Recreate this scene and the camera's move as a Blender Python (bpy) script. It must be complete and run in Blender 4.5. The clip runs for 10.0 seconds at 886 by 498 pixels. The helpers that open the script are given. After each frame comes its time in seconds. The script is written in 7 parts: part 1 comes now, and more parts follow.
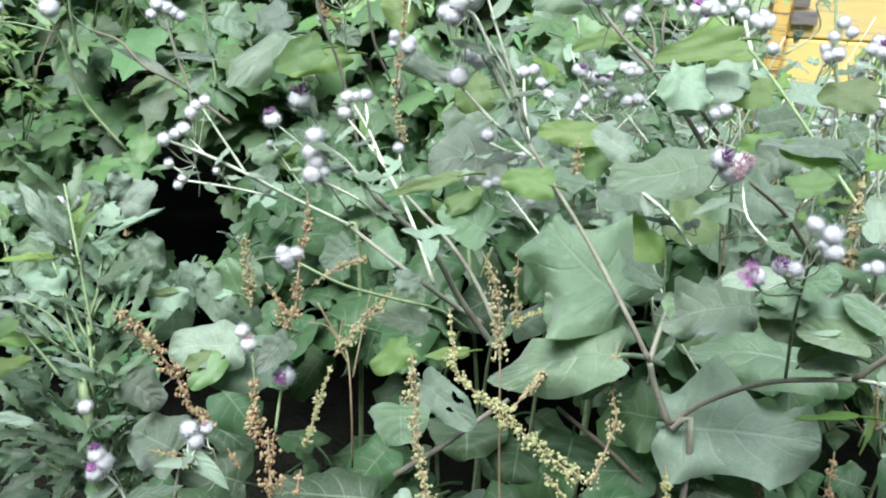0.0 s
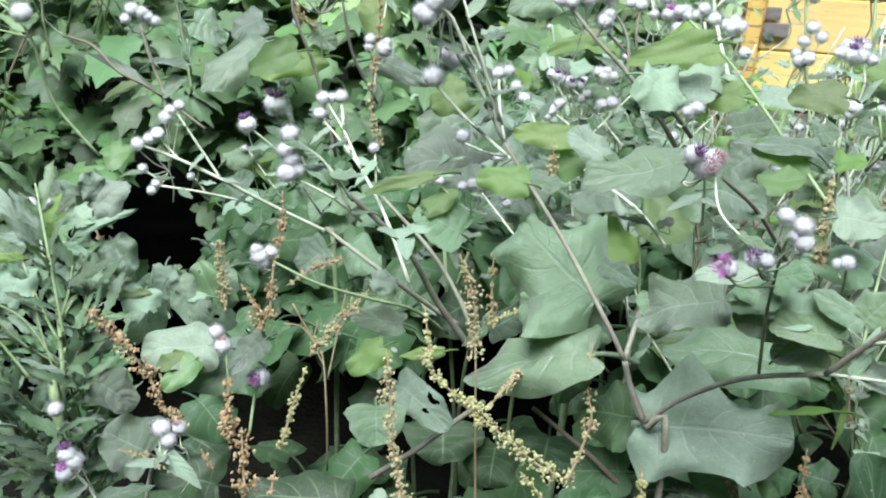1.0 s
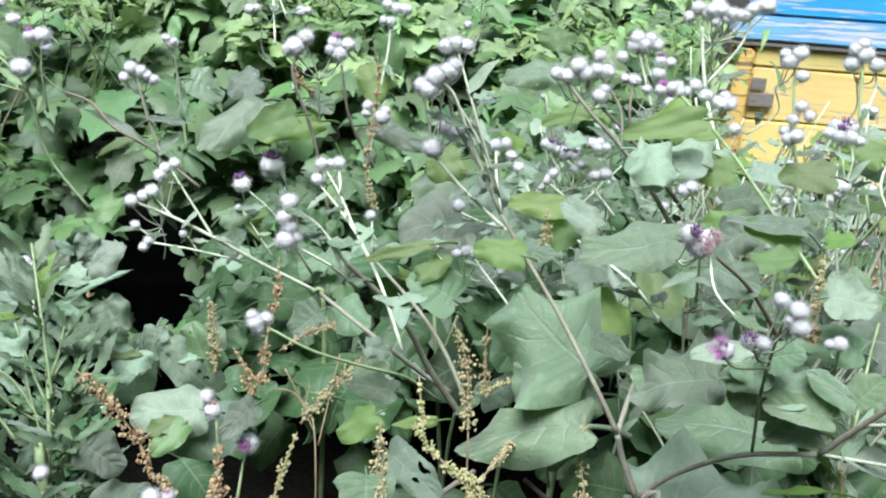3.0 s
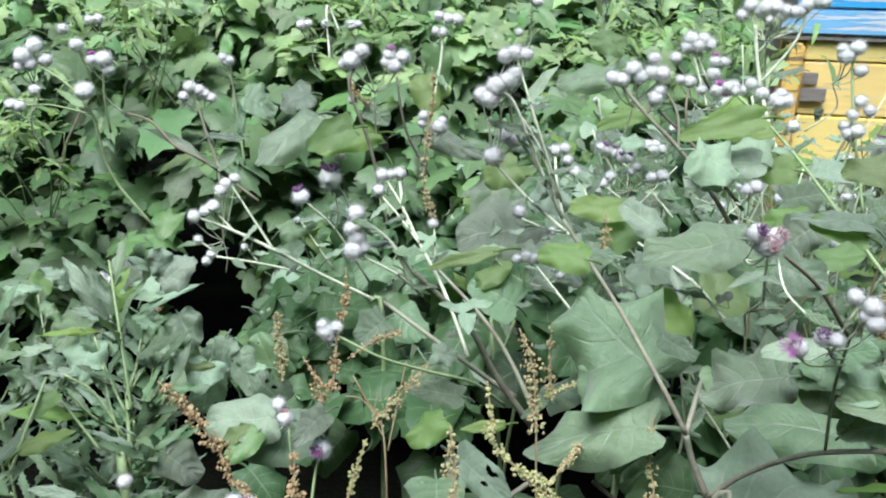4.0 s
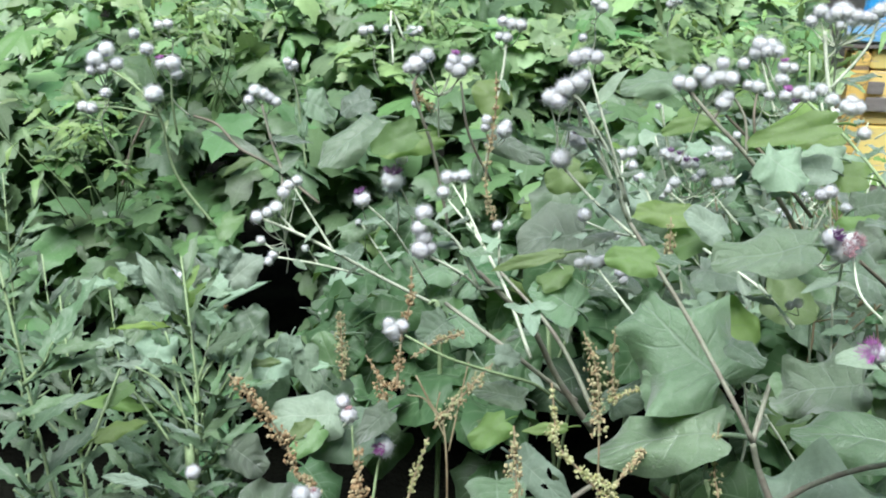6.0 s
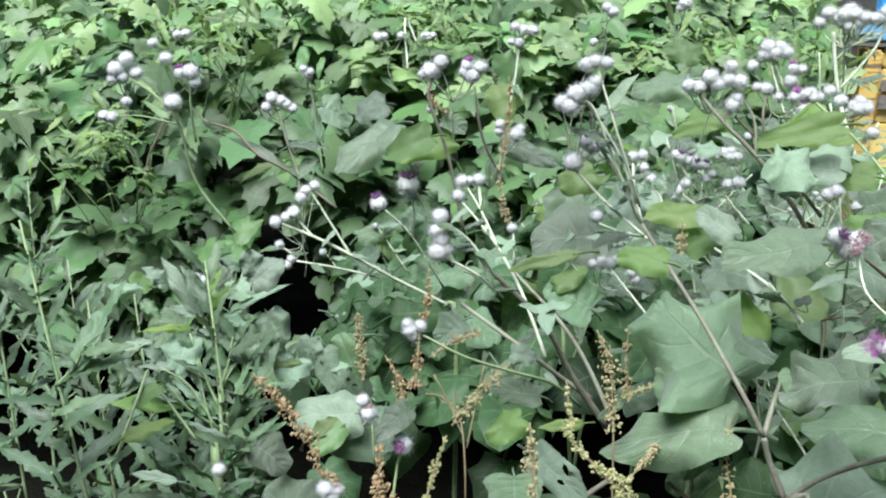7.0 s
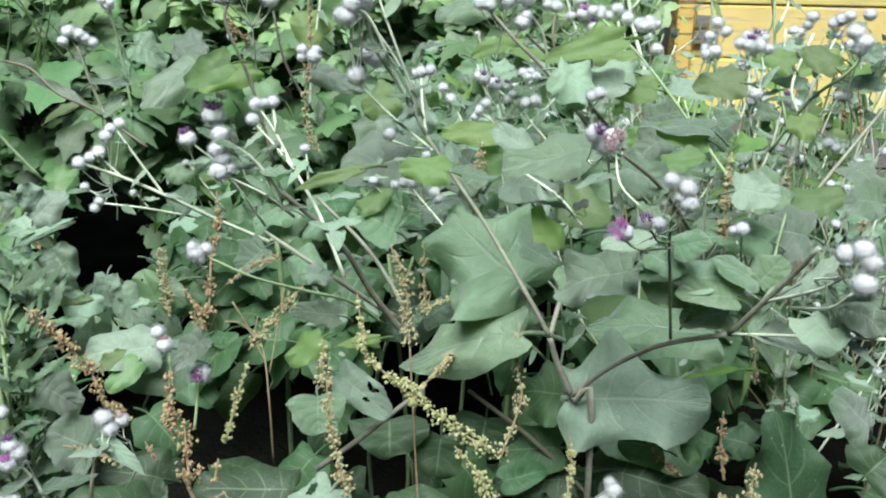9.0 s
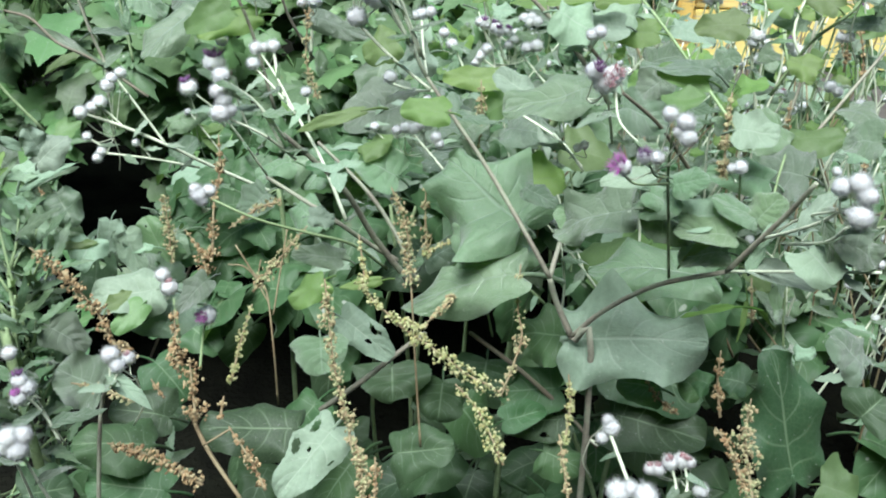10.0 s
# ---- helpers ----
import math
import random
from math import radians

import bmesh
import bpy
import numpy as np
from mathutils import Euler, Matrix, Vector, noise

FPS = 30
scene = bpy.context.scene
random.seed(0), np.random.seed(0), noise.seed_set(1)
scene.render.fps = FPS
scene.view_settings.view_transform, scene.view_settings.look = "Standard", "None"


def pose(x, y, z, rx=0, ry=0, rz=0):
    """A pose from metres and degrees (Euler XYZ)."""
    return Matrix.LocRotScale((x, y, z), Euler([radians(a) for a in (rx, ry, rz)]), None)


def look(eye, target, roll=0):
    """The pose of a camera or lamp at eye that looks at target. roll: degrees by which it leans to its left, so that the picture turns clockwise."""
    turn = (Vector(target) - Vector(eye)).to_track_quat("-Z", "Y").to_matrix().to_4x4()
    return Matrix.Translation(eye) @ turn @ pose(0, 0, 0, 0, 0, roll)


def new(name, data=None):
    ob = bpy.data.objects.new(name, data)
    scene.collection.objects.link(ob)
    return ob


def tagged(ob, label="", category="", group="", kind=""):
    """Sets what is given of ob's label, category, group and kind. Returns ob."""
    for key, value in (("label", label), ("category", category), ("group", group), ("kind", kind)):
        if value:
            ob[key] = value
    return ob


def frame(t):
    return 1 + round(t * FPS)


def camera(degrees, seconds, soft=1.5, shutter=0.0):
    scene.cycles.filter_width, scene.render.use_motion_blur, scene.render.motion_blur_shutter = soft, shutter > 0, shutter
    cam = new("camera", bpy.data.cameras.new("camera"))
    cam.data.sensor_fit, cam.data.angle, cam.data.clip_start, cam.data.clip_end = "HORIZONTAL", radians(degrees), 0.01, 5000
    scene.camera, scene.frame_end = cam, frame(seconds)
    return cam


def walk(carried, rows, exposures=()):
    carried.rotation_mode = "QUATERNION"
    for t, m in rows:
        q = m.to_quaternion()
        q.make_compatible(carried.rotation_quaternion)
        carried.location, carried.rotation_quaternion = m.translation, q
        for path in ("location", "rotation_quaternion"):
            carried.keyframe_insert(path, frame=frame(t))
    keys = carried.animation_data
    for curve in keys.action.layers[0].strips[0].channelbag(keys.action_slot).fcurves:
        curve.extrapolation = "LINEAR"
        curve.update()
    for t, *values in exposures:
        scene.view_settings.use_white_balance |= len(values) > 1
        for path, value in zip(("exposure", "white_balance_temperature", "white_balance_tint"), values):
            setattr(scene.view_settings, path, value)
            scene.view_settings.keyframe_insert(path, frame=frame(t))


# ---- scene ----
cam = camera(54.0, 10.0, soft=2.0)
PATH = [
    (0, (0.035, 0.099, 1.289), (-0.001, 1.884, 0.387), 1.0),
    (0.5, (0.033, 0.096, 1.28), (0.027, 1.893, 0.403), 1.2),
    (1, (0.036, 0.095, 1.28), (0.053, 1.894, 0.407), 1.7),
    (1.5, (0.035, 0.097, 1.283), (0.086, 1.893, 0.404), 2.1),
    (2, (0.03, 0.098, 1.284), (0.092, 1.897, 0.414), 2.6),
    (2.5, (0.031, 0.099, 1.284), (0.092, 1.905, 0.428), 2.8),
    (2.7, (0.03, 0.098, 1.287), (0.092, 1.932, 0.493), 3.6),
    (3.8, (0.02, 0.088, 1.293), (-0.022, 1.948, 0.559), 0.8),
    (4, (0.016, 0.086, 1.294), (-0.044, 1.941, 0.548), 0.5),
    (4.5, (0.012, 0.085, 1.292), (-0.046, 1.942, 0.553), 1.5),
    (5, (0.013, 0.088, 1.29), (-0.047, 1.948, 0.557), 1.6),
    (5.5, (0.014, 0.087, 1.29), (-0.07, 1.946, 0.558), 0.9),
    (6, (0.005, 0.079, 1.291), (-0.169, 1.933, 0.562), 0.2),
    (6.2, (0.002, 0.071, 1.296), (-0.188, 1.924, 0.568), -0.1),
    (7.5, (0.015, 0.062, 1.297), (-0.185, 1.919, 0.581), -1.0),
    (8, (0.035, 0.072, 1.288), (0.033, 1.943, 0.579), 0.1),
    (8.5, (0.046, 0.069, 1.271), (0.133, 1.898, 0.468), 0.9),
    (9, (0.056, 0.058, 1.272), (0.168, 1.875, 0.446), 0.4),
    (9.5, (0.052, 0.05, 1.265), (0.168, 1.851, 0.403), 1.6),
    (10, (0.057, 0.048, 1.263), (0.16, 1.825, 0.352), 0.2),
]
walk(cam, [(t, look(eye, target, roll)) for t, eye, target, roll in PATH], [(0, 0.91, 5770, 12), (2.6, 0.91, 5790, 14), (4.0, 0.72, 5850, 11), (7.5, 0.71, 5850, 10), (9.0, 0.71, 5850, 7), (10, 0.84, 5840, 7)])

# ---- light ----
world = bpy.data.worlds.new("overcast_sky")
scene.world = world
world.use_nodes = True
wn, wl = world.node_tree.nodes, world.node_tree.links
sky = wn.new("ShaderNodeTexSky")
sky.sky_type, sky.sun_disc = "NISHITA", False
sky.sun_elevation, sky.sun_rotation = radians(68), radians(200)
sky.air_density, sky.dust_density, sky.ozone_density = 1.0, 3.0, 1.0
wn["Background"].inputs["Strength"].default_value = 0.065
wl.new(sky.outputs[0], wn["Background"].inputs["Color"])
lamp = bpy.data.lights.new("sun", "SUN")
lamp.energy, lamp.angle, lamp.color = 4.6, radians(42), (1.0, 0.97, 0.92)
sun = new("sun", lamp)
sun.matrix_world = look((-0.6, -1.65, 4.55), (0, 0, 0))


# ---- materials ----
class Net:
    """A small wrapper to write node materials in few lines."""

    def __init__(self, name):
        self.mat = bpy.data.materials.new(name)
        self.mat.use_nodes = True
        self.n, self.l = self.mat.node_tree.nodes, self.mat.node_tree.links
        self.bsdf, self.out = self.n["Principled BSDF"], self.n["Material Output"]

    def put(self, socket, value):
        if isinstance(value, bpy.types.NodeSocket):
            self.l.new(value, socket)
        elif isinstance(value, (tuple, list)) and socket.type == "RGBA":
            socket.default_value = (*value[:3], 1)
        else:
            socket.default_value = value

    def math(self, op, a, b=0.0, c=0.0):
        m = self.n.new("ShaderNodeMath")
        m.operation = op
        for s, v in zip(m.inputs, (a, b, c)):
            self.put(s, v)
        return m.outputs[0]

    def noise(self, scale, detail=3.0, vector=None, rough=0.55):
        m = self.n.new("ShaderNodeTexNoise")
        m.inputs["Scale"].default_value, m.inputs["Detail"].default_value = scale, detail
        m.inputs["Roughness"].default_value = rough
        self.put(m.inputs["Vector"], vector if vector is not None else self.coord("Object"))
        return m.outputs["Fac"]

    def coord(self, kind):
        return self.n.new("ShaderNodeTexCoord").outputs[kind]

    def step(self, x, a, b, lo=0.0, hi=1.0):
        m = self.n.new("ShaderNodeMapRange")
        m.interpolation_type = "SMOOTHSTEP"
        for s, v in zip(m.inputs, (x, a, b, lo, hi)):
            self.put(s, v)
        return m.outputs[0]

    def mix(self, f, a, b):
        m = self.n.new("ShaderNodeMix")
        m.data_type = "RGBA"
        self.put(m.inputs[0], f), self.put(m.inputs[6], a), self.put(m.inputs[7], b)
        return m.outputs[2]

    def hsv(self, colour, hue=0.5, sat=1.0, val=1.0):
        m = self.n.new("ShaderNodeHueSaturation")
        for k, v in (("Hue", hue), ("Saturation", sat), ("Value", val), ("Color", colour)):
            self.put(m.inputs[k], v)
        return m.outputs[0]

    def bump(self, height, strength=0.3, distance=0.002):
        m = self.n.new("ShaderNodeBump")
        m.inputs["Strength"].default_value, m.inputs["Distance"].default_value = strength, distance
        self.l.new(height, m.inputs["Height"])
        self.l.new(m.outputs[0], self.bsdf.inputs["Normal"])
        return m.outputs[0]

    def set(self, colour, rough=0.6, metal=0.0, spec=0.5):
        self.put(self.bsdf.inputs["Base Color"], colour)
        self.put(self.bsdf.inputs["Roughness"], rough)
        self.put(self.bsdf.inputs["Metallic"], metal)
        self.put(self.bsdf.inputs["Specular IOR Level"], spec)

    def random(self, island=False):
        if island:
            return self.n.new("ShaderNodeNewGeometry").outputs["Random Per Island"]
        return self.n.new("ShaderNodeObjectInfo").outputs["Random"]


def leaf_material(name, colour, vein, glow, veins=6.0, slant=1.5, rough=0.45, island=False, spread=0.35, spec=0.5, thin=0.3, veined=0.5, relief=0.4, dusty=0.0):
    """Leaf skin: a midrib and side veins along the leaf's own UV, blotches, a waxy gloss and light that shines through."""
    k = Net(name)
    uv = k.n.new("ShaderNodeSeparateXYZ")
    k.l.new(k.coord("UV"), uv.inputs[0])
    across = k.math("ABSOLUTE", k.math("MULTIPLY_ADD", uv.outputs[0], 2.0, -1.0))
    along = uv.outputs[1]
    mid = k.step(across, 0.05, 0.012)
    wave = k.math("ABSOLUTE", k.math("SUBTRACT", k.math("FRACT", k.math("MULTIPLY_ADD", across, -slant, k.math("MULTIPLY", along, veins))), 0.5))
    side = k.math("MULTIPLY", k.step(wave, 0.075, 0.015), k.step(across, 1.0, 0.3))
    lines = k.math("MAXIMUM", mid, k.math("MULTIPLY", side, 0.6))
    r = k.random(island)
    r2 = k.math("FRACT", k.math("MULTIPLY", r, 17.31))
    blotch = k.noise(22.0, 4.0)
    fine = k.noise(190.0, 2.0)
    pucker = k.noise(8.0, 3.0)
    base = k.hsv(colour, k.math("MULTIPLY_ADD", r2, 0.038, 0.474), k.math("MULTIPLY_ADD", r, 0.3, 0.82),
                 k.math("MULTIPLY_ADD", blotch, 0.5, k.math("MULTIPLY_ADD", fine, 0.35, k.math("MULTIPLY_ADD", r, spread * 2, 0.57 - spread))))
    base = k.mix(k.math("MULTIPLY", lines, veined), base, vein)
    cells = k.n.new("ShaderNodeTexVoronoi")
    cells.feature = "DISTANCE_TO_EDGE"
    cells.inputs["Scale"].default_value = 24.0
    k.put(cells.inputs["Vector"], k.coord("Object"))
    net = k.step(cells.outputs["Distance"], 0.10, 0.0)
    base = k.mix(k.math("MULTIPLY", net, 0.2 * veined), base, vein)
    specks = k.step(k.noise(42.0, 1.0), 0.735, 0.76)
    base = k.mix(k.math("MULTIPLY", specks, 0.55), base, (0.55, 0.58, 0.50))
    spots = k.step(k.noise(60.0, 1.0), 0.70, 0.76)
    base = k.mix(k.math("MULTIPLY", spots, k.math("MULTIPLY", r2, 0.5)), base, (0.16, 0.11, 0.05))
    k.set(base, k.math("MULTIPLY_ADD", fine, 0.2, rough - 0.1), 0.0, spec)
    height = k.math("ADD", k.math("MULTIPLY_ADD", net, -0.18, k.math("MULTIPLY", lines, -0.7)), k.math("ADD", k.math("MULTIPLY_ADD", pucker, 1.6, k.math("MULTIPLY", wave, 1.3)), k.math("MULTIPLY", fine, 0.35)))
    normal = k.bump(height, relief, 0.002)
    k.put(k.bsdf.inputs["Sheen Weight"], dusty)
    t = k.n.new("ShaderNodeBsdfTranslucent")
    k.put(t.inputs["Color"], k.mix(k.math("MULTIPLY", lines, 0.5), k.hsv(glow, 0.5, 1.0, k.math("MULTIPLY_ADD", r, 0.5, 0.75)), vein))
    m = k.n.new("ShaderNodeMixShader")
    m.inputs[0].default_value = thin
    k.l.new(k.bsdf.outputs[0], m.inputs[1]), k.l.new(t.outputs[0], m.inputs[2]), k.l.new(m.outputs[0], k.out.inputs["Surface"])
    return k.mat


BURDOCK = leaf_material("burdock_leaf", (0.126, 0.214, 0.110), (0.38, 0.48, 0.35), (0.14, 0.26, 0.05), 5.5, 1.7, 0.33, thin=0.28, spread=0.34, veined=0.36, dusty=0.40, relief=0.6, spec=1.0)
# Darker copy of the burdock leaf with the shade put into its colour.
BURDOCK_SHADED = leaf_material("burdock_leaf_shaded", (0.046, 0.100, 0.041), (0.24, 0.34, 0.19), (0.13, 0.25, 0.04), 5.5, 1.7, 0.5, spread=0.34, thin=0.2, dusty=0.05, spec=0.3, relief=0.2)
VINE = leaf_material("vine_leaf", (0.106, 0.198, 0.080), (0.2, 0.3, 0.16), (0.16, 0.30, 0.05), 6.0, 2.2, 0.45, spec=0.35, spread=0.32, veined=0.22, relief=0.15, thin=0.2)
VINE_STUFF = leaf_material("vine_leaf_far", (0.101, 0.190, 0.077), (0.2, 0.3, 0.16), (0.16, 0.30, 0.05), 6.0, 2.2, 0.45, spec=0.35, island=True, spread=0.32, veined=0.22, relief=0.12, thin=0.15)
# Lighter copy of the vine leaf: the light on the top is coloured in.
VINE_TOP_LIT = leaf_material("vine_leaf_top_lit", (0.235, 0.37, 0.165), (0.32, 0.42, 0.22), (0.28, 0.45, 0.12), 6.0, 2.2, 0.45, spec=0.35, island=True, spread=0.3, veined=0.22, relief=0.12, thin=0.25)
LANCE = leaf_material("goosefoot_leaf", (0.092, 0.168, 0.080), (0.26, 0.34, 0.2), (0.15, 0.25, 0.06), 6.0, 1.4, 0.45, spread=0.25, veined=0.35, relief=0.2, dusty=0.2, thin=0.2)
PALE = leaf_material("woolly_leaf", (0.225, 0.330, 0.218), (0.38, 0.46, 0.34), (0.20, 0.32, 0.10), 5.5, 1.7, 0.55, spread=0.2, veined=0.4, relief=0.35, dusty=0.25, thin=0.2)
# Ordinary leaves seen against the light; the backlit yellow-green is part of the colour.
LIME = leaf_material("backlit_leaf", (0.17, 0.28, 0.09), (0.30, 0.41, 0.19), (0.32, 0.50, 0.13), 6.0, 1.6, 0.45, spread=0.25, veined=0.2, relief=0.2, thin=0.45, spec=0.3)


def stem_material(name, a, b, scale=60.0):
    k = Net(name)
    grain = k.noise(scale, 4.0)
    fine = k.noise(400.0, 2.0)
    k.set(k.hsv(k.mix(k.step(grain, 0.35, 0.65), a, b), 0.5, 1.0, k.math("MULTIPLY_ADD", fine, 0.6, 0.7)), 0.65, 0, 0.35)
    k.bump(fine, 0.4, 0.001)
    return k.mat


STEM = stem_material("burdock_stem", (0.30, 0.32, 0.23), (0.24, 0.22, 0.17))
PALE_STEM = stem_material("pale_stalk", (0.66, 0.72, 0.54), (0.52, 0.58, 0.42))
PEDICEL = stem_material("woolly_head_stalk", (0.70, 0.75, 0.58), (0.58, 0.64, 0.46))
DARK_STEM = stem_material("woody_stem", (0.14, 0.135, 0.09), (0.18, 0.155, 0.11))
GREEN_STEM = stem_material("green_stem", (0.29, 0.39, 0.20), (0.22, 0.30, 0.14))
DRY_STEM = stem_material("dry_stem", (0.24, 0.18, 0.10), (0.30, 0.26, 0.15))


def wool_material():
    k = Net("bur_wool")
    n1, n2 = k.noise(9.0, 4.0, rough=0.7), k.noise(2.5, 2.0)
    web = k.step(k.math("ADD", n1, k.math("MULTIPLY", k.noise(26.0, 2.0), 0.4)), 0.56, 0.84)
    c = k.mix(web, (0.80, 0.86, 0.79), (0.94, 0.975, 0.94))
    c = k.hsv(c, 0.5, k.math("MULTIPLY_ADD", k.random(), 0.8, 0.5), k.math("MULTIPLY_ADD", n2, 0.3, 0.85))
    k.set(c, 0.95, 0, 0.1)
    k.put(k.bsdf.inputs["Sheen Weight"], 0.5)
    k.put(k.bsdf.inputs["Subsurface Weight"], 0.75)
    k.put(k.bsdf.inputs["Subsurface Radius"], (1.0, 1.0, 0.9))
    k.put(k.bsdf.inputs["Subsurface Scale"], 0.012)
    k.bump(n1, 0.9, 0.0025)
    return k.mat


WOOL = wool_material()


def floret_material(name, a, b):
    k = Net(name)
    k.set(k.mix(k.random(True), a, b), 0.6, 0, 0.3)
    return k.mat


PURPLE = floret_material("purple_florets", (0.22, 0.06, 0.22), (0.42, 0.17, 0.40))
DARK = floret_material("dark_purple_florets", (0.07, 0.03, 0.09), (0.20, 0.08, 0.22))
FADED = floret_material("faded_florets", (0.16, 0.05, 0.07), (0.48, 0.33, 0.32))
BRIGHT = floret_material("bright_florets", (0.40, 0.09, 0.36), (0.55, 0.26, 0.55))
TUFT = {"bright": BRIGHT, "purple": PURPLE, "dark": DARK, "faded": FADED}


def seed_material(name, a, b, c):
    k = Net(name)
    r = k.random(True)
    col = k.mix(k.step(r, 0.45, 0.75), k.mix(k.step(r, 0.1, 0.4), a, b), c)
    k.set(k.hsv(col, 0.5, 1, k.math("MULTIPLY_ADD", k.noise(500.0), 0.6, 0.7)), 0.75, 0, 0.25)
    return k.mat


RUST = seed_material("rusty_seeds", (0.25, 0.165, 0.085), (0.34, 0.245, 0.125), (0.38, 0.32, 0.18))
STRAW = seed_material("straw_seeds", (0.31, 0.24, 0.13), (0.38, 0.34, 0.19), (0.30, 0.32, 0.16))
OLIVE = seed_material("olive_seeds", (0.33, 0.32, 0.13), (0.29, 0.33, 0.14), (0.42, 0.42, 0.22))


def soil_material():
    k = Net("soil")
    n1, n2 = k.noise(6.0, 6.0), k.noise(70.0, 5.0)
    # Near-black base: the shade seen between the leaves is in the soil colour.
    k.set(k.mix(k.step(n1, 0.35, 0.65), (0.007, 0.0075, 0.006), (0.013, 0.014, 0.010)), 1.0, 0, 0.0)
    k.bump(n2, 0.8, 0.02)
    return k.mat


def board_material(name, paint, bare, worn, grey):
    """Old painted boards: paint that flakes off along the grain down to bare grey wood."""
    k = Net(name)
    m = k.n.new("ShaderNodeMapping")
    m.inputs["Scale"].default_value = (3.0, 30.0, 30.0)
    k.l.new(k.coord("Object"), m.inputs["Vector"])
    m2 = k.n.new("ShaderNodeMapping")
    m2.inputs["Scale"].default_value = (6.0, 20.0, 130.0)
    k.l.new(k.coord("Object"), m2.inputs["Vector"])
    grain, flake, dirt = k.noise(3.0, 6.0, m.outputs[0]), k.noise(1.0, 7.0, m2.outputs[0], 0.68), k.noise(4.0, 4.0)
    left = k.step(k.math("ADD", flake, k.math("MULTIPLY", grain, 0.12)), worn, worn + 0.03)
    wood = k.mix(grain, bare, grey)
    old = k.hsv(paint, k.math("MULTIPLY_ADD", k.random(), 0.02, 0.49), 1.0, k.math("MULTIPLY_ADD", dirt, 0.4, 0.82))
    k.set(k.mix(left, old, wood), k.math("MULTIPLY_ADD", left, 0.3, 0.5), 0, 0.4)
    k.bump(k.math("ADD", k.math("MULTIPLY", left, -0.6), k.math("MULTIPLY", grain, 0.4)), 0.6, 0.004)
    return k.mat


YELLOW = board_material("yellow_paint", (0.95, 0.76, 0.27), (0.78, 0.70, 0.50), 0.65, (0.58, 0.55, 0.48))
ORANGE = board_material("ochre_paint", (0.86, 0.58, 0.17), (0.36, 0.25, 0.13), 0.59, (0.25, 0.18, 0.12))
BLUE = board_material("blue_paint", (0.07, 0.40, 0.88), (0.62, 0.74, 0.86), 0.59, (0.50, 0.56, 0.60))
WORN_BLUE = board_material("worn_blue_paint", (0.24, 0.52, 0.86), (0.70, 0.80, 0.88), 0.545, (0.62, 0.67, 0.72))
GREY = board_material("weathered_wood", (0.26, 0.24, 0.21), (0.17, 0.15, 0.13), 0.5, (0.32, 0.30, 0.27))
SOIL = soil_material()


# ---- mesh tools ----
def part(name, bm, material, parent=None, label=""):
    """Links a bmesh as one mesh object under a thing or under a part."""
    me = bpy.data.meshes.new(name)
    bm.to_mesh(me)
    bm.free()
    me.materials.append(material)
    return hang(name, me, parent, label)


def hang(name, me, parent=None, label=""):
    ob = new(name, me)
    ob.parent = parent
    if label:
        ob["label"] = label
    return ob


def thing(name, place, label, category, group="", kind=""):
    ob = new(name)
    ob.location = place
    ob.empty_display_size = 0.05
    bpy.context.view_layer.update()
    return tagged(ob, label, category, group, kind)


def settle(ob, m):
    """Puts a part at the world pose m under its unturned parents."""
    up = ob.parent
    off = Matrix.Identity(4)
    while up:
        off = Matrix.Translation(up.location) @ off if up.parent is None else up.matrix_basis @ off
        up = up.parent
    ob.matrix_basis = off.inverted() @ m


def smooth_line(points, steps=5):
    """A smooth line through the points."""
    p = [Vector(q) for q in points]
    if len(p) == 2:
        return [p[0].lerp(p[1], i / 4) for i in range(5)]
    p = [p[0] * 2 - p[1], *p, p[-1] * 2 - p[-2]]
    out = []
    for a, b, c, d in zip(p, p[1:], p[2:], p[3:]):
        for i in range(steps):
            t = i / steps
            out.append(0.5 * (2 * b + (c - a) * t + (2 * a - 5 * b + 4 * c - d) * t * t + (3 * b - a - 3 * c + d) * t ** 3))
    return out + [p[-2]]


def tube(bm, line, r0, r1, sides=7):
    """A tapering round stalk along a line."""
    rings, ref = [], Vector((0.31, 0.9, 0.2)).normalized()
    for i, p in enumerate(line):
        d = (line[min(i + 1, len(line) - 1)] - line[max(i - 1, 0)]).normalized()
        x = d.cross(ref).normalized()
        y = d.cross(x)
        r = r0 + (r1 - r0) * i / max(1, len(line) - 1)
        rings.append([bm.verts.new(p + (x * math.cos(a) + y * math.sin(a)) * r) for a in (2 * math.pi * j / sides for j in range(sides))])
    for a, b in zip(rings, rings[1:]):
        for j in range(sides):
            f = bm.faces.new((a[j], a[(j + 1) % sides], b[(j + 1) % sides], b[j]))
            f.smooth = True
    bm.faces.new(rings[0][::-1]), bm.faces.new(rings[-1])


def stem(plant, r0, r1, *points, name="branch", material=STEM):
    """A stem or branch of a plant through the points; radii in millimetres."""
    bm = bmesh.new()
    line = smooth_line(points)
    tube(bm, [v - plant.location for v in line], r0 / 1000, r1 / 1000)
    ob = part(name, bm, material, plant)
    if material is PALE_STEM or name == "twig":
        for at in (twig_rng.uniform(0.15, 0.5), twig_rng.uniform(0.5, 0.9)):
            p = line[int(at * (len(line) - 1))]
            d = Vector((twig_rng.gauss(0, 1), twig_rng.gauss(-0.3, 0.6), twig_rng.gauss(0.2, 0.5)))
            settle(hang("leaf", twig_rng.choice(BRACTS), plant), aim(p, d, (0, -0.4, 0.9), twig_rng.uniform(0.014, 0.034)))
    return ob


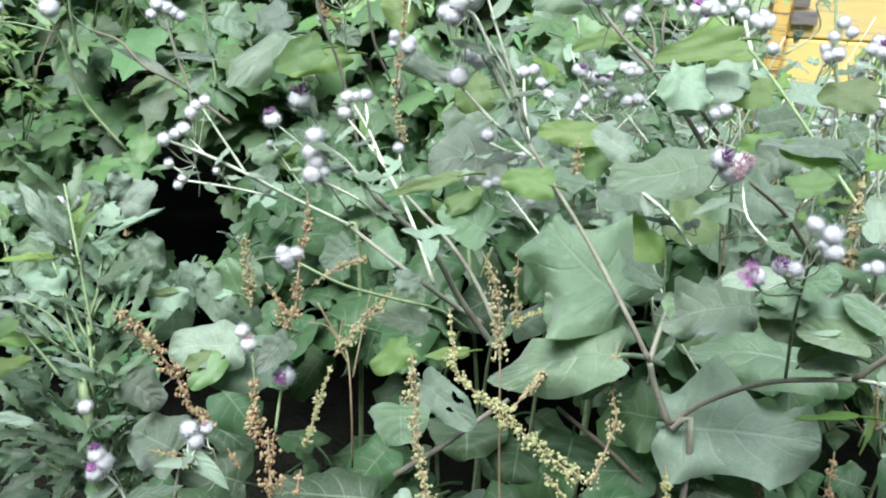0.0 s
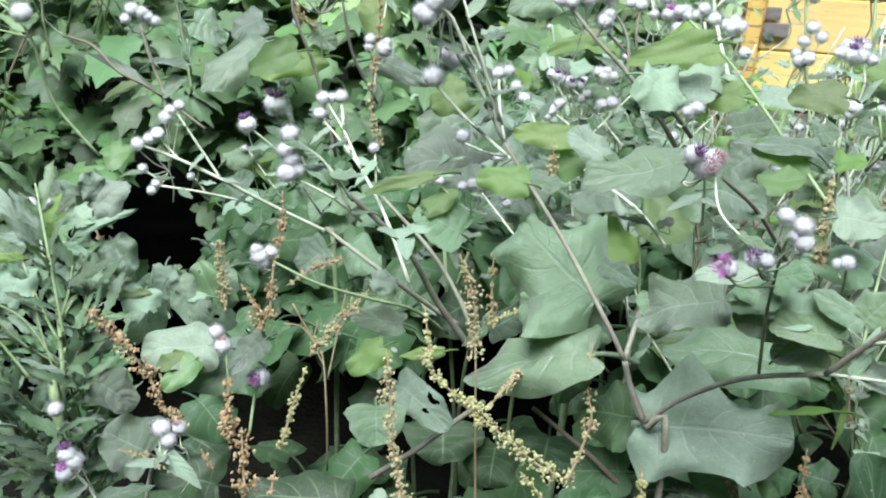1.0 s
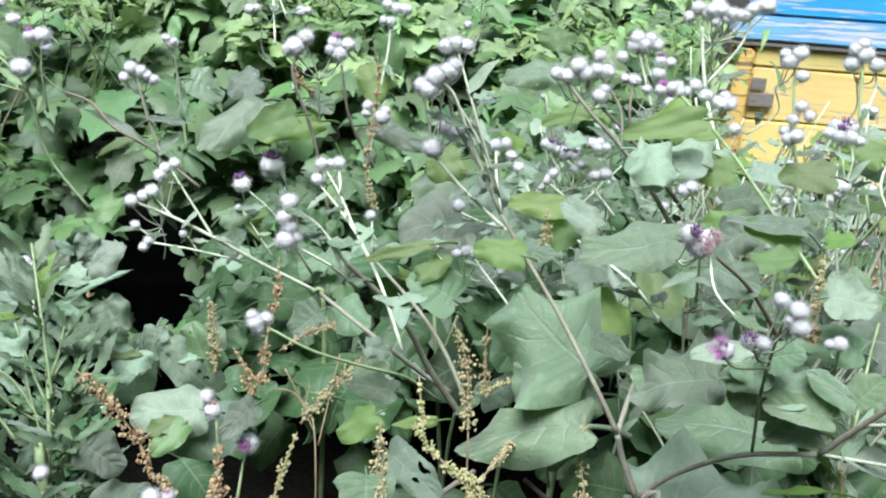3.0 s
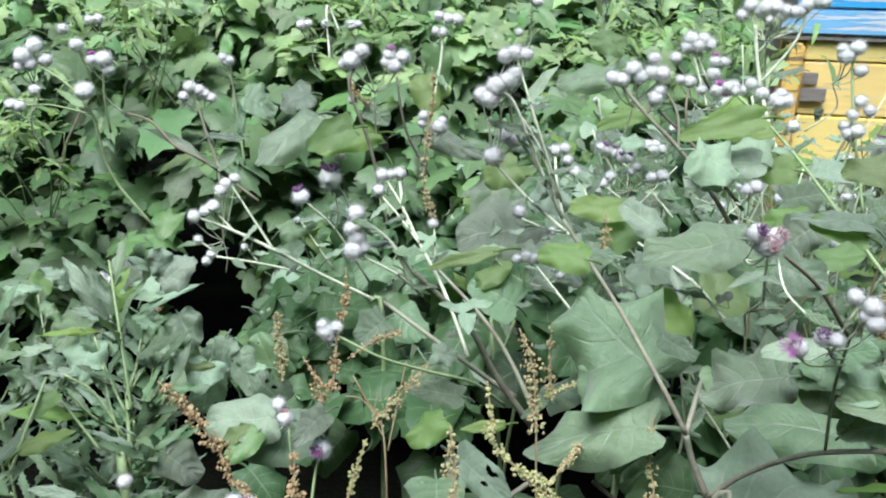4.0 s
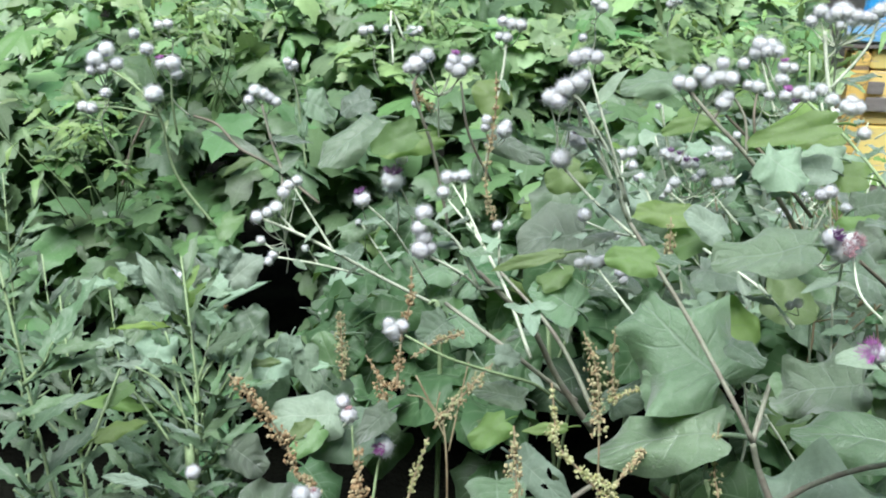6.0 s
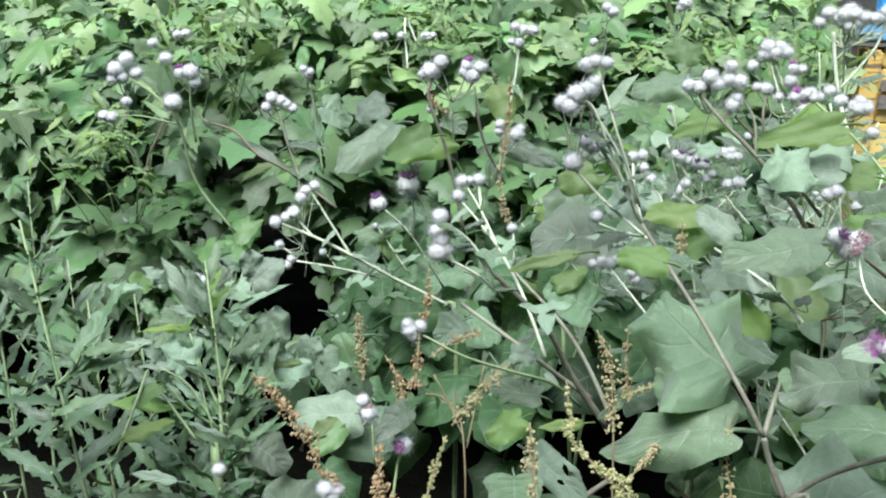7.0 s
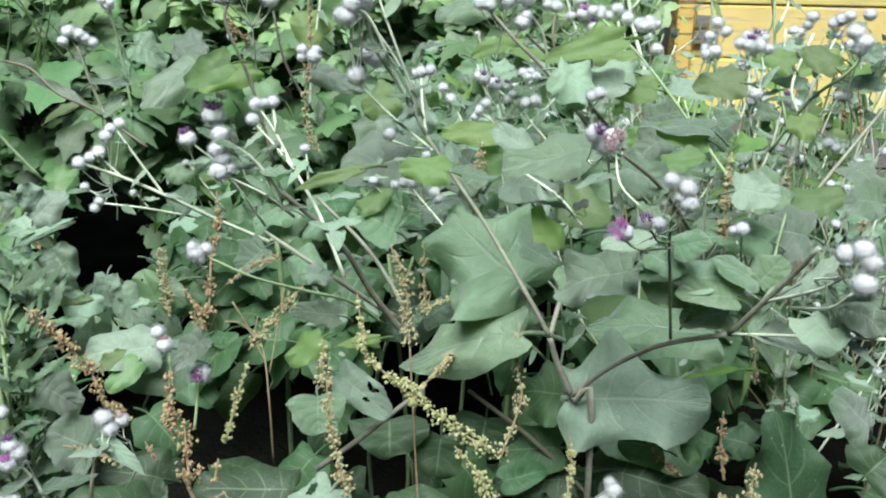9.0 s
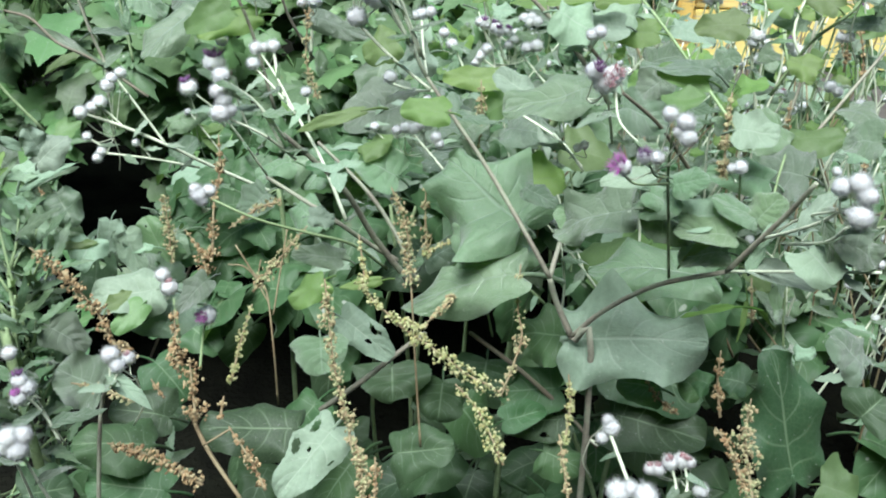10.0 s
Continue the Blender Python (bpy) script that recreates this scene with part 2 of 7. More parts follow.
# ---- leaves ----
def outline(shape, u):
    """Half width and place along the rib of a leaf's margin, u from the base (0) to the tip (1)."""
    if shape == "heart":
        a = math.pi * u
        return math.sin(a) ** 0.8 * (1 + 0.22 * math.cos(a)), (1 - math.cos(a)) / 2 - 0.42 * math.sin(a) * (1 - u) ** 2
    if shape == "egg":
        return 1.32 * (1 - u) ** 0.85 * u ** 0.42, u - 0.06 * (1 - u) ** 3
    return 1.5 * (1 - u) ** 0.85 * u ** 0.55, u


def blade(bm, wide, shape, rng, wavy=0.1, droop=0.25, fold=0.2, teeth=0.03, n=12, m=4, stalk=0.3, holes=0, lobe=0.15):
    """A leaf of length 1 along +y with its base at the origin: outline, cupped halves, waved margin, hanging tip and stalk."""
    uv = bm.loops.layers.uv.verify()
    k1, k2 = rng.uniform(1.6, 3.0), rng.uniform(0, 6.28)
    k3, k4, k5 = rng.uniform(3.5, 6.0), rng.uniform(0, 6.28), rng.uniform(-0.2, 0.2)
    k6 = rng.uniform(-0.22, 0.08)
    grid, at = [], {}
    for i in range(n + 1):
        u = 0.02 + 0.98 * i / n
        w, place = outline(shape, u) if i < n else (0.0, 1.0)
        w = max(0.0, w)
        row = []
        for j in range(-m, m + 1):
            v = j / m
            edge = v * v
            side = 1.7 if v < 0 else 0.0
            scallop = math.sin(k3 * 2.5 * u + k4 + side)
            bay = 1 - 1.8 * abs(math.sin(k3 * 1.7 * u + k4 / 2 + side))
            ww = w * (1 + teeth * (1 if i % 2 else -1) * edge + (lobe * bay + 0.16 * noise.noise(Vector((u * 6, side + k4, k2))) + 0.06 * noise.noise(Vector((u * 21, side, k4)))) * edge)
            x = 0.5 * wide * ww * v
            y = u + (place - u) * abs(v) ** 1.3
            z = fold * abs(x) * (1 - 0.5 * u) + wavy * wide * edge * abs(v) * (0.6 * scallop + 0.8 * bay) * (0.3 + w * 0.6)
            z += 0.08 * wide * noise.noise(Vector((x * 3 / wide + k4, y * 2.5, k2))) * min(1, 3 * u)
            z += 0.02 * math.sin(k1 * 3 * u + k2) * (1 + v) - 0.02 * math.sin(k2) - droop * u * u + k5 * x * u
            z += k6 * wide * edge * edge * w
            y -= 0.25 * abs(droop) * u ** 3
            p = bm.verts.new((x, y, z))
            at[p] = (v * 0.5 + 0.5, u)
            row.append(p)
        grid.append(row)
    bites = [(rng.uniform(0.2, 0.85), rng.uniform(0.15, 0.8) * rng.choice([-1, 1]), rng.uniform(0.025, 0.06)) for _ in range(holes)]
    for i in range(n):
        for j in range(2 * m):
            u, v = (i + 0.5) / n, (j + 0.5) / m - 1
            if any(((u - a) / c) ** 2 + ((v - b) / c / 2.6) ** 2 < 1 for a, b, c in bites):
                continue
            q = (grid[i][j], grid[i][j + 1], grid[i + 1][j + 1], grid[i + 1][j])
            f = bm.faces.new(q)
            f.smooth = True
            for lp in f.loops:
                lp[uv].uv = at[lp.vert]
    if stalk:
        line = smooth_line([(0, 0.06, -0.012), (0, -0.05, -0.02), (0.02, -stalk * 0.6, -0.03 - stalk * 0.25), (0.02, -stalk, -stalk * 0.75)], 3)
        tube(bm, line, 0.014 + 0.01 * wide, 0.016 + 0.01 * wide, 5)
    return bm


def palm(bm, rng, lobes=5, deep=0.5, n=28, curl=0.2):
    """A lobed leaf of about length 1: pointed lobes spread like a fan, toothed, each with its own rib."""
    uv = bm.loops.layers.uv.verify()
    span, k = radians(rng.uniform(205, 255)), rng.uniform(0, 6.28)
    axes = [span * (i / (lobes - 1) - 0.5) for i in range(lobes)]
    size = [1 - 0.48 * abs(i / (lobes - 1) - 0.5) * 2 * rng.uniform(0.8, 1.2) for i in range(lobes)]
    half, each = span / (lobes - 1) / 2, 4
    n = lobes * 2 * each
    rings, at = [], {}
    for q in (0.0, 0.4, 0.75, 1.0):
        row = []
        for i in range(n + 1):
            a = axes[0] - half + half * i / each
            near = min(range(lobes), key=lambda b: abs(axes[b] - a))
            off = abs(axes[near] - a) / half
            r = size[near] * (1 - deep * min(1, off) ** 0.8) * (1 - 0.13 * (i % 2) * (q == 1))
            r = r * q if q else 0.0
            z = -curl * r * r + 0.07 * math.sin(3 * a + k) * r + 0.10 * off * r - 0.06 * r
            p = bm.verts.new((r * math.sin(a), r * math.cos(a) + 0.0, z)) if q or i == 0 else row[0]
            at[p] = (0.5 + 0.5 * min(1, off) * (1 if a > axes[near] else -1) * 0.9, max(q, 0.0))
            row.append(p)
        rings.append(row)
    for a, b in zip(rings, rings[1:]):
        for i in range(n):
            c = (a[i], a[i + 1], b[i + 1], b[i]) if a[i] is not a[i + 1] else (a[i], b[i + 1], b[i])
            f = bm.faces.new(c[::-1])
            f.smooth = True
            for lp in f.loops:
                lp[uv].uv = at[lp.vert]
    tube(bm, smooth_line([(0, 0.02, -0.01), (0, -0.2, -0.1), (0.03, -0.45, -0.35)], 3), 0.013, 0.016, 4)
    return bm


def lie(base, tip, roll=0.0, face=(0.0, -0.58, 0.8)):
    """The pose and length of a leaf from its base to its tip, its upper side turned to face, then rolled round its rib."""
    b, t = Vector(base), Vector(tip)
    y = (t - b).normalized()
    z = Vector(face)
    z = (z - y * z.dot(y)).normalized()
    z = Matrix.Rotation(radians(roll), 3, y) @ z
    x = y.cross(z)
    m = Matrix((x, y, z)).transposed().to_4x4()
    m.translation = b
    return m, (t - b).length


leaf_rng = random.Random(7)


def leaf(plant, base, tip, width, roll=0.0, droop=0.2, shape="heart", material=None, wavy=0.10, fold=0.22, holes=0, stalk=0.3, lobe=0.12, seed=None, label=""):
    """One leaf of a plant from its base to its tip; width in metres."""
    m, size = lie(base, tip, roll)
    bm = blade(bmesh.new(), width / size * 1.05, shape, leaf_rng if seed is None else random.Random(seed), wavy, droop, fold, 0.015, 40 if holes else 26, 14 if holes else 6, stalk, holes, lobe)
    bmesh.ops.translate(bm, verts=bm.verts, vec=(0, 0, droop * 0.3))
    ob = part("leaf", bm, material or BURDOCK, plant, label)
    settle(ob, m @ Matrix.Scale(size * (1 + 0.15 * abs(droop)), 4))
    return ob


def pool(count, make, material, name="leaf"):
    """Some leaf meshes that many leaves share."""
    out = []
    for _ in range(count):
        bm = make()
        me = bpy.data.meshes.new(name)
        bm.to_mesh(me)
        bm.free()
        me.materials.append(material)
        out.append(me)
    return out


def aim(place, along, face, size):
    """A pose at a place, with +y along and +z about face."""
    m, _ = lie(place, Vector(place) + Vector(along), 0, face)
    return m @ Matrix.Scale(size, 4)


pool_rng = random.Random(21)
twig_rng = random.Random(77)
BRACTS = pool(5, lambda: blade(bmesh.new(), pool_rng.uniform(0.4, 0.65), "egg", pool_rng, 0.15, pool_rng.uniform(0.0, 0.5), 0.3, 0.03, 8, 2, 0.1), BURDOCK) + pool(3, lambda: blade(bmesh.new(), pool_rng.uniform(0.4, 0.65), "egg", pool_rng, 0.15, pool_rng.uniform(0.0, 0.5), 0.3, 0.03, 8, 2, 0.1), PALE)
HEART_LEAVES = pool(7, lambda: blade(bmesh.new(), pool_rng.uniform(0.75, 1.0), "heart", pool_rng, 0.13, pool_rng.uniform(0.1, 0.5), 0.25, 0.02, 11, 4, 0.4), BURDOCK_SHADED)
BURDOCK_HEARTS = pool(5, lambda: blade(bmesh.new(), pool_rng.uniform(0.7, 1.0), "heart", pool_rng, 0.18, pool_rng.uniform(0.1, 0.4), 0.25, 0.02, 13, 4, 0.4, 0, 0.2), BURDOCK)
EGG_LEAVES = pool(6, lambda: blade(bmesh.new(), pool_rng.uniform(0.5, 0.72), "egg", pool_rng, 0.08, pool_rng.uniform(0.1, 0.5), 0.3, 0.04, 14, 3, 0.3), VINE)
LANCE_LEAVES = pool(8, lambda: blade(bmesh.new(), pool_rng.uniform(0.24, 0.42), "lance", pool_rng, 0.12, pool_rng.uniform(-0.1, 0.35), 0.35, 0.16, 14, 2, 0.12, 0, 0.25), LANCE)
PALM_LEAVES = pool(8, lambda: palm(bmesh.new(), pool_rng, pool_rng.choice([3, 5, 5, 5]), pool_rng.uniform(0.34, 0.52), 30, pool_rng.uniform(0.05, 0.4)), VINE)
VINE_HEARTS = pool(6, lambda: blade(bmesh.new(), pool_rng.uniform(0.6, 0.9), "heart", pool_rng, 0.12, pool_rng.uniform(0.1, 0.5), 0.3, 0.04, 16, 3, 0.3), VINE)
PALE_HEARTS = pool(3, lambda: blade(bmesh.new(), pool_rng.uniform(0.7, 0.95), "heart", pool_rng, 0.2, pool_rng.uniform(0.1, 0.4), 0.25, 0.02, 11, 4, 0.4), PALE)
LIME_HEARTS = pool(3, lambda: blade(bmesh.new(), pool_rng.uniform(0.6, 0.9), "heart", pool_rng, 0.15, pool_rng.uniform(0.1, 0.4), 0.25, 0.02, 11, 4, 0.4), LIME)


# ---- burs ----
def bur_mesh(rng):
    """A woolly round bur: a ball of hooked scales under a web of wool, a little taller than wide, flat on top."""
    bm = bmesh.new()
    bmesh.ops.create_icosphere(bm, subdivisions=3, radius=1.0)
    seed = Vector((rng.uniform(0, 50), 3, 7))
    for v in bm.verts:
        d = v.co.normalized()
        k = 0.95 + 0.13 * noise.noise(d * 2.2 + seed) + 0.22 * noise.noise(d * 7 + seed) + 0.05 * noise.noise(d * 15 + seed)
        v.co = Vector((d.x, d.y, d.z * (0.94 if d.z < 0 else 0.86))) * k
    for f in bm.faces:
        f.smooth = True
    for _ in range(640):
        d = Vector((rng.gauss(0, 1), rng.gauss(0, 1), rng.gauss(0.1, 1.0))).normalized()
        s = d.orthogonal().normalized() * 0.014
        q = d.cross(s)
        tipp = d * rng.uniform(1.05, 1.45) + Vector((rng.gauss(0, 0.09), rng.gauss(0, 0.09), rng.gauss(0.06, 0.09)))
        a, b, c, e = (bm.verts.new(p) for p in (d * 0.9 + s, d * 0.9 - s * 0.5 + q, d * 0.9 - s * 0.5 - q, tipp))
        for tri in ((a, b, e), (b, c, e), (c, a, e)):
            bm.faces.new(tri)
    me = bpy.data.meshes.new("bur")
    bm.to_mesh(me)
    bm.free()
    me.materials.append(WOOL)
    return me


def tuft_mesh(kind, rng, wide):
    """A brush of thin florets out of the top of a bur."""
    bm = bmesh.new()
    bright = kind == "bright"
    for _ in range(120 if bright else 70):
        a, s = rng.uniform(0, 6.28), math.sqrt(rng.random()) * wide
        d = Vector((math.cos(a) * s, math.sin(a) * s, 1)).normalized()
        root = Vector((math.cos(a) * s * 0.45, math.sin(a) * s * 0.45, 0.62))
        top = root + d * rng.uniform(0.45, 0.95) * (1.8 if bright else 0.65 if kind == "faded" else 1.0)
        tube(bm, [root, root.lerp(top, 0.5), top], 0.02 if bright else 0.035, 0.028 if bright else 0.05, 3)
    me = bpy.data.meshes.new("tuft")
    bm.to_mesh(me)
    bm.free()
    me.materials.append(TUFT[kind])
    return me


bur_rng = random.Random(5)
HEADS = []
BURS = [bur_mesh(bur_rng) for _ in range(5)]
TUFTS = {k: [tuft_mesh(k, bur_rng, w) for w in (0.7, 1.5 if k == "bright" else 1.0)] for k in TUFT}


def bur(plant, place, radius, florets="", lean=(0, 0, 1), wide=0):
    """A flower head of a plant: radius in millimetres; florets: the colour of its tuft."""
    me = bur_rng.choice(BURS)
    ob = hang("flower_head", me, plant)
    up = (Vector(lean) + Vector((bur_rng.uniform(-0.35, 0.35), bur_rng.uniform(-0.35, 0.2), 0.2))).normalized()
    m = Matrix.Translation(place) @ up.to_track_quat("Z", "Y").to_matrix().to_4x4() @ Matrix.Rotation(bur_rng.uniform(0, 6), 4, "Z")
    settle(ob, m @ Matrix.Scale(radius / 1000 * bur_rng.uniform(0.80, 1.0), 4))
    HEADS.append((plant, Vector(place), radius / 1000))
    if florets:
        hang("tuft", TUFTS[florets][wide], ob, f"{florets} florets")
    return ob


# ---- dock spikes ----
def spike(plant, thick, material, *points, seeds=19, gap=1.0):
    """A seed spike of a dock plant along the points: a thin stalk with whorls of papery seeds; thick: whorl radius in millimetres."""
    rng = random.Random(round(points[0][0] * 1000) + round(points[0][2] * 777))
    line = [v - plant.location for v in smooth_line(points, 8)]
    bm = bmesh.new()
    tube(bm, line, 0.0006, 0.0011, 5)
    part("stalk", bm, DRY_STEM, plant)
    verts, faces = [], []
    step, walked, done = 0.0068 * gap, 0.0, 0.0
    for a, b in zip(line, line[1:]):
        walked += (b - a).length
        done += (b - a).length
        while walked > step:
            walked -= step
            here = a.lerp(b, rng.random())
            big = rng.choice([0.45, 0.7, 0.9, 1.1, 1.3]) * (0.6 + 0.5 * min(1, done / 0.03))
            for _ in range(max(3, round(seeds * big * rng.uniform(0.7, 1.3)))):
                d = Vector((rng.gauss(0, 1), rng.gauss(0, 1), rng.gauss(0, 0.7)))
                c = here + d.normalized() * thick / 1000 * big * rng.uniform(0.35, 1.0)
                x = Vector((rng.gauss(0, 1), rng.gauss(0, 1), rng.gauss(0, 1))).normalized()
                y = x.orthogonal().normalized()
                z = x.cross(y)
                s = rng.uniform(0.0008, 0.0017)
                k = len(verts)
                verts += [c + x * s * 1.3, c - x * s * 1.1, c + y * s, c - y * s, c + z * s * 0.6, c - z * s * 0.6]
                faces += [(k + i, k + j, k + h) for i, j, h in ((0, 2, 4), (2, 1, 4), (1, 3, 4), (3, 0, 4), (2, 0, 5), (1, 2, 5), (3, 1, 5), (0, 3, 5))]
    me = bpy.data.meshes.new("seed_head")
    me.from_pydata(verts, [], faces)
    me.materials.append(material)
    return tagged(hang("seed_head", me, plant), kind="stuff")




# ---- burdock in front ----
centre = thing("burdock_plant", (0.192, 0.576, 0.000), "branching woolly burdock with white burs and wavy grey-green leaves", "plant", "burdocks")
stem(centre, 2.5, 2.5, (0.192, 0.576, 0.000), (0.197, 0.568, 0.844), (0.183, 0.585, 0.913), name="main_stem")
stem(centre, 2.5, 2.1, (0.183, 0.585, 0.913), (0.172, 0.592, 0.938), (0.166, 0.593, 0.958))
stem(centre, 1.9, 1.3, (0.166, 0.593, 0.958), (0.150, 0.601, 0.987), (0.122, 0.626, 1.031), (0.098, 0.641, 1.065), (0.080, 0.651, 1.091))
stem(centre, 2.1, 1.5, (0.166, 0.593, 0.958), (0.175, 0.612, 0.974), (0.186, 0.637, 0.984))
stem(centre, 1.6, 1.2, (0.080, 0.651, 1.091), (0.065, 0.659, 1.120), (0.046, 0.665, 1.148), (0.041, 0.659, 1.168), material=PALE_STEM)
stem(centre, 1.2, 1.1, (0.082, 0.648, 1.083), (0.055, 0.665, 1.102), (0.034, 0.670, 1.123), material=PALE_STEM)
stem(centre, 1.2, 1.0, (0.080, 0.651, 1.091), (0.059, 0.652, 1.135), (0.043, 0.649, 1.172), (0.032, 0.650, 1.179), material=PALE_STEM)
stem(centre, 1.0, 1.0, (0.080, 0.651, 1.093), (0.079, 0.695, 1.102), (0.079, 0.720, 1.117), material=PALE_STEM)
stem(centre, 1.0, 0.9, (0.075, 0.655, 1.104), (0.063, 0.660, 1.125), (0.051, 0.664, 1.140), material=PALE_STEM)
stem(centre, 1.0, 1.0, (0.084, 0.647, 1.082), (0.071, 0.686, 1.071), (0.055, 0.717, 1.067), material=PALE_STEM)
bur(centre, (0.032, 0.671, 1.129), 7.4)
bur(centre, (0.023, 0.679, 1.170), 7.0)
bur(centre, (0.031, 0.680, 1.175), 6.6)
bur(centre, (0.039, 0.681, 1.178), 5.7)
bur(centre, (0.045, 0.674, 1.140), 7.0)
bur(centre, (0.053, 0.675, 1.144), 6.1)
bur(centre, (0.040, 0.674, 1.143), 5.7, "dark")
bur(centre, (0.079, 0.721, 1.120), 5.3)
bur(centre, (0.074, 0.720, 1.119), 4.4)
bur(centre, (0.086, 0.720, 1.122), 5.3)
bur(centre, (0.054, 0.718, 1.072), 5.8)
stem(centre, 2.0, 1.6, (0.183, 0.584, 0.913), (0.203, 0.574, 0.941), (0.230, 0.549, 0.975), (0.259, 0.508, 1.007))
stem(centre, 1.9, 1.3, (0.259, 0.508, 1.007), (0.268, 0.494, 1.034), (0.276, 0.479, 1.060), (0.280, 0.464, 1.084), material=STEM)
stem(centre, 1.2, 0.8, (0.270, 0.494, 1.036), (0.277, 0.455, 1.063), (0.282, 0.436, 1.081), material=PALE_STEM)
stem(centre, 1.0, 0.8, (0.279, 0.479, 1.040), (0.279, 0.440, 1.061), (0.279, 0.423, 1.078), material=PALE_STEM)
stem(centre, 1.1, 0.8, (0.259, 0.508, 1.007), (0.278, 0.472, 1.026), (0.306, 0.429, 1.048), material=PALE_STEM)
stem(centre, 0.9, 0.7, (0.270, 0.493, 1.035), (0.281, 0.475, 1.058), (0.279, 0.437, 1.080), material=PALE_STEM)
bur(centre, (0.277, 0.433, 1.095), 6.1)
bur(centre, (0.284, 0.430, 1.098), 5.8)
bur(centre, (0.287, 0.426, 1.093), 6.1)
bur(centre, (0.284, 0.423, 1.083), 7.0)
stem(centre, 1.1, 0.7, (0.232, 0.533, 0.990), (0.218, 0.508, 1.043), (0.200, 0.467, 1.090), (0.193, 0.447, 1.120), material=GREEN_STEM)
bur(centre, (0.192, 0.451, 1.128), 4.9)
bur(centre, (0.199, 0.447, 1.125), 5.1)
bur(centre, (0.200, 0.444, 1.118), 4.9)
bur(centre, (0.196, 0.447, 1.120), 3.4)
bur(centre, (0.189, 0.454, 1.104), 4.1)
bur(centre, (0.183, 0.456, 1.104), 4.4, "dark", wide=1, lean=(-0.3, -0.5, 0.7))
bur(centre, (0.173, 0.456, 1.098), 4.4, "bright", wide=1, lean=(-0.6, -0.4, 0.4))
stem(centre, 0.7, 0.6, (0.200, 0.466, 1.088), (0.191, 0.459, 1.092), (0.185, 0.454, 1.101), material=GREEN_STEM)
stem(centre, 0.7, 0.5, (0.200, 0.465, 1.085), (0.182, 0.460, 1.087), (0.172, 0.455, 1.095), material=GREEN_STEM)
stem(centre, 1.6, 1.0, (0.262, 0.592, 1.034), (0.226, 0.567, 1.080), (0.193, 0.544, 1.110), material=DARK_STEM)
stem(centre, 1.1, 0.7, (0.199, 0.581, 1.065), (0.190, 0.560, 1.092), (0.181, 0.537, 1.114), material=PALE_STEM)
bur(centre, (0.172, 0.533, 1.127), 5.6, "dark", lean=(-0.1, -0.9, 0.5))
bur(centre, (0.179, 0.534, 1.120), 8.7, "faded", wide=1, lean=(0.2, -0.9, 0.6))
bur(centre, (0.185, 0.539, 1.122), 6.8, "faded", wide=1, lean=(0.2, -0.7, 0.6))
bur(centre, (0.186, 0.586, 1.137), 4.7)
bur(centre, (0.181, 0.586, 1.135), 4.0)
bur(centre, (0.264, 0.525, 1.069), 4.6)
bur(centre, (0.259, 0.526, 1.068), 3.6)
bur(centre, (0.190, 0.621, 1.049), 4.0)
bur(centre, (0.185, 0.621, 1.047), 3.2)
stem(centre, 0.8, 0.6, (0.274, 0.540, 1.034), (0.267, 0.529, 1.055), (0.264, 0.524, 1.066), material=GREEN_STEM)
stem(centre, 2.9, 1.8, (0.070, 0.694, 0.895), (0.038, 0.680, 0.951), (0.015, 0.660, 1.005), (-0.023, 0.643, 1.053), name="branch")
stem(centre, 2.1, 1.5, (0.075, 0.697, 0.899), (0.052, 0.720, 0.941), (0.029, 0.734, 0.972), (-0.010, 0.765, 1.002), name="branch")
stem(centre, 2.2, 1.7, (0.056, 0.698, 0.920), (0.033, 0.695, 0.938), (-0.006, 0.688, 0.973), (-0.057, 0.768, 0.969), name="branch")
stem(centre, 1.2, 0.9, (-0.023, 0.640, 1.043), (-0.038, 0.639, 1.076), (-0.056, 0.631, 1.095), material=PALE_STEM)
stem(centre, 1.2, 0.9, (-0.021, 0.642, 1.049), (-0.040, 0.639, 1.078), (-0.057, 0.629, 1.088), material=PALE_STEM)
stem(centre, 1.1, 0.9, (-0.016, 0.647, 1.032), (-0.033, 0.632, 1.055), (-0.058, 0.623, 1.073), material=PALE_STEM)
bur(centre, (-0.060, 0.632, 1.099), 5.9)
bur(centre, (-0.062, 0.628, 1.090), 6.3)
bur(centre, (-0.059, 0.627, 1.084), 6.7)
bur(centre, (-0.061, 0.623, 1.076), 7.9)
bur(centre, (-0.055, 0.625, 1.077), 5.2)
stem(centre, 1.5, 1.3, (0.017, 0.667, 0.973), (-0.003, 0.705, 1.010), (-0.022, 0.733, 1.035), (-0.037, 0.758, 1.052), (-0.043, 0.776, 1.079), material=PALE_STEM)
stem(centre, 1.0, 0.8, (-0.023, 0.734, 1.036), (-0.039, 0.760, 1.059), (-0.053, 0.774, 1.077), material=PALE_STEM)
stem(centre, 1.0, 0.8, (-0.024, 0.734, 1.038), (-0.042, 0.758, 1.052), (-0.058, 0.770, 1.066), material=PALE_STEM)
bur(centre, (-0.057, 0.775, 1.082), 5.8)
bur(centre, (-0.050, 0.776, 1.082), 4.9)
bur(centre, (-0.043, 0.777, 1.083), 5.8)
bur(centre, (-0.060, 0.771, 1.070), 5.8)
bur(centre, (-0.012, 0.712, 1.063), 4.9)
stem(centre, 1.0, 0.8, (-0.010, 0.703, 1.035), (-0.011, 0.711, 1.060), material=PALE_STEM)
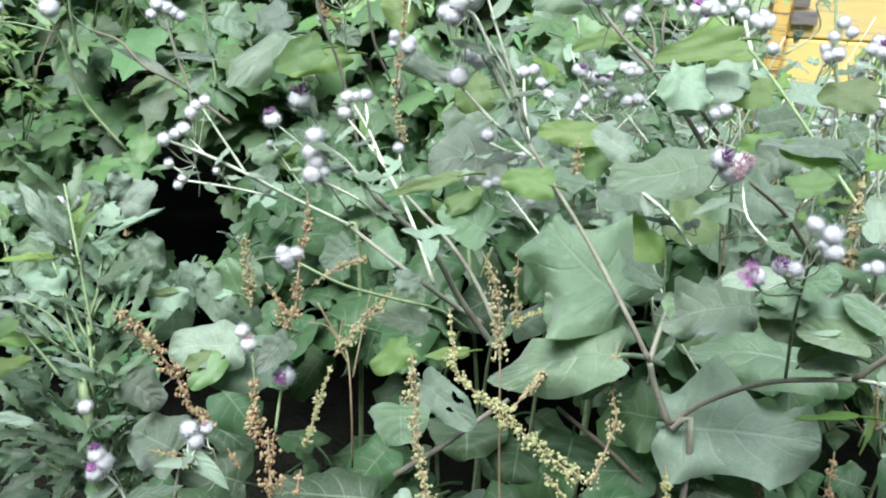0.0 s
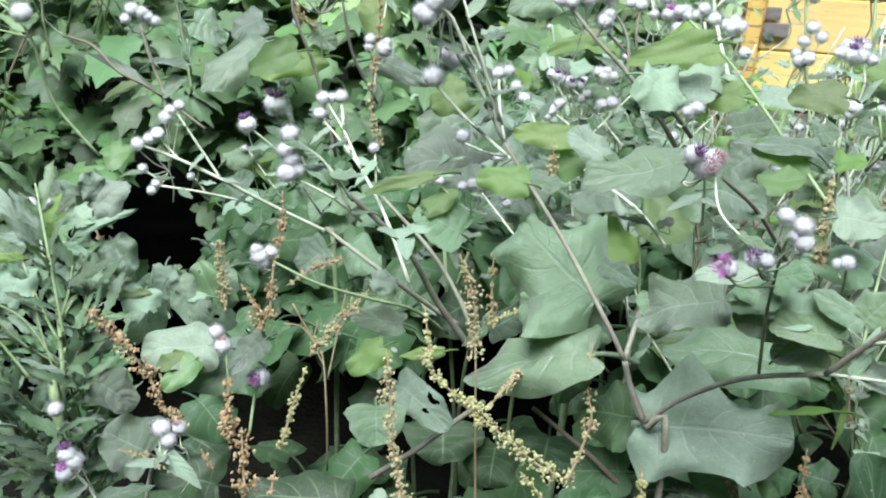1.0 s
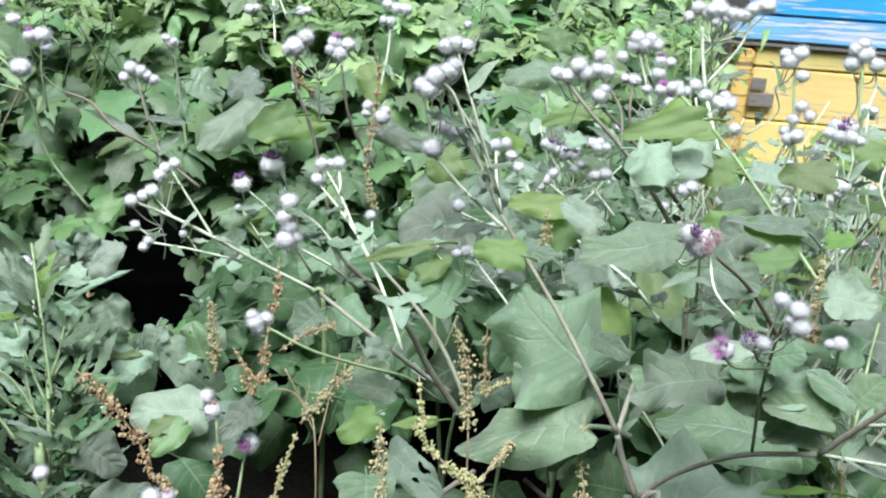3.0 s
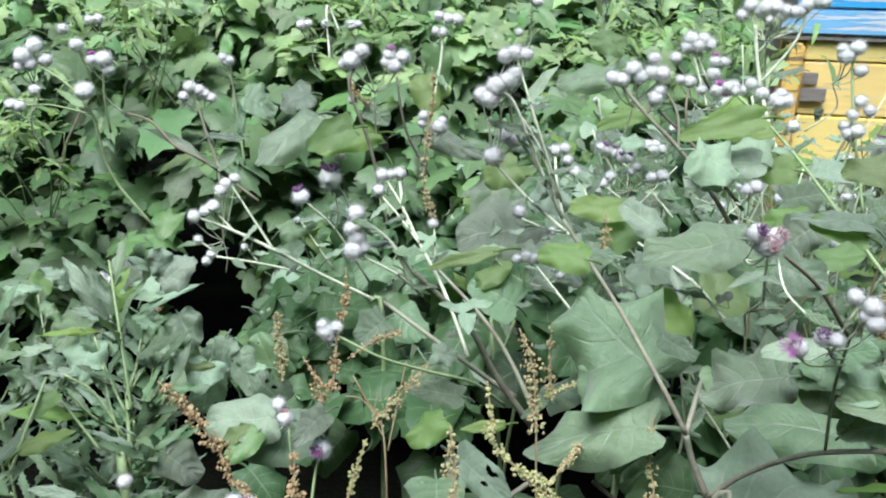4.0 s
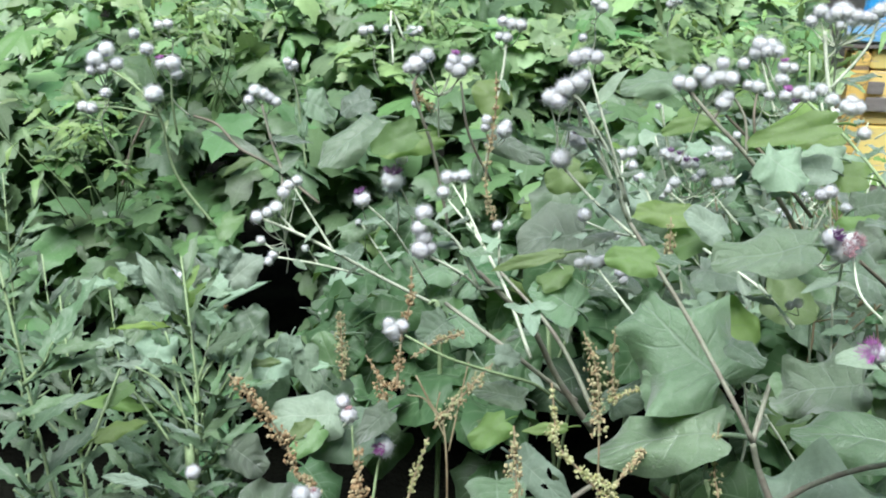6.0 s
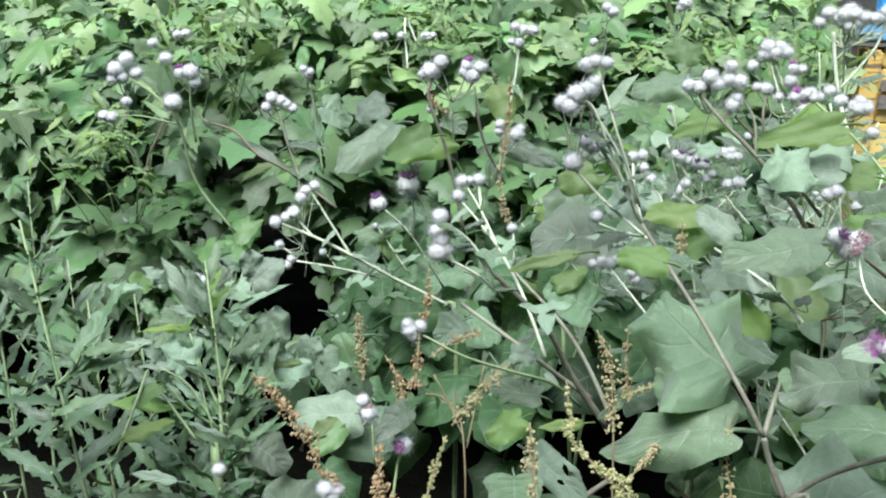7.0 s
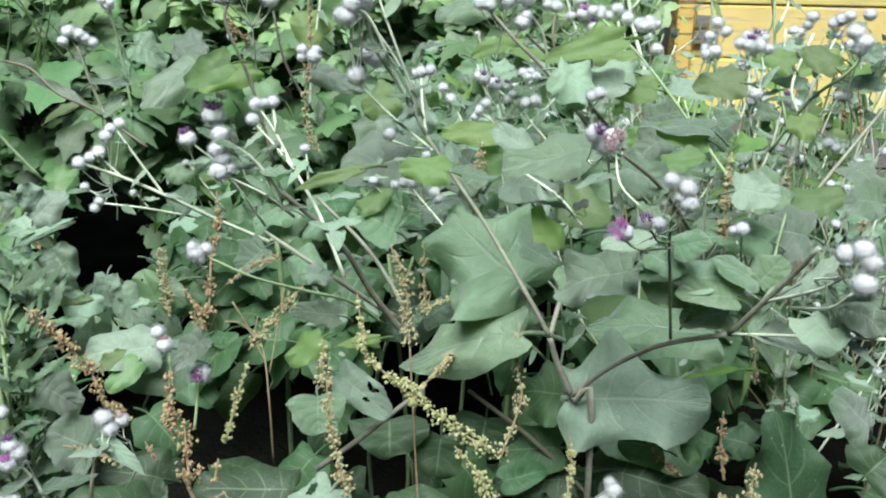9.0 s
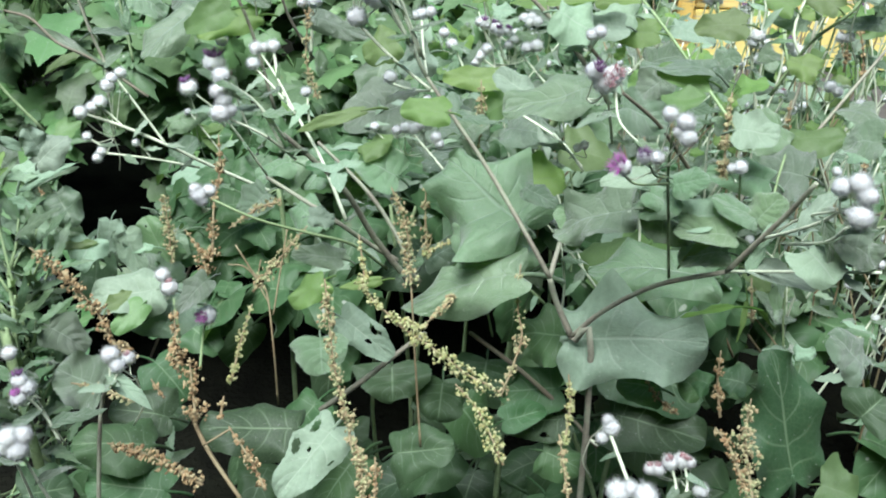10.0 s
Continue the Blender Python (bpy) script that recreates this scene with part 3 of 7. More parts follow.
stem(centre, 1.4, 0.9, (0.047, 0.686, 0.919), (0.022, 0.650, 0.960), (-0.009, 0.625, 0.983), (-0.042, 0.608, 1.003), (-0.071, 0.609, 1.018), material=GREEN_STEM)
bur(centre, (-0.080, 0.609, 1.022), 6.0)
bur(centre, (-0.073, 0.611, 1.024), 5.2)
bur(centre, (-0.082, 0.610, 1.026), 4.4)
bur(centre, (-0.078, 0.608, 1.018), 4.4)
bur(centre, (0.066, 0.791, 1.005), 6.1)
bur(centre, (0.073, 0.790, 1.004), 5.6)
bur(centre, (0.058, 0.790, 1.003), 5.1)
bur(centre, (0.079, 0.791, 1.007), 4.6)
bur(centre, (0.038, 0.810, 1.000), 4.7)
bur(centre, (0.093, 0.787, 0.997), 5.6)
bur(centre, (0.096, 0.785, 0.991), 5.1)
bur(centre, (0.104, 0.853, 1.075), 5.3)
bur(centre, (0.111, 0.850, 1.065), 5.3)
bur(centre, (0.085, 0.770, 1.037), 3.9)
bur(centre, (-0.012, 0.838, 1.108), 6.8)
bur(centre, (-0.010, 0.839, 1.113), 5.2)
stem(centre, 1.1, 0.9, (0.107, 0.752, 0.968), (0.088, 0.772, 0.986), (0.071, 0.790, 1.002), material=PALE_STEM)
stem(centre, 1.1, 0.9, (0.126, 0.819, 1.034), (0.117, 0.836, 1.056), (0.107, 0.851, 1.070), material=PALE_STEM)
stem(centre, 2.2, 1.7, (0.190, 0.607, 0.826), (0.152, 0.617, 0.861), (0.112, 0.630, 0.890), material=DARK_STEM)
stem(centre, 1.8, 1.6, (0.212, 0.585, 0.807), (0.190, 0.607, 0.826), material=DARK_STEM)
bur(centre, (0.123, 0.622, 0.917), 6.1, "dark")
stem(centre, 1.0, 0.7, (0.129, 0.618, 0.893), (0.125, 0.619, 0.913), material=GREEN_STEM)
bur(centre, (-0.091, 0.628, 0.913), 8.5, "purple", lean=(0, -0.9, 0.3))
stem(centre, 1.2, 1.0, (-0.098, 0.613, 0.873), (-0.096, 0.627, 0.894), (-0.092, 0.625, 0.908), material=GREEN_STEM)
bur(centre, (-0.120, 0.643, 0.930), 7.3, "faded")
bur(centre, (-0.125, 0.647, 0.939), 5.9)
stem(centre, 1.0, 0.8, (-0.115, 0.632, 0.891), (-0.117, 0.639, 0.923), material=GREEN_STEM)
stem(centre, 2.5, 2.1, (-0.012, 0.643, 0.808), (0.026, 0.652, 0.832), (0.055, 0.665, 0.849), (0.079, 0.682, 0.857), material=STEM)
leaf(centre, (0.152, 0.634, 0.980), (0.098, 0.690, 1.014), 0.086, droop=0.06, wavy=0.24, stalk=0.12, lobe=0.34, seed=3)
leaf(centre, (0.149, 0.616, 1.018), (0.169, 0.600, 1.015), 0.016, stalk=0.05)
leaf(centre, (0.134, 0.650, 0.969), (0.124, 0.622, 0.935), 0.061, -10, droop=0.15)
leaf(centre, (0.147, 0.609, 0.951), (0.056, 0.626, 0.923), 0.046, 15, droop=0.1, wavy=0.26, lobe=0.28, seed=8)
leaf(centre, (0.203, 0.530, 1.040), (0.156, 0.547, 1.019), 0.040, 10, droop=0.1, wavy=0.26, lobe=0.3, stalk=0.1, seed=5)
leaf(centre, (0.168, 0.560, 1.027), (0.170, 0.539, 1.009), 0.016, 10, stalk=0.05)
leaf(centre, (0.290, 0.603, 0.950), (0.203, 0.635, 0.944), 0.056, 12, droop=0.08, wavy=0.2, lobe=0.28, stalk=0.05, seed=12)
leaf(centre, (0.183, 0.592, 0.906), (0.276, 0.556, 0.924), 0.068, 4, droop=0.06, wavy=0.24, lobe=0.3, stalk=0.04, seed=12, material=PALE)
leaf(centre, (0.188, 0.618, 0.891), (0.153, 0.634, 0.887), 0.050, 10, droop=0.1, material=BURDOCK_SHADED)
leaf(centre, (0.085, 0.713, 1.092), (0.060, 0.710, 1.079), 0.033, droop=0.1, wavy=0.2, material=PALE)
leaf(centre, (0.092, 0.606, 1.079), (0.060, 0.609, 1.083), 0.019, -15, material=LIME)
leaf(centre, (0.036, 0.643, 1.069), (-0.016, 0.636, 1.059), 0.017, -15, material=LIME, wavy=0.06, shape="egg")
leaf(centre, (0.013, 0.637, 1.027), (0.033, 0.631, 1.036), 0.018, -15, wavy=0.06, droop=0.05, fold=0.1, shape="egg", material=PALE)
leaf(centre, (0.016, 0.637, 1.026), (-0.004, 0.628, 1.036), 0.016, 15, wavy=0.06, droop=0.05, fold=0.1, shape="egg", material=PALE)
leaf(centre, (0.014, 0.639, 1.031), (0.017, 0.612, 1.020), 0.021, wavy=0.06, droop=0.05, fold=0.1, shape="egg", material=PALE)
leaf(centre, (0.191, 0.614, 1.092), (0.129, 0.621, 1.079), 0.039, 15, wavy=0.15, droop=0.1)
leaf(centre, (0.202, 0.578, 1.089), (0.232, 0.566, 1.082), 0.026, droop=0.2)
leaf(centre, (0.270, 0.614, 1.102), (0.226, 0.631, 1.106), 0.022, 20, droop=0.15)
leaf(centre, (0.269, 0.613, 1.096), (0.237, 0.626, 1.103), 0.020, -15, material=LIME)
leaf(centre, (0.238, 0.598, 1.085), (0.261, 0.594, 1.096), 0.018, -15, material=LIME)
leaf(centre, (0.289, 0.626, 1.092), (0.275, 0.633, 1.096), 0.017, -30)
leaf(centre, (0.358, 0.641, 1.094), (0.340, 0.652, 1.101), 0.019, -15, material=LIME)
leaf(centre, (0.385, 0.682, 1.129), (0.364, 0.696, 1.143), 0.022, -15, material=LIME)
leaf(centre, (0.327, 0.706, 1.112), (0.290, 0.716, 1.110), 0.024, -10, material=LIME)
leaf(centre, (0.279, 0.578, 1.073), (0.305, 0.567, 1.075), 0.027, 10, material=PALE)
leaf(centre, (0.272, 0.508, 1.041), (0.250, 0.524, 1.054), 0.020, 10, droop=0.2)
leaf(centre, (0.272, 0.508, 1.041), (0.285, 0.510, 1.058), 0.021, -10, droop=0.25)
leaf(centre, (0.229, 0.529, 1.048), (0.202, 0.534, 1.039), 0.021, 10)
leaf(centre, (0.260, 0.508, 1.030), (0.227, 0.523, 1.033), 0.021, 5)
leaf(centre, (0.224, 0.524, 1.058), (0.244, 0.520, 1.066), 0.018)
leaf(centre, (0.216, 0.541, 1.038), (0.247, 0.531, 1.019), 0.029, wavy=0.2)
leaf(centre, (0.263, 0.521, 1.012), (0.234, 0.531, 1.008), 0.022, 10)
leaf(centre, (0.202, 0.495, 1.078), (0.172, 0.501, 1.072), 0.015, 15, droop=0.15, material=PALE)
leaf(centre, (0.533, 0.992, 0.688), (0.646, 0.920, 0.681), 0.109, droop=0.1, wavy=0.2, holes=6, material=BURDOCK_SHADED)
leaf(centre, (0.275, 0.449, 1.051), (0.283, 0.428, 1.044), 0.032, 10, wavy=0.3, material=PALE)
leaf(centre, (0.291, 0.445, 1.060), (0.306, 0.431, 1.052), 0.023, wavy=0.25)
leaf(centre, (0.409, 0.578, 0.881), (0.385, 0.585, 0.909), 0.038, 10)
leaf(centre, (0.274, 0.768, 0.764), (0.347, 0.711, 0.759), 0.081, material=BURDOCK_SHADED)
leaf(centre, (0.285, 0.564, 0.880), (0.269, 0.574, 0.883), 0.020, material=BURDOCK_SHADED)
leaf(centre, (0.318, 0.571, 0.874), (0.296, 0.578, 0.869), 0.027, 10, material=BURDOCK_SHADED)
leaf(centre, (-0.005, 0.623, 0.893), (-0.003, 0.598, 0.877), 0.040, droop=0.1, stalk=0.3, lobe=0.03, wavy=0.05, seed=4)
leaf(centre, (0.048, 0.791, 0.750), (0.048, 0.755, 0.734), 0.072, droop=0.1, material=BURDOCK_SHADED)
leaf(centre, (0.100, 0.780, 0.737), (0.093, 0.754, 0.702), 0.053, material=BURDOCK_SHADED)
leaf(centre, (0.010, 0.655, 0.891), (0.051, 0.630, 0.869), 0.027, 10, holes=4, material=PALE)
leaf(centre, (0.044, 0.619, 0.945), (0.011, 0.616, 0.942), 0.015, -15, material=LIME, shape="egg")
leaf(centre, (0.000, 0.635, 0.937), (-0.027, 0.624, 0.924), 0.022, material=LIME)
leaf(centre, (0.012, 0.653, 0.946), (-0.026, 0.653, 0.954), 0.020)
leaf(centre, (-0.009, 0.649, 0.985), (0.010, 0.649, 0.982), 0.015, 10, material=PALE)
leaf(centre, (0.079, 0.670, 0.932), (0.111, 0.677, 0.951), 0.023)
leaf(centre, (0.076, 0.653, 0.944), (0.056, 0.647, 0.933), 0.013, shape="egg")
leaf(centre, (-0.087, 0.634, 0.940), (-0.112, 0.618, 0.925), 0.020, droop=0.3)
leaf(centre, (-0.114, 0.681, 0.891), (-0.171, 0.656, 0.901), 0.048, 10, wavy=0.15)
leaf(centre, (-0.144, 0.649, 0.912), (-0.162, 0.624, 0.903), 0.018, -15, material=VINE)
leaf(centre, (-0.161, 0.790, 0.875), (-0.178, 0.796, 0.920), 0.033, holes=6, material=LANCE)
leaf(centre, (-0.156, 0.780, 0.856), (-0.187, 0.778, 0.891), 0.039, 10, holes=6, material=LANCE)
leaf(centre, (-0.222, 0.759, 0.859), (-0.217, 0.780, 0.917), 0.033, holes=7, material=LANCE)
leaf(centre, (-0.207, 0.788, 0.878), (-0.206, 0.795, 0.915), 0.034, holes=5, material=LANCE)
leaf(centre, (0.128, 0.641, 0.856), (0.122, 0.626, 0.834), 0.051, material=BURDOCK_SHADED)
leaf(centre, (0.058, 0.793, 0.956), (0.017, 0.800, 0.977), 0.042)
leaf(centre, (0.119, 0.787, 1.002), (0.139, 0.790, 1.016), 0.030)
leaf(centre, (0.155, 0.755, 1.013), (0.190, 0.720, 1.023), 0.033, wavy=0.2)
leaf(centre, (0.163, 0.728, 0.977), (0.200, 0.724, 0.983), 0.043, material=LIME)
leaf(centre, (0.192, 0.697, 1.020), (0.229, 0.685, 1.014), 0.041, material=LIME)
leaf(centre, (-0.053, 0.735, 0.968), (-0.076, 0.724, 0.953), 0.029)
leaf(centre, (0.141, 0.809, 1.010), (0.182, 0.810, 1.031), 0.031, material=LIME)
leaf(centre, (0.060, 0.881, 1.060), (0.027, 0.877, 1.048), 0.033, -15, material=LIME)
leaf(centre, (0.027, 0.801, 0.976), (0.053, 0.808, 0.995), 0.023, -15, material=LIME)
leaf(centre, (0.330, 0.504, 0.839), (0.313, 0.532, 0.931), 0.054, droop=0.1, wavy=0.2, material=BURDOCK_SHADED)
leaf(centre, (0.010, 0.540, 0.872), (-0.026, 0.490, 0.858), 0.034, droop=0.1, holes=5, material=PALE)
leaf(centre, (-0.025, 0.596, 0.825), (-0.097, 0.584, 0.843), 0.048, 10, droop=0.12, material=BURDOCK_SHADED)
leaf(centre, (0.051, 0.597, 0.797), (0.096, 0.584, 0.814), 0.039, material=BURDOCK_SHADED)
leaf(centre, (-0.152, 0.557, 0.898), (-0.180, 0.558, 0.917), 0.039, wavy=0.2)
leaf(centre, (-0.113, 0.570, 0.861), (-0.154, 0.566, 0.876), 0.035, wavy=0.2, material=BURDOCK_SHADED)
leaf(centre, (-0.119, 0.540, 0.860), (-0.165, 0.524, 0.880), 0.038, 5, material=BURDOCK_SHADED)
leaf(centre, (-0.227, 0.635, 0.892), (-0.197, 0.649, 0.893), 0.034, material=BURDOCK_SHADED)
leaf(centre, (-0.107, 0.522, 0.834), (-0.160, 0.517, 0.852), 0.039, material=BURDOCK_SHADED)
leaf(centre, (-0.195, 0.500, 0.854), (-0.166, 0.513, 0.851), 0.034, material=BURDOCK_SHADED)
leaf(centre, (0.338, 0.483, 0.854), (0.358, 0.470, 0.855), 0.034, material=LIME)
leaf(centre, (0.267, 0.734, 0.720), (0.345, 0.685, 0.729), 0.069, material=BURDOCK_SHADED)
leaf(centre, (0.278, 0.560, 0.874), (0.266, 0.572, 0.883), 0.020, material=BURDOCK_SHADED)
leaf(centre, (0.316, 0.570, 0.875), (0.297, 0.580, 0.877), 0.025, material=BURDOCK_SHADED)
leaf(centre, (0.257, 0.585, 0.861), (0.225, 0.598, 0.864), 0.032, material=BURDOCK_SHADED)
leaf(centre, (0.185, 0.617, 0.841), (0.135, 0.624, 0.838), 0.037, material=BURDOCK_SHADED)
leaf(centre, (0.169, 0.589, 0.801), (0.199, 0.575, 0.794), 0.033, material=BURDOCK_SHADED)
leaf(centre, (0.477, 0.666, 0.762), (0.498, 0.669, 0.784), 0.047, material=BURDOCK_SHADED)
leaf(centre, (0.270, 0.495, 1.015), (0.291, 0.463, 1.023), 0.013, material=PALE, wavy=0.3)
leaf(centre, (0.298, 0.446, 1.071), (0.294, 0.436, 1.047), 0.016, material=PALE, wavy=0.3)
leaf(centre, (0.276, 0.511, 0.985), (0.270, 0.498, 0.960), 0.006, shape="lance", material=LIME)
leaf(centre, (0.271, 0.510, 0.979), (0.241, 0.536, 0.960), 0.009, shape="lance", material=LIME)
leaf(centre, (0.241, 0.528, 1.008), (0.267, 0.520, 1.036), 0.011, shape="lance", material=LIME)
leaf(centre, (0.325, 0.539, 0.909), (0.316, 0.552, 0.921), 0.017, material=PALE, wavy=0.4)
leaf(centre, (0.334, 0.543, 0.920), (0.346, 0.539, 0.925), 0.011, material=PALE, wavy=0.4)
leaf(centre, (0.190, 0.603, 0.821), (0.130, 0.610, 0.816), 0.033, holes=5, material=BURDOCK_SHADED)
leaf(centre, (0.137, 0.594, 0.829), (0.171, 0.596, 0.839), 0.022, material=BURDOCK_SHADED)
leaf(centre, (0.236, 0.530, 1.031), (0.263, 0.524, 1.042), 0.022, material=PALE)
leaf(centre, (0.213, 0.536, 1.049), (0.233, 0.523, 1.037), 0.018)
stem(centre, 0.8, 0.8, (-0.045, 0.636, 0.821), (-0.043, 0.630, 0.880), (-0.048, 0.653, 0.918), (-0.059, 0.660, 0.934), (-0.071, 0.668, 0.953), material=DRY_STEM)
stem(centre, 0.8, 0.6, (-0.043, 0.644, 0.902), (-0.037, 0.663, 0.932), (-0.031, 0.679, 0.961), material=DRY_STEM)
stem(centre, 0.8, 0.6, (-0.048, 0.653, 0.918), (-0.063, 0.661, 0.936), (-0.077, 0.660, 0.940), material=DRY_STEM)
stem(centre, 0.6, 0.6, (-0.046, 0.648, 0.910), (-0.054, 0.656, 0.926), (-0.052, 0.665, 0.941), material=DRY_STEM)


# ---- burdock behind it ----
behind = thing("burdock_plant", (-0.112, 1.086, 0.000), "slender burdock with small white burs among vine leaves", "plant", "burdocks")
stem(behind, 4.0, 3.0, (-0.112, 1.086, 0.000), (-0.096, 1.117, 0.729), (-0.115, 1.128, 0.804), name="main_stem", material=GREEN_STEM)
stem(behind, 2.6, 1.9, (-0.107, 1.127, 0.800), (-0.180, 1.120, 0.841), (-0.234, 1.109, 0.877), (-0.282, 1.105, 0.903), (-0.325, 1.097, 0.924), material=PALE_STEM)
stem(behind, 1.9, 1.3, (-0.234, 1.109, 0.877), (-0.259, 1.116, 0.916), (-0.285, 1.121, 0.959), material=PALE_STEM)
stem(behind, 1.6, 1.3, (-0.282, 1.105, 0.903), (-0.297, 1.106, 0.920), (-0.306, 1.105, 0.929), material=PALE_STEM)
stem(behind, 1.6, 1.3, (-0.197, 1.116, 0.842), (-0.251, 1.099, 0.862), (-0.302, 1.087, 0.875), material=PALE_STEM)
stem(behind, 1.3, 1.0, (-0.305, 1.089, 0.882), (-0.322, 1.088, 0.896), material=PALE_STEM)
stem(behind, 1.3, 1.0, (-0.253, 1.099, 0.864), (-0.261, 1.101, 0.876), (-0.268, 1.102, 0.883), material=PALE_STEM)
bur(behind, (-0.281, 1.125, 0.966), 8.3)
bur(behind, (-0.291, 1.120, 0.961), 7.5)
bur(behind, (-0.297, 1.116, 0.953), 8.3)
bur(behind, (-0.306, 1.107, 0.935), 9.0)
bur(behind, (-0.315, 1.102, 0.930), 7.5)
bur(behind, (-0.328, 1.096, 0.925), 8.3)
bur(behind, (-0.323, 1.088, 0.897), 6.8)
bur(behind, (-0.313, 1.082, 0.871), 6.8)
bur(behind, (-0.308, 1.087, 0.878), 6.0)
bur(behind, (-0.269, 1.101, 0.883), 5.3)
bur(behind, (-0.186, 1.064, 0.964), 11.9, "dark", lean=(-0.5, 0, 0.6))
stem(behind, 1.6, 1.2, (-0.110, 1.108, 0.832), (-0.148, 1.079, 0.917), (-0.178, 1.064, 0.956), material=PALE_STEM)
bur(behind, (-0.134, 0.974, 1.017), 12.0, "dark", wide=1)
bur(behind, (-0.125, 0.982, 1.039), 6.9)
stem(behind, 1.4, 1.1, (-0.105, 0.985, 0.932), (-0.118, 0.979, 0.987), (-0.126, 0.974, 1.009), material=PALE_STEM)
bur(behind, (-0.193, 1.074, 0.931), 5.0)
stem(behind, 1.2, 0.9, (-0.149, 1.062, 0.871), (-0.189, 1.074, 0.928), material=PALE_STEM)
bur(behind, (-0.365, 1.214, 1.050), 8.1)
bur(behind, (-0.357, 1.219, 1.062), 9.7)
bur(behind, (-0.347, 1.222, 1.057), 8.9)
bur(behind, (-0.340, 1.223, 1.052), 8.9)
bur(behind, (-0.332, 1.225, 1.046), 7.3)
stem(behind, 2.4, 1.7, (-0.320, 1.185, 0.917), (-0.324, 1.205, 0.954), (-0.338, 1.212, 0.998), (-0.349, 1.218, 1.043))
stem(behind, 2.0, 1.9, (-0.267, 1.180, 0.918), (-0.321, 1.205, 0.948), (-0.346, 1.202, 0.968), (-0.384, 1.214, 0.983), (-0.421, 1.238, 1.009), (-0.468, 1.275, 1.012), material=DARK_STEM)
leaf(behind, (-0.321, 1.205, 0.948), (-0.450, 1.250, 1.017), 0.022, shape="lance", material=LANCE)
bur(behind, (-0.324, 1.287, 1.084), 8.4)
stem(behind, 1.8, 1.5, (-0.304, 1.263, 0.942), (-0.311, 1.274, 0.994), (-0.317, 1.283, 1.047), (-0.323, 1.286, 1.080), material=GREEN_STEM)
leaf(behind, (-0.308, 1.273, 0.987), (-0.317, 1.283, 1.047), 0.025, 10, shape="egg")
leaf(behind, (-0.324, 1.205, 0.954), (-0.302, 1.220, 0.980), 0.032, -20)
leaf(behind, (-0.335, 1.212, 0.994), (-0.281, 1.229, 0.993), 0.024, shape="egg")
leaf(behind, (-0.181, 1.159, 1.038), (-0.250, 1.109, 0.991), 0.056, 10, wavy=0.2, droop=0.1)
leaf(behind, (0.048, 1.004, 1.016), (0.023, 0.946, 0.964), 0.072, droop=0.05, shape="egg", material=LANCE)
leaf(behind, (-0.212, 1.065, 0.919), (-0.170, 1.079, 0.931), 0.025)
leaf(behind, (-0.231, 1.142, 0.845), (-0.206, 1.158, 0.870), 0.031)
stem(behind, 2.3, 2.0, (-0.458, 1.295, 0.834), (-0.514, 1.300, 0.914), (-0.528, 1.296, 1.004), (-0.564, 1.311, 1.043), (-0.604, 1.319, 1.067), material=GREEN_STEM)
bur(behind, (-0.624, 1.312, 1.084), 12.9)
bur(behind, (-0.609, 1.322, 1.097), 12.0)
bur(behind, (-0.616, 1.314, 1.071), 10.2)
bur(behind, (-0.598, 1.324, 1.076), 10.2)
bur(behind, (-0.629, 1.307, 1.069), 8.3)
bur(behind, (-0.517, 1.295, 1.082), 9.7, "purple")
bur(behind, (-0.503, 1.301, 1.082), 12.4)
bur(behind, (-0.498, 1.301, 1.067), 10.6)
bur(behind, (-0.528, 1.282, 1.041), 14.1)
bur(behind, (-0.534, 1.291, 1.103), 9.7)
bur(behind, (-0.622, 1.277, 1.019), 9.1)
bur(behind, (-0.632, 1.273, 1.022), 8.2)
bur(behind, (-0.604, 1.291, 1.039), 9.1)
bur(behind, (-0.533, 1.340, 1.131), 8.2)
bur(behind, (-0.521, 1.345, 1.132), 8.2)
bur(behind, (-0.565, 1.324, 1.120), 8.2)
bur(behind, (-0.245, 1.426, 1.116), 9.1)
bur(behind, (-0.235, 1.428, 1.118), 7.3)
bur(behind, (-0.209, 1.432, 1.118), 8.2)
bur(behind, (-0.171, 1.438, 1.115), 9.1)
bur(behind, (-0.160, 1.439, 1.117), 7.3)
stem(behind, 1.9, 1.5, (-0.506, 1.299, 0.977), (-0.508, 1.299, 1.029), (-0.504, 1.299, 1.071), material=GREEN_STEM)
stem(behind, 1.5, 1.2, (-0.528, 1.296, 1.004), (-0.587, 1.295, 1.017), (-0.622, 1.277, 1.019), material=GREEN_STEM)
leaf(behind, (-0.256, 0.746, 0.983), (-0.225, 0.769, 1.009), 0.029, wavy=0.3, material=PALE)
leaf(behind, (-0.283, 0.732, 0.978), (-0.327, 0.728, 1.016), 0.023, shape="lance", material=LANCE)
leaf(behind, (-0.247, 0.745, 0.973), (-0.216, 0.763, 0.988), 0.011, shape="lance", material=LANCE)
leaf(behind, (-0.279, 0.737, 0.984), (-0.271, 0.750, 1.006), 0.018, material=LIME, shape="egg")
leaf(behind, (-0.273, 0.763, 0.984), (-0.290, 0.765, 1.005), 0.021)
leaf(behind, (-0.333, 0.738, 0.990), (-0.348, 0.735, 1.002), 0.017, material=LIME)
leaf(behind, (-0.262, 0.737, 0.968), (-0.243, 0.734, 0.948), 0.026)
leaf(behind, (-0.276, 0.703, 0.962), (-0.304, 0.679, 0.942), 0.025)
leaf(behind, (-0.306, 0.740, 0.965), (-0.330, 0.716, 0.943), 0.029)
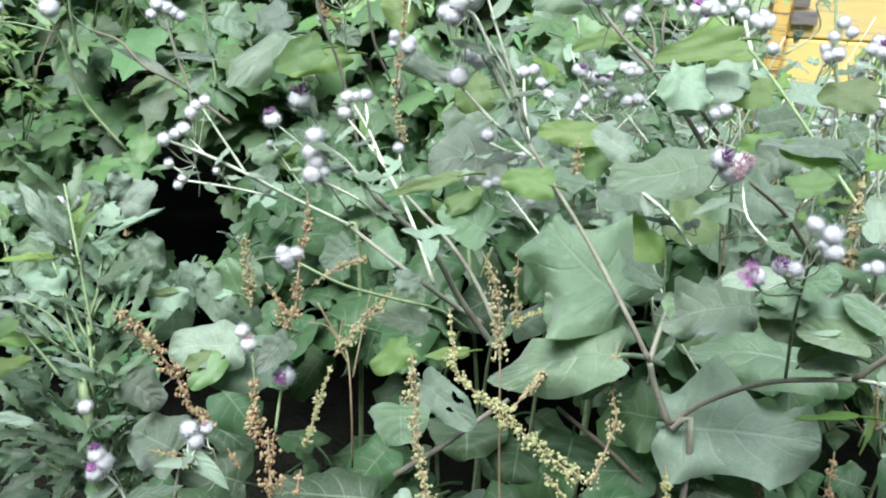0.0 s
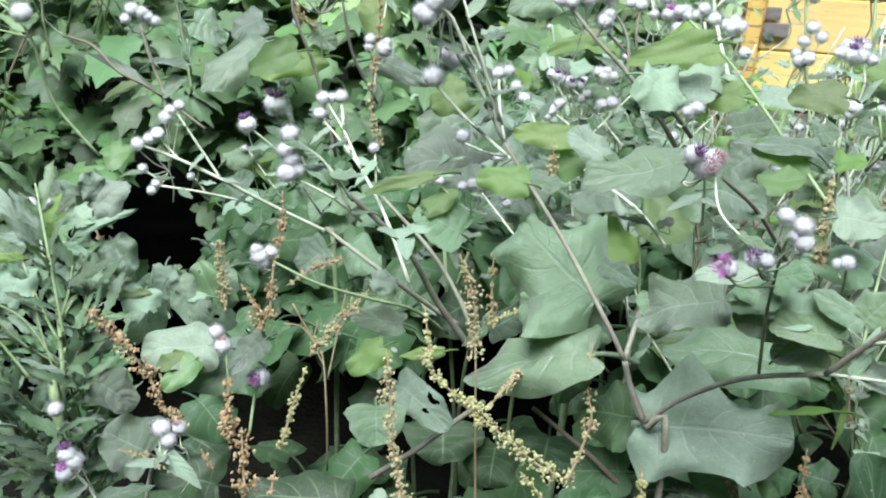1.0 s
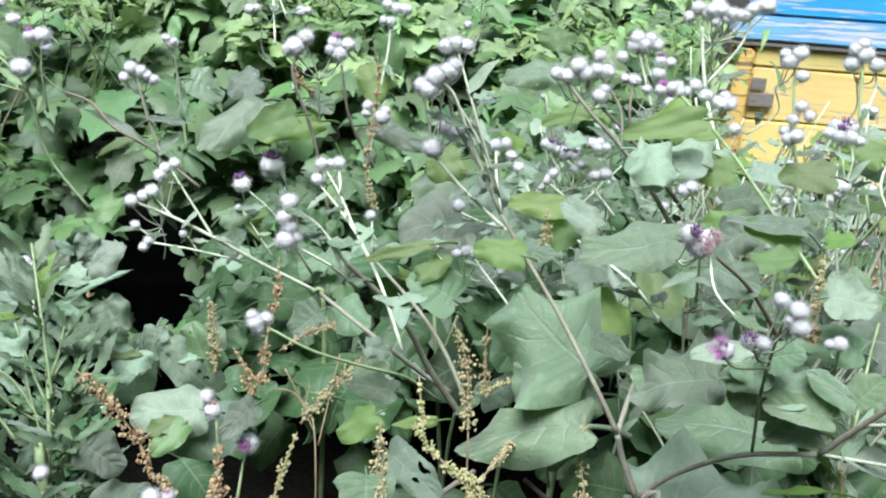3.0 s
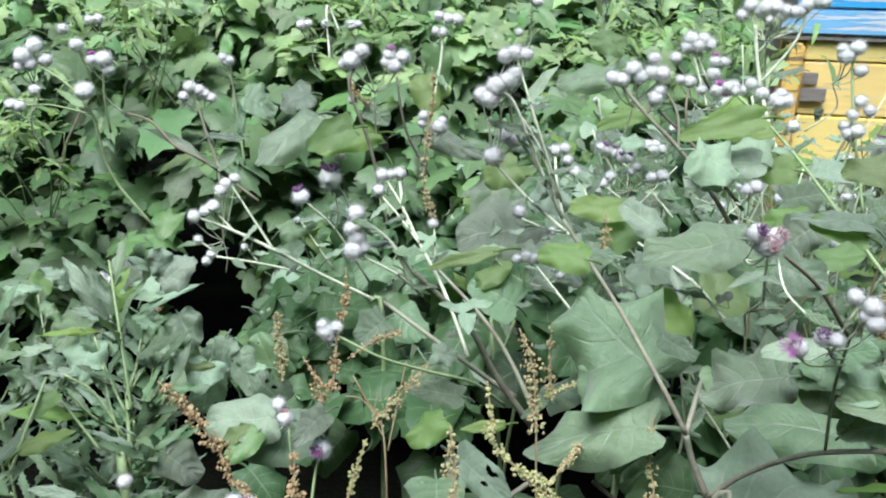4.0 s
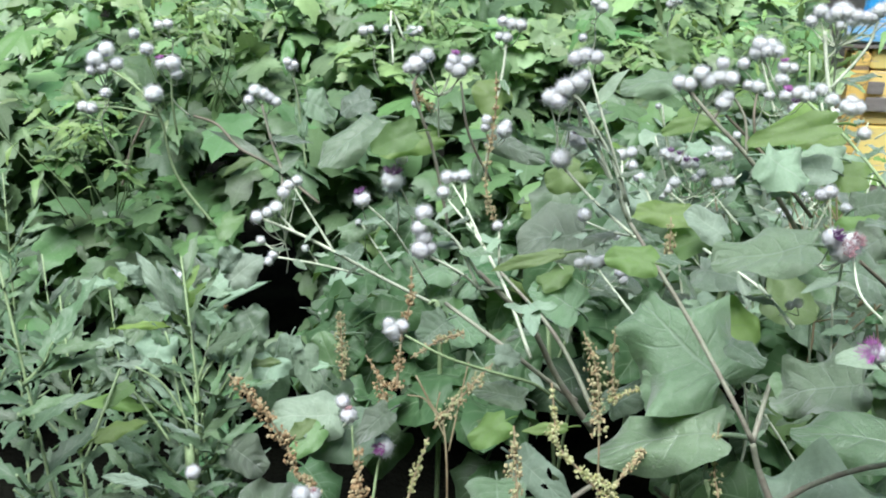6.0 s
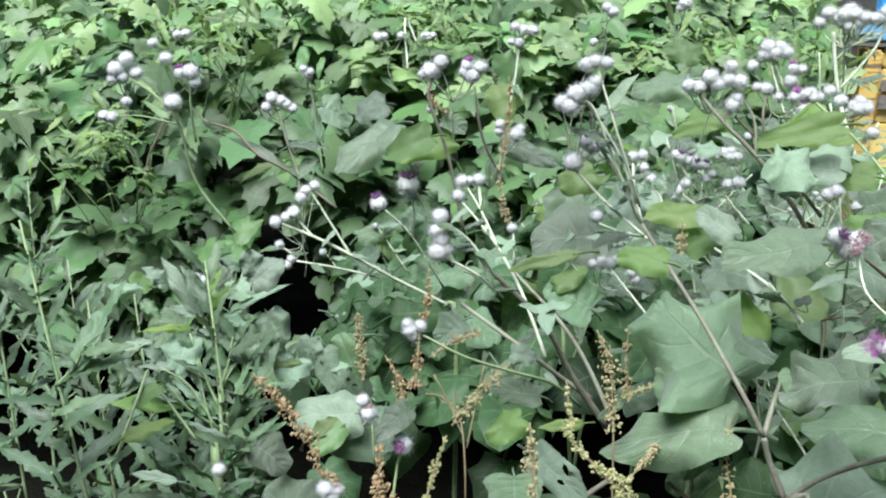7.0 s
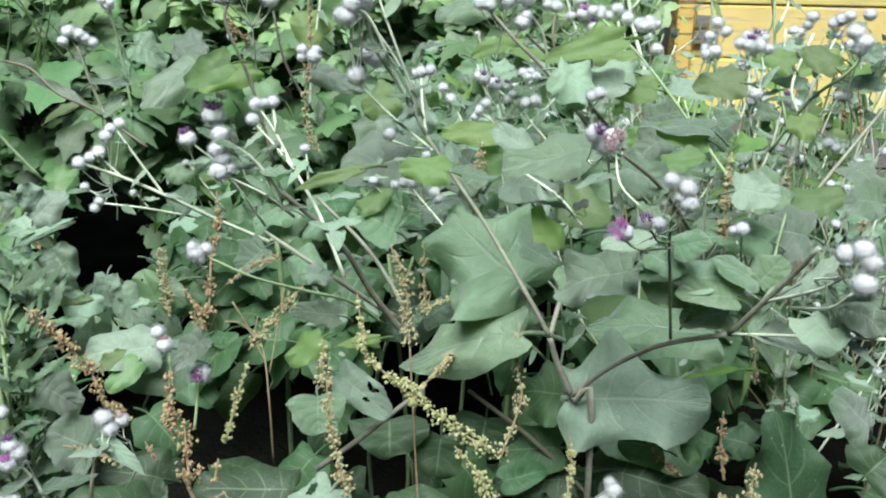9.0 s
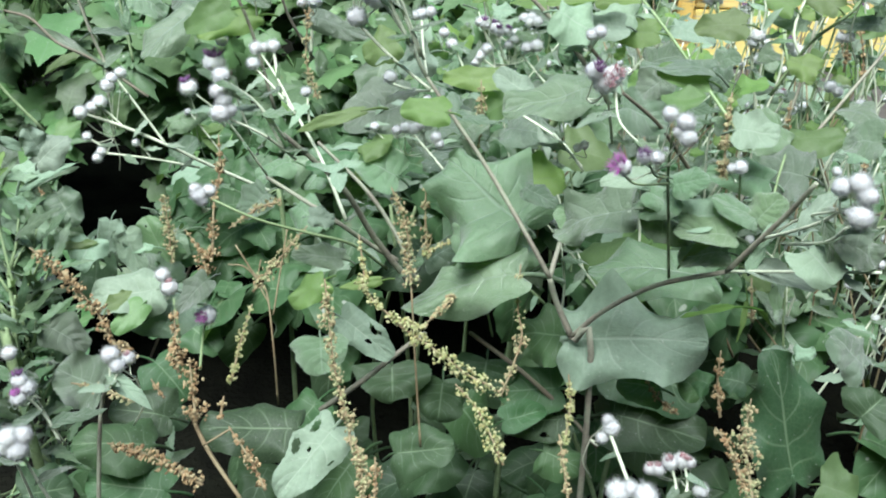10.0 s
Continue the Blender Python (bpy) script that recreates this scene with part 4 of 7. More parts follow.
leaf(behind, (-0.243, 0.734, 0.948), (-0.213, 0.731, 0.922), 0.026)
leaf(behind, (-0.314, 0.587, 0.930), (-0.264, 0.615, 0.930), 0.016, shape="lance", material=LANCE)
leaf(behind, (-0.277, 0.646, 0.928), (-0.327, 0.626, 0.940), 0.022, -15, shape="egg", material=LIME)
bur(behind, (-0.290, 0.739, 0.999), 5.7)
bur(behind, (-0.283, 0.741, 0.996), 5.2)
bur(behind, (-0.279, 0.743, 0.999), 4.7)
stem(behind, 1.3, 1.1, (-0.277, 0.718, 0.944), (-0.283, 0.729, 0.971), (-0.287, 0.738, 0.993), material=PALE_STEM)
leaf(behind, (-0.386, 1.292, 0.947), (-0.436, 1.267, 0.929), 0.030, material=LIME, shape="egg")
leaf(behind, (-0.379, 1.569, 0.975), (-0.324, 1.578, 0.946), 0.062)
leaf(behind, (-0.267, 1.596, 0.974), (-0.323, 1.580, 0.958), 0.062)
leaf(behind, (-0.084, 0.974, 1.065), (-0.148, 0.960, 1.053), 0.027, -15, material=LIME)


# ---- burdock towards the house ----
beyond = thing("burdock_plant", (0.160, 0.902, 0.000), "tall burdock with clustered white burs near the house", "plant", "burdocks")
stem(beyond, 4.5, 3.0, (0.160, 0.902, 0.000), (0.195, 0.879, 0.890), (0.259, 0.824, 1.011), name="main_stem", material=GREEN_STEM)
stem(beyond, 2.4, 1.5, (0.259, 0.824, 1.011), (0.228, 0.816, 1.056), (0.194, 0.816, 1.097), (0.164, 0.819, 1.126), (0.141, 0.828, 1.151))
stem(beyond, 1.3, 1.1, (0.194, 0.816, 1.097), (0.190, 0.824, 1.129), (0.171, 0.834, 1.155))
stem(beyond, 1.3, 1.1, (0.164, 0.819, 1.126), (0.169, 0.820, 1.135))
bur(beyond, (0.135, 0.830, 1.155), 7.7)
bur(beyond, (0.143, 0.828, 1.154), 7.7)
bur(beyond, (0.152, 0.828, 1.163), 8.2)
bur(beyond, (0.158, 0.826, 1.157), 6.7)
bur(beyond, (0.167, 0.825, 1.161), 7.2)
bur(beyond, (0.175, 0.823, 1.160), 6.7)
bur(beyond, (0.171, 0.820, 1.140), 7.7)
bur(beyond, (0.174, 0.821, 1.146), 5.6)
bur(beyond, (0.168, 0.827, 1.172), 5.6)
bur(beyond, (0.217, 0.910, 1.177), 8.0)
bur(beyond, (0.222, 0.908, 1.171), 7.4)
bur(beyond, (0.214, 0.909, 1.169), 6.3)
bur(beyond, (0.239, 0.902, 1.158), 6.3, "purple")
bur(beyond, (0.238, 0.900, 1.147), 6.3)
bur(beyond, (0.243, 0.896, 1.134), 6.9, "purple")
bur(beyond, (0.255, 0.893, 1.136), 7.4)
bur(beyond, (0.252, 0.891, 1.122), 8.6, "dark")
bur(beyond, (0.229, 0.899, 1.132), 5.7)
bur(beyond, (0.271, 0.889, 1.140), 6.9)
bur(beyond, (0.280, 0.885, 1.132), 6.3)
bur(beyond, (0.291, 0.880, 1.128), 6.9)
bur(beyond, (0.264, 0.890, 1.134), 5.7)
bur(beyond, (0.205, 0.910, 1.159), 6.3)
stem(beyond, 1.5, 1.2, (0.276, 0.867, 1.057), (0.278, 0.878, 1.097), (0.272, 0.887, 1.129), material=PALE_STEM)
stem(beyond, 1.4, 1.2, (0.238, 0.855, 1.049), (0.265, 0.879, 1.086), (0.254, 0.889, 1.115), material=GREEN_STEM)
stem(beyond, 1.2, 1.0, (0.251, 0.880, 1.075), (0.234, 0.895, 1.119), (0.219, 0.908, 1.165), material=PALE_STEM)
bur(beyond, (0.292, 1.016, 1.186), 7.8)
bur(beyond, (0.299, 1.015, 1.196), 7.8)
bur(beyond, (0.309, 1.012, 1.191), 7.8)
bur(beyond, (0.318, 1.010, 1.199), 7.8)
bur(beyond, (0.330, 1.005, 1.188), 7.8)
bur(beyond, (0.318, 1.008, 1.183), 6.5)
bur(beyond, (0.351, 0.999, 1.199), 8.4)
bur(beyond, (0.344, 1.000, 1.192), 7.8)
bur(beyond, (0.358, 0.997, 1.203), 7.1)
stem(beyond, 2.1, 2.0, (0.326, 0.922, 1.041), (0.312, 0.977, 1.108), (0.308, 1.007, 1.155), (0.305, 1.011, 1.177), material=PALE_STEM)
stem(beyond, 1.4, 1.1, (0.310, 1.006, 1.149), (0.322, 1.005, 1.167), (0.323, 1.007, 1.184), material=PALE_STEM)
stem(beyond, 1.6, 1.4, (0.310, 0.981, 1.125), (0.343, 0.997, 1.162), (0.350, 0.998, 1.190), material=PALE_STEM)
stem(beyond, 1.9, 1.5, (-0.070, 0.949, 0.969), (-0.087, 0.945, 1.059), (-0.105, 0.936, 1.120), (-0.099, 0.941, 1.143))
stem(beyond, 1.6, 1.3, (-0.028, 0.970, 1.021), (-0.051, 0.952, 1.076), (-0.059, 0.943, 1.131))
bur(beyond, (-0.103, 0.942, 1.147), 9.9)
bur(beyond, (-0.093, 0.944, 1.156), 7.6)
bur(beyond, (-0.110, 0.940, 1.144), 7.0)
bur(beyond, (-0.061, 0.945, 1.142), 8.8)
bur(beyond, (-0.053, 0.947, 1.150), 7.6)
bur(beyond, (-0.066, 0.947, 1.152), 7.0, "purple")
bur(beyond, (-0.069, 0.945, 1.145), 6.4)
stem(beyond, 2.0, 1.4, (-0.038, 1.037, 1.001), (-0.029, 1.036, 1.075), (-0.020, 1.046, 1.124), (-0.017, 1.052, 1.161), material=PALE_STEM)
bur(beyond, (-0.022, 1.054, 1.177), 7.1)
bur(beyond, (-0.012, 1.054, 1.174), 7.1)
bur(beyond, (-0.002, 1.054, 1.173), 7.1)
bur(beyond, (-0.017, 1.052, 1.160), 7.1)
bur(beyond, (-0.025, 1.052, 1.161), 5.8)
stem(beyond, 1.5, 1.2, (-0.142, 1.140, 1.142), (-0.158, 1.142, 1.176), (-0.148, 1.085, 1.124), material=PALE_STEM)
bur(beyond, (0.084, 1.054, 1.193), 7.8)
bur(beyond, (0.078, 1.055, 1.198), 6.5)
bur(beyond, (0.065, 1.051, 1.161), 5.8)
bur(beyond, (0.168, 1.096, 1.198), 8.2)
bur(beyond, (0.163, 1.096, 1.193), 6.1)
bur(beyond, (-0.319, 1.250, 1.096), 7.3)
bur(beyond, (-0.310, 1.251, 1.092), 6.5)
bur(beyond, (-0.109, 0.983, 1.099), 5.6)
bur(beyond, (-0.032, 0.938, 1.094), 5.8)
bur(beyond, (-0.033, 0.936, 1.087), 5.3)
bur(beyond, (0.148, 0.922, 1.067), 6.4, "dark")
bur(beyond, (0.159, 0.919, 1.064), 6.4, "dark")
bur(beyond, (0.144, 0.923, 1.069), 5.3)
bur(beyond, (0.188, 0.916, 1.073), 6.4)
bur(beyond, (0.195, 0.915, 1.075), 5.3)
bur(beyond, (0.192, 0.859, 1.060), 6.1)
bur(beyond, (0.183, 0.860, 1.058), 5.5)
bur(beyond, (0.139, 0.866, 1.050), 6.1)
bur(beyond, (0.146, 0.867, 1.056), 6.1)
bur(beyond, (0.135, 0.865, 1.044), 5.0)
bur(beyond, (0.105, 0.876, 1.069), 5.0)
bur(beyond, (0.170, 0.893, 1.053), 5.1)
bur(beyond, (0.175, 0.894, 1.058), 5.1)
stem(beyond, 1.2, 1.0, (0.182, 0.832, 1.006), (0.163, 0.856, 1.031), (0.142, 0.864, 1.047), material=PALE_STEM)
stem(beyond, 1.2, 1.0, (0.209, 0.872, 1.015), (0.181, 0.909, 1.043), (0.157, 0.919, 1.060), material=PALE_STEM)
bur(beyond, (0.037, 0.654, 1.201), 5.8)
bur(beyond, (0.043, 0.654, 1.203), 5.8)
bur(beyond, (0.050, 0.653, 1.202), 5.1)
bur(beyond, (0.027, 0.649, 1.174), 6.6)
bur(beyond, (0.032, 0.651, 1.182), 6.6)
bur(beyond, (0.040, 0.651, 1.186), 7.0)
bur(beyond, (0.043, 0.652, 1.190), 5.5)
stem(beyond, 1.0, 0.8, (0.078, 0.648, 1.104), (0.059, 0.644, 1.157), (0.045, 0.653, 1.197), material=PALE_STEM)
stem(beyond, 1.0, 0.8, (0.076, 0.649, 1.106), (0.060, 0.651, 1.144), (0.036, 0.650, 1.179), material=PALE_STEM)
leaf(beyond, (0.250, 0.787, 1.131), (0.186, 0.790, 1.115), 0.022, -15, material=LIME, droop=0.1)
leaf(beyond, (0.177, 0.876, 1.115), (0.130, 0.881, 1.101), 0.018, -15, material=LIME)
leaf(beyond, (0.188, 0.739, 1.116), (0.220, 0.726, 1.102), 0.036, wavy=0.2, material=PALE)
leaf(beyond, (0.266, 0.846, 1.084), (0.305, 0.831, 1.079), 0.028, material=PALE)
leaf(beyond, (0.247, 0.856, 1.102), (0.286, 0.846, 1.110), 0.022, -15, material=LIME)
leaf(beyond, (0.277, 0.781, 1.063), (0.304, 0.774, 1.076), 0.031)
leaf(beyond, (0.287, 0.752, 1.054), (0.255, 0.763, 1.054), 0.025, -15, material=LIME)
leaf(beyond, (0.174, 0.780, 1.036), (0.146, 0.793, 1.057), 0.025, material=PALE)
leaf(beyond, (0.299, 0.902, 1.145), (0.323, 0.895, 1.154), 0.018, -30)
leaf(beyond, (0.158, 0.986, 1.129), (0.101, 0.992, 1.122), 0.037)
leaf(beyond, (0.176, 1.038, 1.147), (0.140, 1.044, 1.159), 0.026, -15, material=LIME)
leaf(beyond, (-0.029, 0.982, 1.062), (0.032, 0.978, 1.045), 0.025, 10)
leaf(beyond, (-0.102, 0.928, 1.081), (-0.148, 0.916, 1.066), 0.032, -15, material=LIME)
leaf(beyond, (-0.096, 0.982, 1.087), (-0.069, 0.982, 1.077), 0.025)
leaf(beyond, (-0.019, 1.039, 1.087), (-0.051, 1.043, 1.112), 0.039, -15, material=LIME)
bur(beyond, (0.299, 0.870, 1.128), 7.3)
bur(beyond, (0.293, 0.872, 1.127), 7.3)
bur(beyond, (0.305, 0.864, 1.107), 6.1)
bur(beyond, (0.352, 0.843, 1.135), 6.1)
bur(beyond, (0.347, 0.843, 1.123), 5.5)
bur(beyond, (0.359, 0.839, 1.128), 5.5)
bur(beyond, (0.351, 0.838, 1.110), 7.2)
bur(beyond, (0.344, 0.840, 1.107), 6.1)
bur(beyond, (0.338, 0.750, 1.135), 5.9)
bur(beyond, (0.345, 0.747, 1.134), 6.4, "dark")
bur(beyond, (0.352, 0.744, 1.134), 5.9)
bur(beyond, (0.358, 0.741, 1.132), 4.9)
bur(beyond, (0.351, 0.736, 1.097), 6.9)
bur(beyond, (0.348, 0.736, 1.091), 4.4)
bur(beyond, (0.391, 0.760, 1.084), 4.7)
bur(beyond, (0.407, 0.710, 1.101), 4.9)
bur(beyond, (0.412, 0.707, 1.102), 4.4)
bur(beyond, (0.395, 0.682, 1.156), 6.1)
bur(beyond, (0.401, 0.678, 1.149), 6.6)
bur(beyond, (0.399, 0.678, 1.144), 5.6)
bur(beyond, (0.418, 0.761, 1.148), 5.2)
bur(beyond, (0.428, 0.756, 1.155), 5.2)
bur(beyond, (0.423, 0.759, 1.152), 5.2)
bur(beyond, (0.441, 0.750, 1.157), 5.2)
bur(beyond, (0.425, 0.813, 1.145), 5.5)
bur(beyond, (0.422, 0.813, 1.138), 5.5)
bur(beyond, (0.229, 0.849, 1.142), 6.4, "purple")
bur(beyond, (0.238, 0.847, 1.145), 5.9)
bur(beyond, (0.244, 0.845, 1.142), 5.3)
bur(beyond, (0.206, 0.855, 1.148), 6.9)
bur(beyond, (0.198, 0.856, 1.149), 4.8)
bur(beyond, (0.191, 0.904, 1.072), 6.3)
bur(beyond, (0.199, 0.903, 1.073), 5.7)
bur(beyond, (0.195, 0.900, 1.059), 5.7)
bur(beyond, (0.189, 0.899, 1.049), 5.1)
bur(beyond, (0.162, 0.906, 1.063), 5.7, "dark")
bur(beyond, (0.170, 0.905, 1.063), 5.7, "dark")
bur(beyond, (0.420, 0.736, 1.054), 5.2)
bur(beyond, (0.425, 0.732, 1.051), 4.7)
bur(beyond, (0.386, 0.750, 1.045), 4.7, "faded")
bur(beyond, (0.417, 0.679, 1.057), 4.4)
bur(beyond, (0.264, 0.643, 1.079), 4.2)
stem(beyond, 1.3, 1.1, (0.362, 0.730, 1.019), (0.353, 0.736, 1.062), (0.346, 0.739, 1.099), (0.346, 0.746, 1.127), material=PALE_STEM)
stem(beyond, 1.1, 0.8, (0.353, 0.742, 1.079), (0.355, 0.738, 1.113), (0.353, 0.742, 1.128), material=PALE_STEM)
stem(beyond, 1.1, 0.8, (0.350, 0.745, 1.088), (0.337, 0.746, 1.112), (0.338, 0.749, 1.129), material=PALE_STEM)
stem(beyond, 1.5, 1.3, (0.278, 0.551, 1.012), (0.321, 0.598, 1.026), (0.370, 0.643, 1.051), (0.431, 0.684, 1.099), material=STEM)
stem(beyond, 1.8, 1.3, (0.298, 0.631, 0.951), (0.342, 0.681, 0.994), (0.386, 0.726, 1.040), (0.399, 0.739, 1.108), material=STEM)
stem(beyond, 1.3, 1.1, (0.397, 0.729, 1.068), (0.384, 0.744, 1.098), (0.405, 0.766, 1.139), material=PALE_STEM)
stem(beyond, 1.5, 1.0, (0.362, 0.718, 1.053), (0.378, 0.701, 1.099), (0.393, 0.678, 1.127), (0.400, 0.677, 1.141), material=GREEN_STEM)
stem(beyond, 1.4, 1.0, (0.333, 0.827, 1.040), (0.341, 0.833, 1.070), (0.350, 0.839, 1.108), material=GREEN_STEM)
stem(beyond, 1.4, 1.3, (0.361, 0.817, 1.040), (0.362, 0.867, 1.101), (0.364, 0.898, 1.148), (0.363, 0.901, 1.166), material=GREEN_STEM)
stem(beyond, 1.4, 1.3, (0.411, 0.795, 1.047), (0.411, 0.849, 1.115), (0.415, 0.879, 1.167), material=GREEN_STEM)
stem(beyond, 1.2, 1.0, (0.411, 0.851, 1.125), (0.427, 0.870, 1.147), (0.425, 0.874, 1.165), material=PALE_STEM)
stem(beyond, 1.1, 0.9, (0.371, 0.768, 1.081), (0.367, 0.776, 1.103), (0.365, 0.782, 1.121), material=PALE_STEM)
stem(beyond, 1.2, 1.0, (0.373, 0.830, 1.062), (0.366, 0.860, 1.081), (0.360, 0.867, 1.095), material=PALE_STEM)
bur(beyond, (0.358, 0.903, 1.164), 8.8)
bur(beyond, (0.366, 0.901, 1.172), 8.2)
bur(beyond, (0.370, 0.896, 1.152), 6.4)
bur(beyond, (0.354, 0.905, 1.170), 6.4)
bur(beyond, (0.409, 0.884, 1.181), 8.8)
bur(beyond, (0.415, 0.880, 1.177), 8.2)
bur(beyond, (0.407, 0.883, 1.168), 7.6)
bur(beyond, (0.425, 0.874, 1.169), 7.6)
bur(beyond, (0.413, 0.882, 1.186), 6.4)
bur(beyond, (0.367, 0.886, 1.096), 8.2)
bur(beyond, (0.361, 0.890, 1.102), 5.8)
bur(beyond, (0.364, 0.783, 1.128), 9.9, "dark")
bur(beyond, (0.359, 0.787, 1.132), 6.8)
bur(beyond, (0.369, 0.782, 1.133), 6.8)
bur(beyond, (0.248, 0.990, 1.164), 8.6)
bur(beyond, (0.254, 0.988, 1.160), 7.4)
bur(beyond, (0.270, 0.981, 1.144), 6.2)
bur(beyond, (0.324, 0.960, 1.116), 6.8)
bur(beyond, (0.331, 0.958, 1.113), 6.2)
bur(beyond, (0.303, 0.979, 1.198), 7.4)
bur(beyond, (0.312, 0.976, 1.199), 7.4)
bur(beyond, (0.321, 0.973, 1.196), 7.4)
bur(beyond, (0.329, 0.971, 1.195), 6.8)
bur(beyond, (0.352, 0.964, 1.206), 8.0)
stem(beyond, 1.3, 1.4, (0.311, 0.622, 1.043), (0.277, 0.788, 1.107), (0.244, 0.845, 1.140), material=GREEN_STEM)
stem(beyond, 1.8, 1.3, (0.251, 0.801, 1.048), (0.211, 0.822, 1.095), (0.175, 0.826, 1.129), material=DARK_STEM)
stem(beyond, 1.3, 1.1, (0.204, 0.825, 1.099), (0.200, 0.832, 1.128), (0.206, 0.854, 1.144), material=DARK_STEM)
stem(beyond, 1.1, 0.9, (0.176, 0.665, 1.042), (0.188, 0.615, 1.035), material=PALE_STEM)
stem(beyond, 1.2, 0.9, (0.154, 0.752, 1.035), (0.184, 0.681, 1.031), (0.193, 0.632, 1.025), material=PALE_STEM)
stem(beyond, 1.0, 0.9, (0.293, 0.538, 1.002), (0.310, 0.571, 1.035), (0.324, 0.595, 1.049), material=GREEN_STEM)
stem(beyond, 0.7, 0.6, (0.199, 0.501, 1.089), (0.184, 0.511, 1.103), (0.186, 0.536, 1.114), material=PALE_STEM)
leaf(beyond, (0.263, 0.868, 1.121), (0.219, 0.864, 1.101), 0.024, -15, material=LIME)
leaf(beyond, (0.269, 0.809, 1.097), (0.231, 0.819, 1.098), 0.031, wavy=0.2, material=PALE)
leaf(beyond, (0.255, 0.790, 1.092), (0.214, 0.790, 1.090), 0.028, material=PALE)
leaf(beyond, (0.288, 0.800, 1.084), (0.246, 0.812, 1.084), 0.026, -15, material=LIME)
leaf(beyond, (0.302, 0.797, 1.090), (0.336, 0.783, 1.083), 0.021, material=PALE)
leaf(beyond, (0.303, 0.687, 1.089), (0.318, 0.683, 1.096), 0.018)
leaf(beyond, (0.383, 0.749, 1.115), (0.362, 0.761, 1.127), 0.023, -15, material=LIME)
leaf(beyond, (0.400, 0.759, 1.098), (0.373, 0.773, 1.105), 0.016)
leaf(beyond, (0.433, 0.699, 1.113), (0.401, 0.716, 1.111), 0.013, -20)
leaf(beyond, (0.386, 0.640, 1.065), (0.398, 0.608, 1.064), 0.027)
leaf(beyond, (0.344, 0.630, 1.043), (0.377, 0.618, 1.058), 0.031, -15, material=LIME)
leaf(beyond, (0.386, 0.588, 1.059), (0.365, 0.600, 1.055), 0.030)
leaf(beyond, (0.337, 0.583, 1.037), (0.307, 0.599, 1.039), 0.046)
leaf(beyond, (0.412, 0.704, 1.138), (0.429, 0.693, 1.132), 0.024)
leaf(beyond, (0.337, 0.638, 1.054), (0.304, 0.626, 1.046), 0.035)
leaf(beyond, (0.306, 0.575, 1.037), (0.269, 0.593, 1.042), 0.024)
leaf(beyond, (0.211, 0.619, 1.058), (0.189, 0.630, 1.072), 0.028)
leaf(beyond, (0.256, 0.659, 1.086), (0.233, 0.661, 1.069), 0.030)
leaf(beyond, (0.326, 0.693, 1.066), (0.345, 0.686, 1.073), 0.023, -15, material=LIME)
leaf(beyond, (0.071, 0.912, 0.987), (0.001, 0.907, 0.978), 0.070)
leaf(beyond, (0.152, 0.817, 1.039), (0.100, 0.823, 1.043), 0.023, -15, material=LIME)
leaf(beyond, (0.210, 0.839, 1.118), (0.215, 0.838, 1.114), 0.005, material=BURDOCK, shape="egg", wavy=0.2)
leaf(beyond, (0.201, 0.795, 1.049), (0.205, 0.793, 1.045), 0.005, material=PALE, shape="heart", wavy=0.2)
leaf(beyond, (0.392, 0.758, 1.118), (0.382, 0.764, 1.124), 0.014, material=BURDOCK, shape="egg", wavy=0.2)
leaf(beyond, (0.414, 0.761, 1.092), (0.414, 0.759, 1.087), 0.006, material=BURDOCK_SHADED, shape="heart", wavy=0.2)
leaf(beyond, (0.131, 0.912, 1.066), (0.123, 0.910, 1.055), 0.011, material=LIME, shape="heart", wavy=0.2)
leaf(beyond, (0.275, 0.801, 1.115), (0.277, 0.801, 1.119), 0.004, material=BURDOCK, shape="heart", wavy=0.2)
leaf(beyond, (0.394, 0.848, 1.107), (0.412, 0.840, 1.104), 0.016, material=LIME, shape="heart", wavy=0.2)
leaf(beyond, (0.199, 0.871, 1.047), (0.192, 0.873, 1.051), 0.006, material=PALE, shape="egg", wavy=0.2)
leaf(beyond, (0.249, 0.914, 1.003), (0.267, 0.908, 0.994), 0.014, material=PALE, shape="egg", wavy=0.2)
leaf(beyond, (0.286, 0.955, 1.099), (0.282, 0.954, 1.088), 0.012, material=BURDOCK, shape="heart", wavy=0.2)
leaf(beyond, (0.255, 0.887, 1.099), (0.268, 0.886, 1.109), 0.016, material=PALE, shape="heart", wavy=0.2)
leaf(beyond, (0.338, 0.740, 0.999), (0.338, 0.737, 0.991), 0.008, material=BURDOCK_SHADED, shape="egg", wavy=0.2)
leaf(beyond, (0.256, 0.807, 1.060), (0.263, 0.809, 1.073), 0.015, material=LIME, shape="egg", wavy=0.2)
leaf(beyond, (0.257, 0.747, 1.119), (0.265, 0.744, 1.118), 0.006, material=PALE, shape="egg", wavy=0.2)
leaf(beyond, (0.317, 0.773, 1.046), (0.334, 0.766, 1.045), 0.011, material=LIME, shape="egg", wavy=0.2)
leaf(beyond, (0.298, 0.816, 1.097), (0.310, 0.812, 1.096), 0.008, material=LIME, shape="egg", wavy=0.2)
leaf(beyond, (0.293, 0.788, 1.140), (0.293, 0.787, 1.134), 0.005, material=BURDOCK, shape="egg", wavy=0.2)
leaf(beyond, (0.240, 0.774, 0.988), (0.251, 0.769, 0.983), 0.013, material=PALE, shape="heart", wavy=0.2)
leaf(beyond, (0.298, 0.927, 1.032), (0.277, 0.934, 1.037), 0.013, material=BURDOCK, shape="heart", wavy=0.2)
leaf(beyond, (0.445, 0.836, 1.013), (0.430, 0.843, 1.013), 0.014, material=BURDOCK, shape="heart", wavy=0.2)
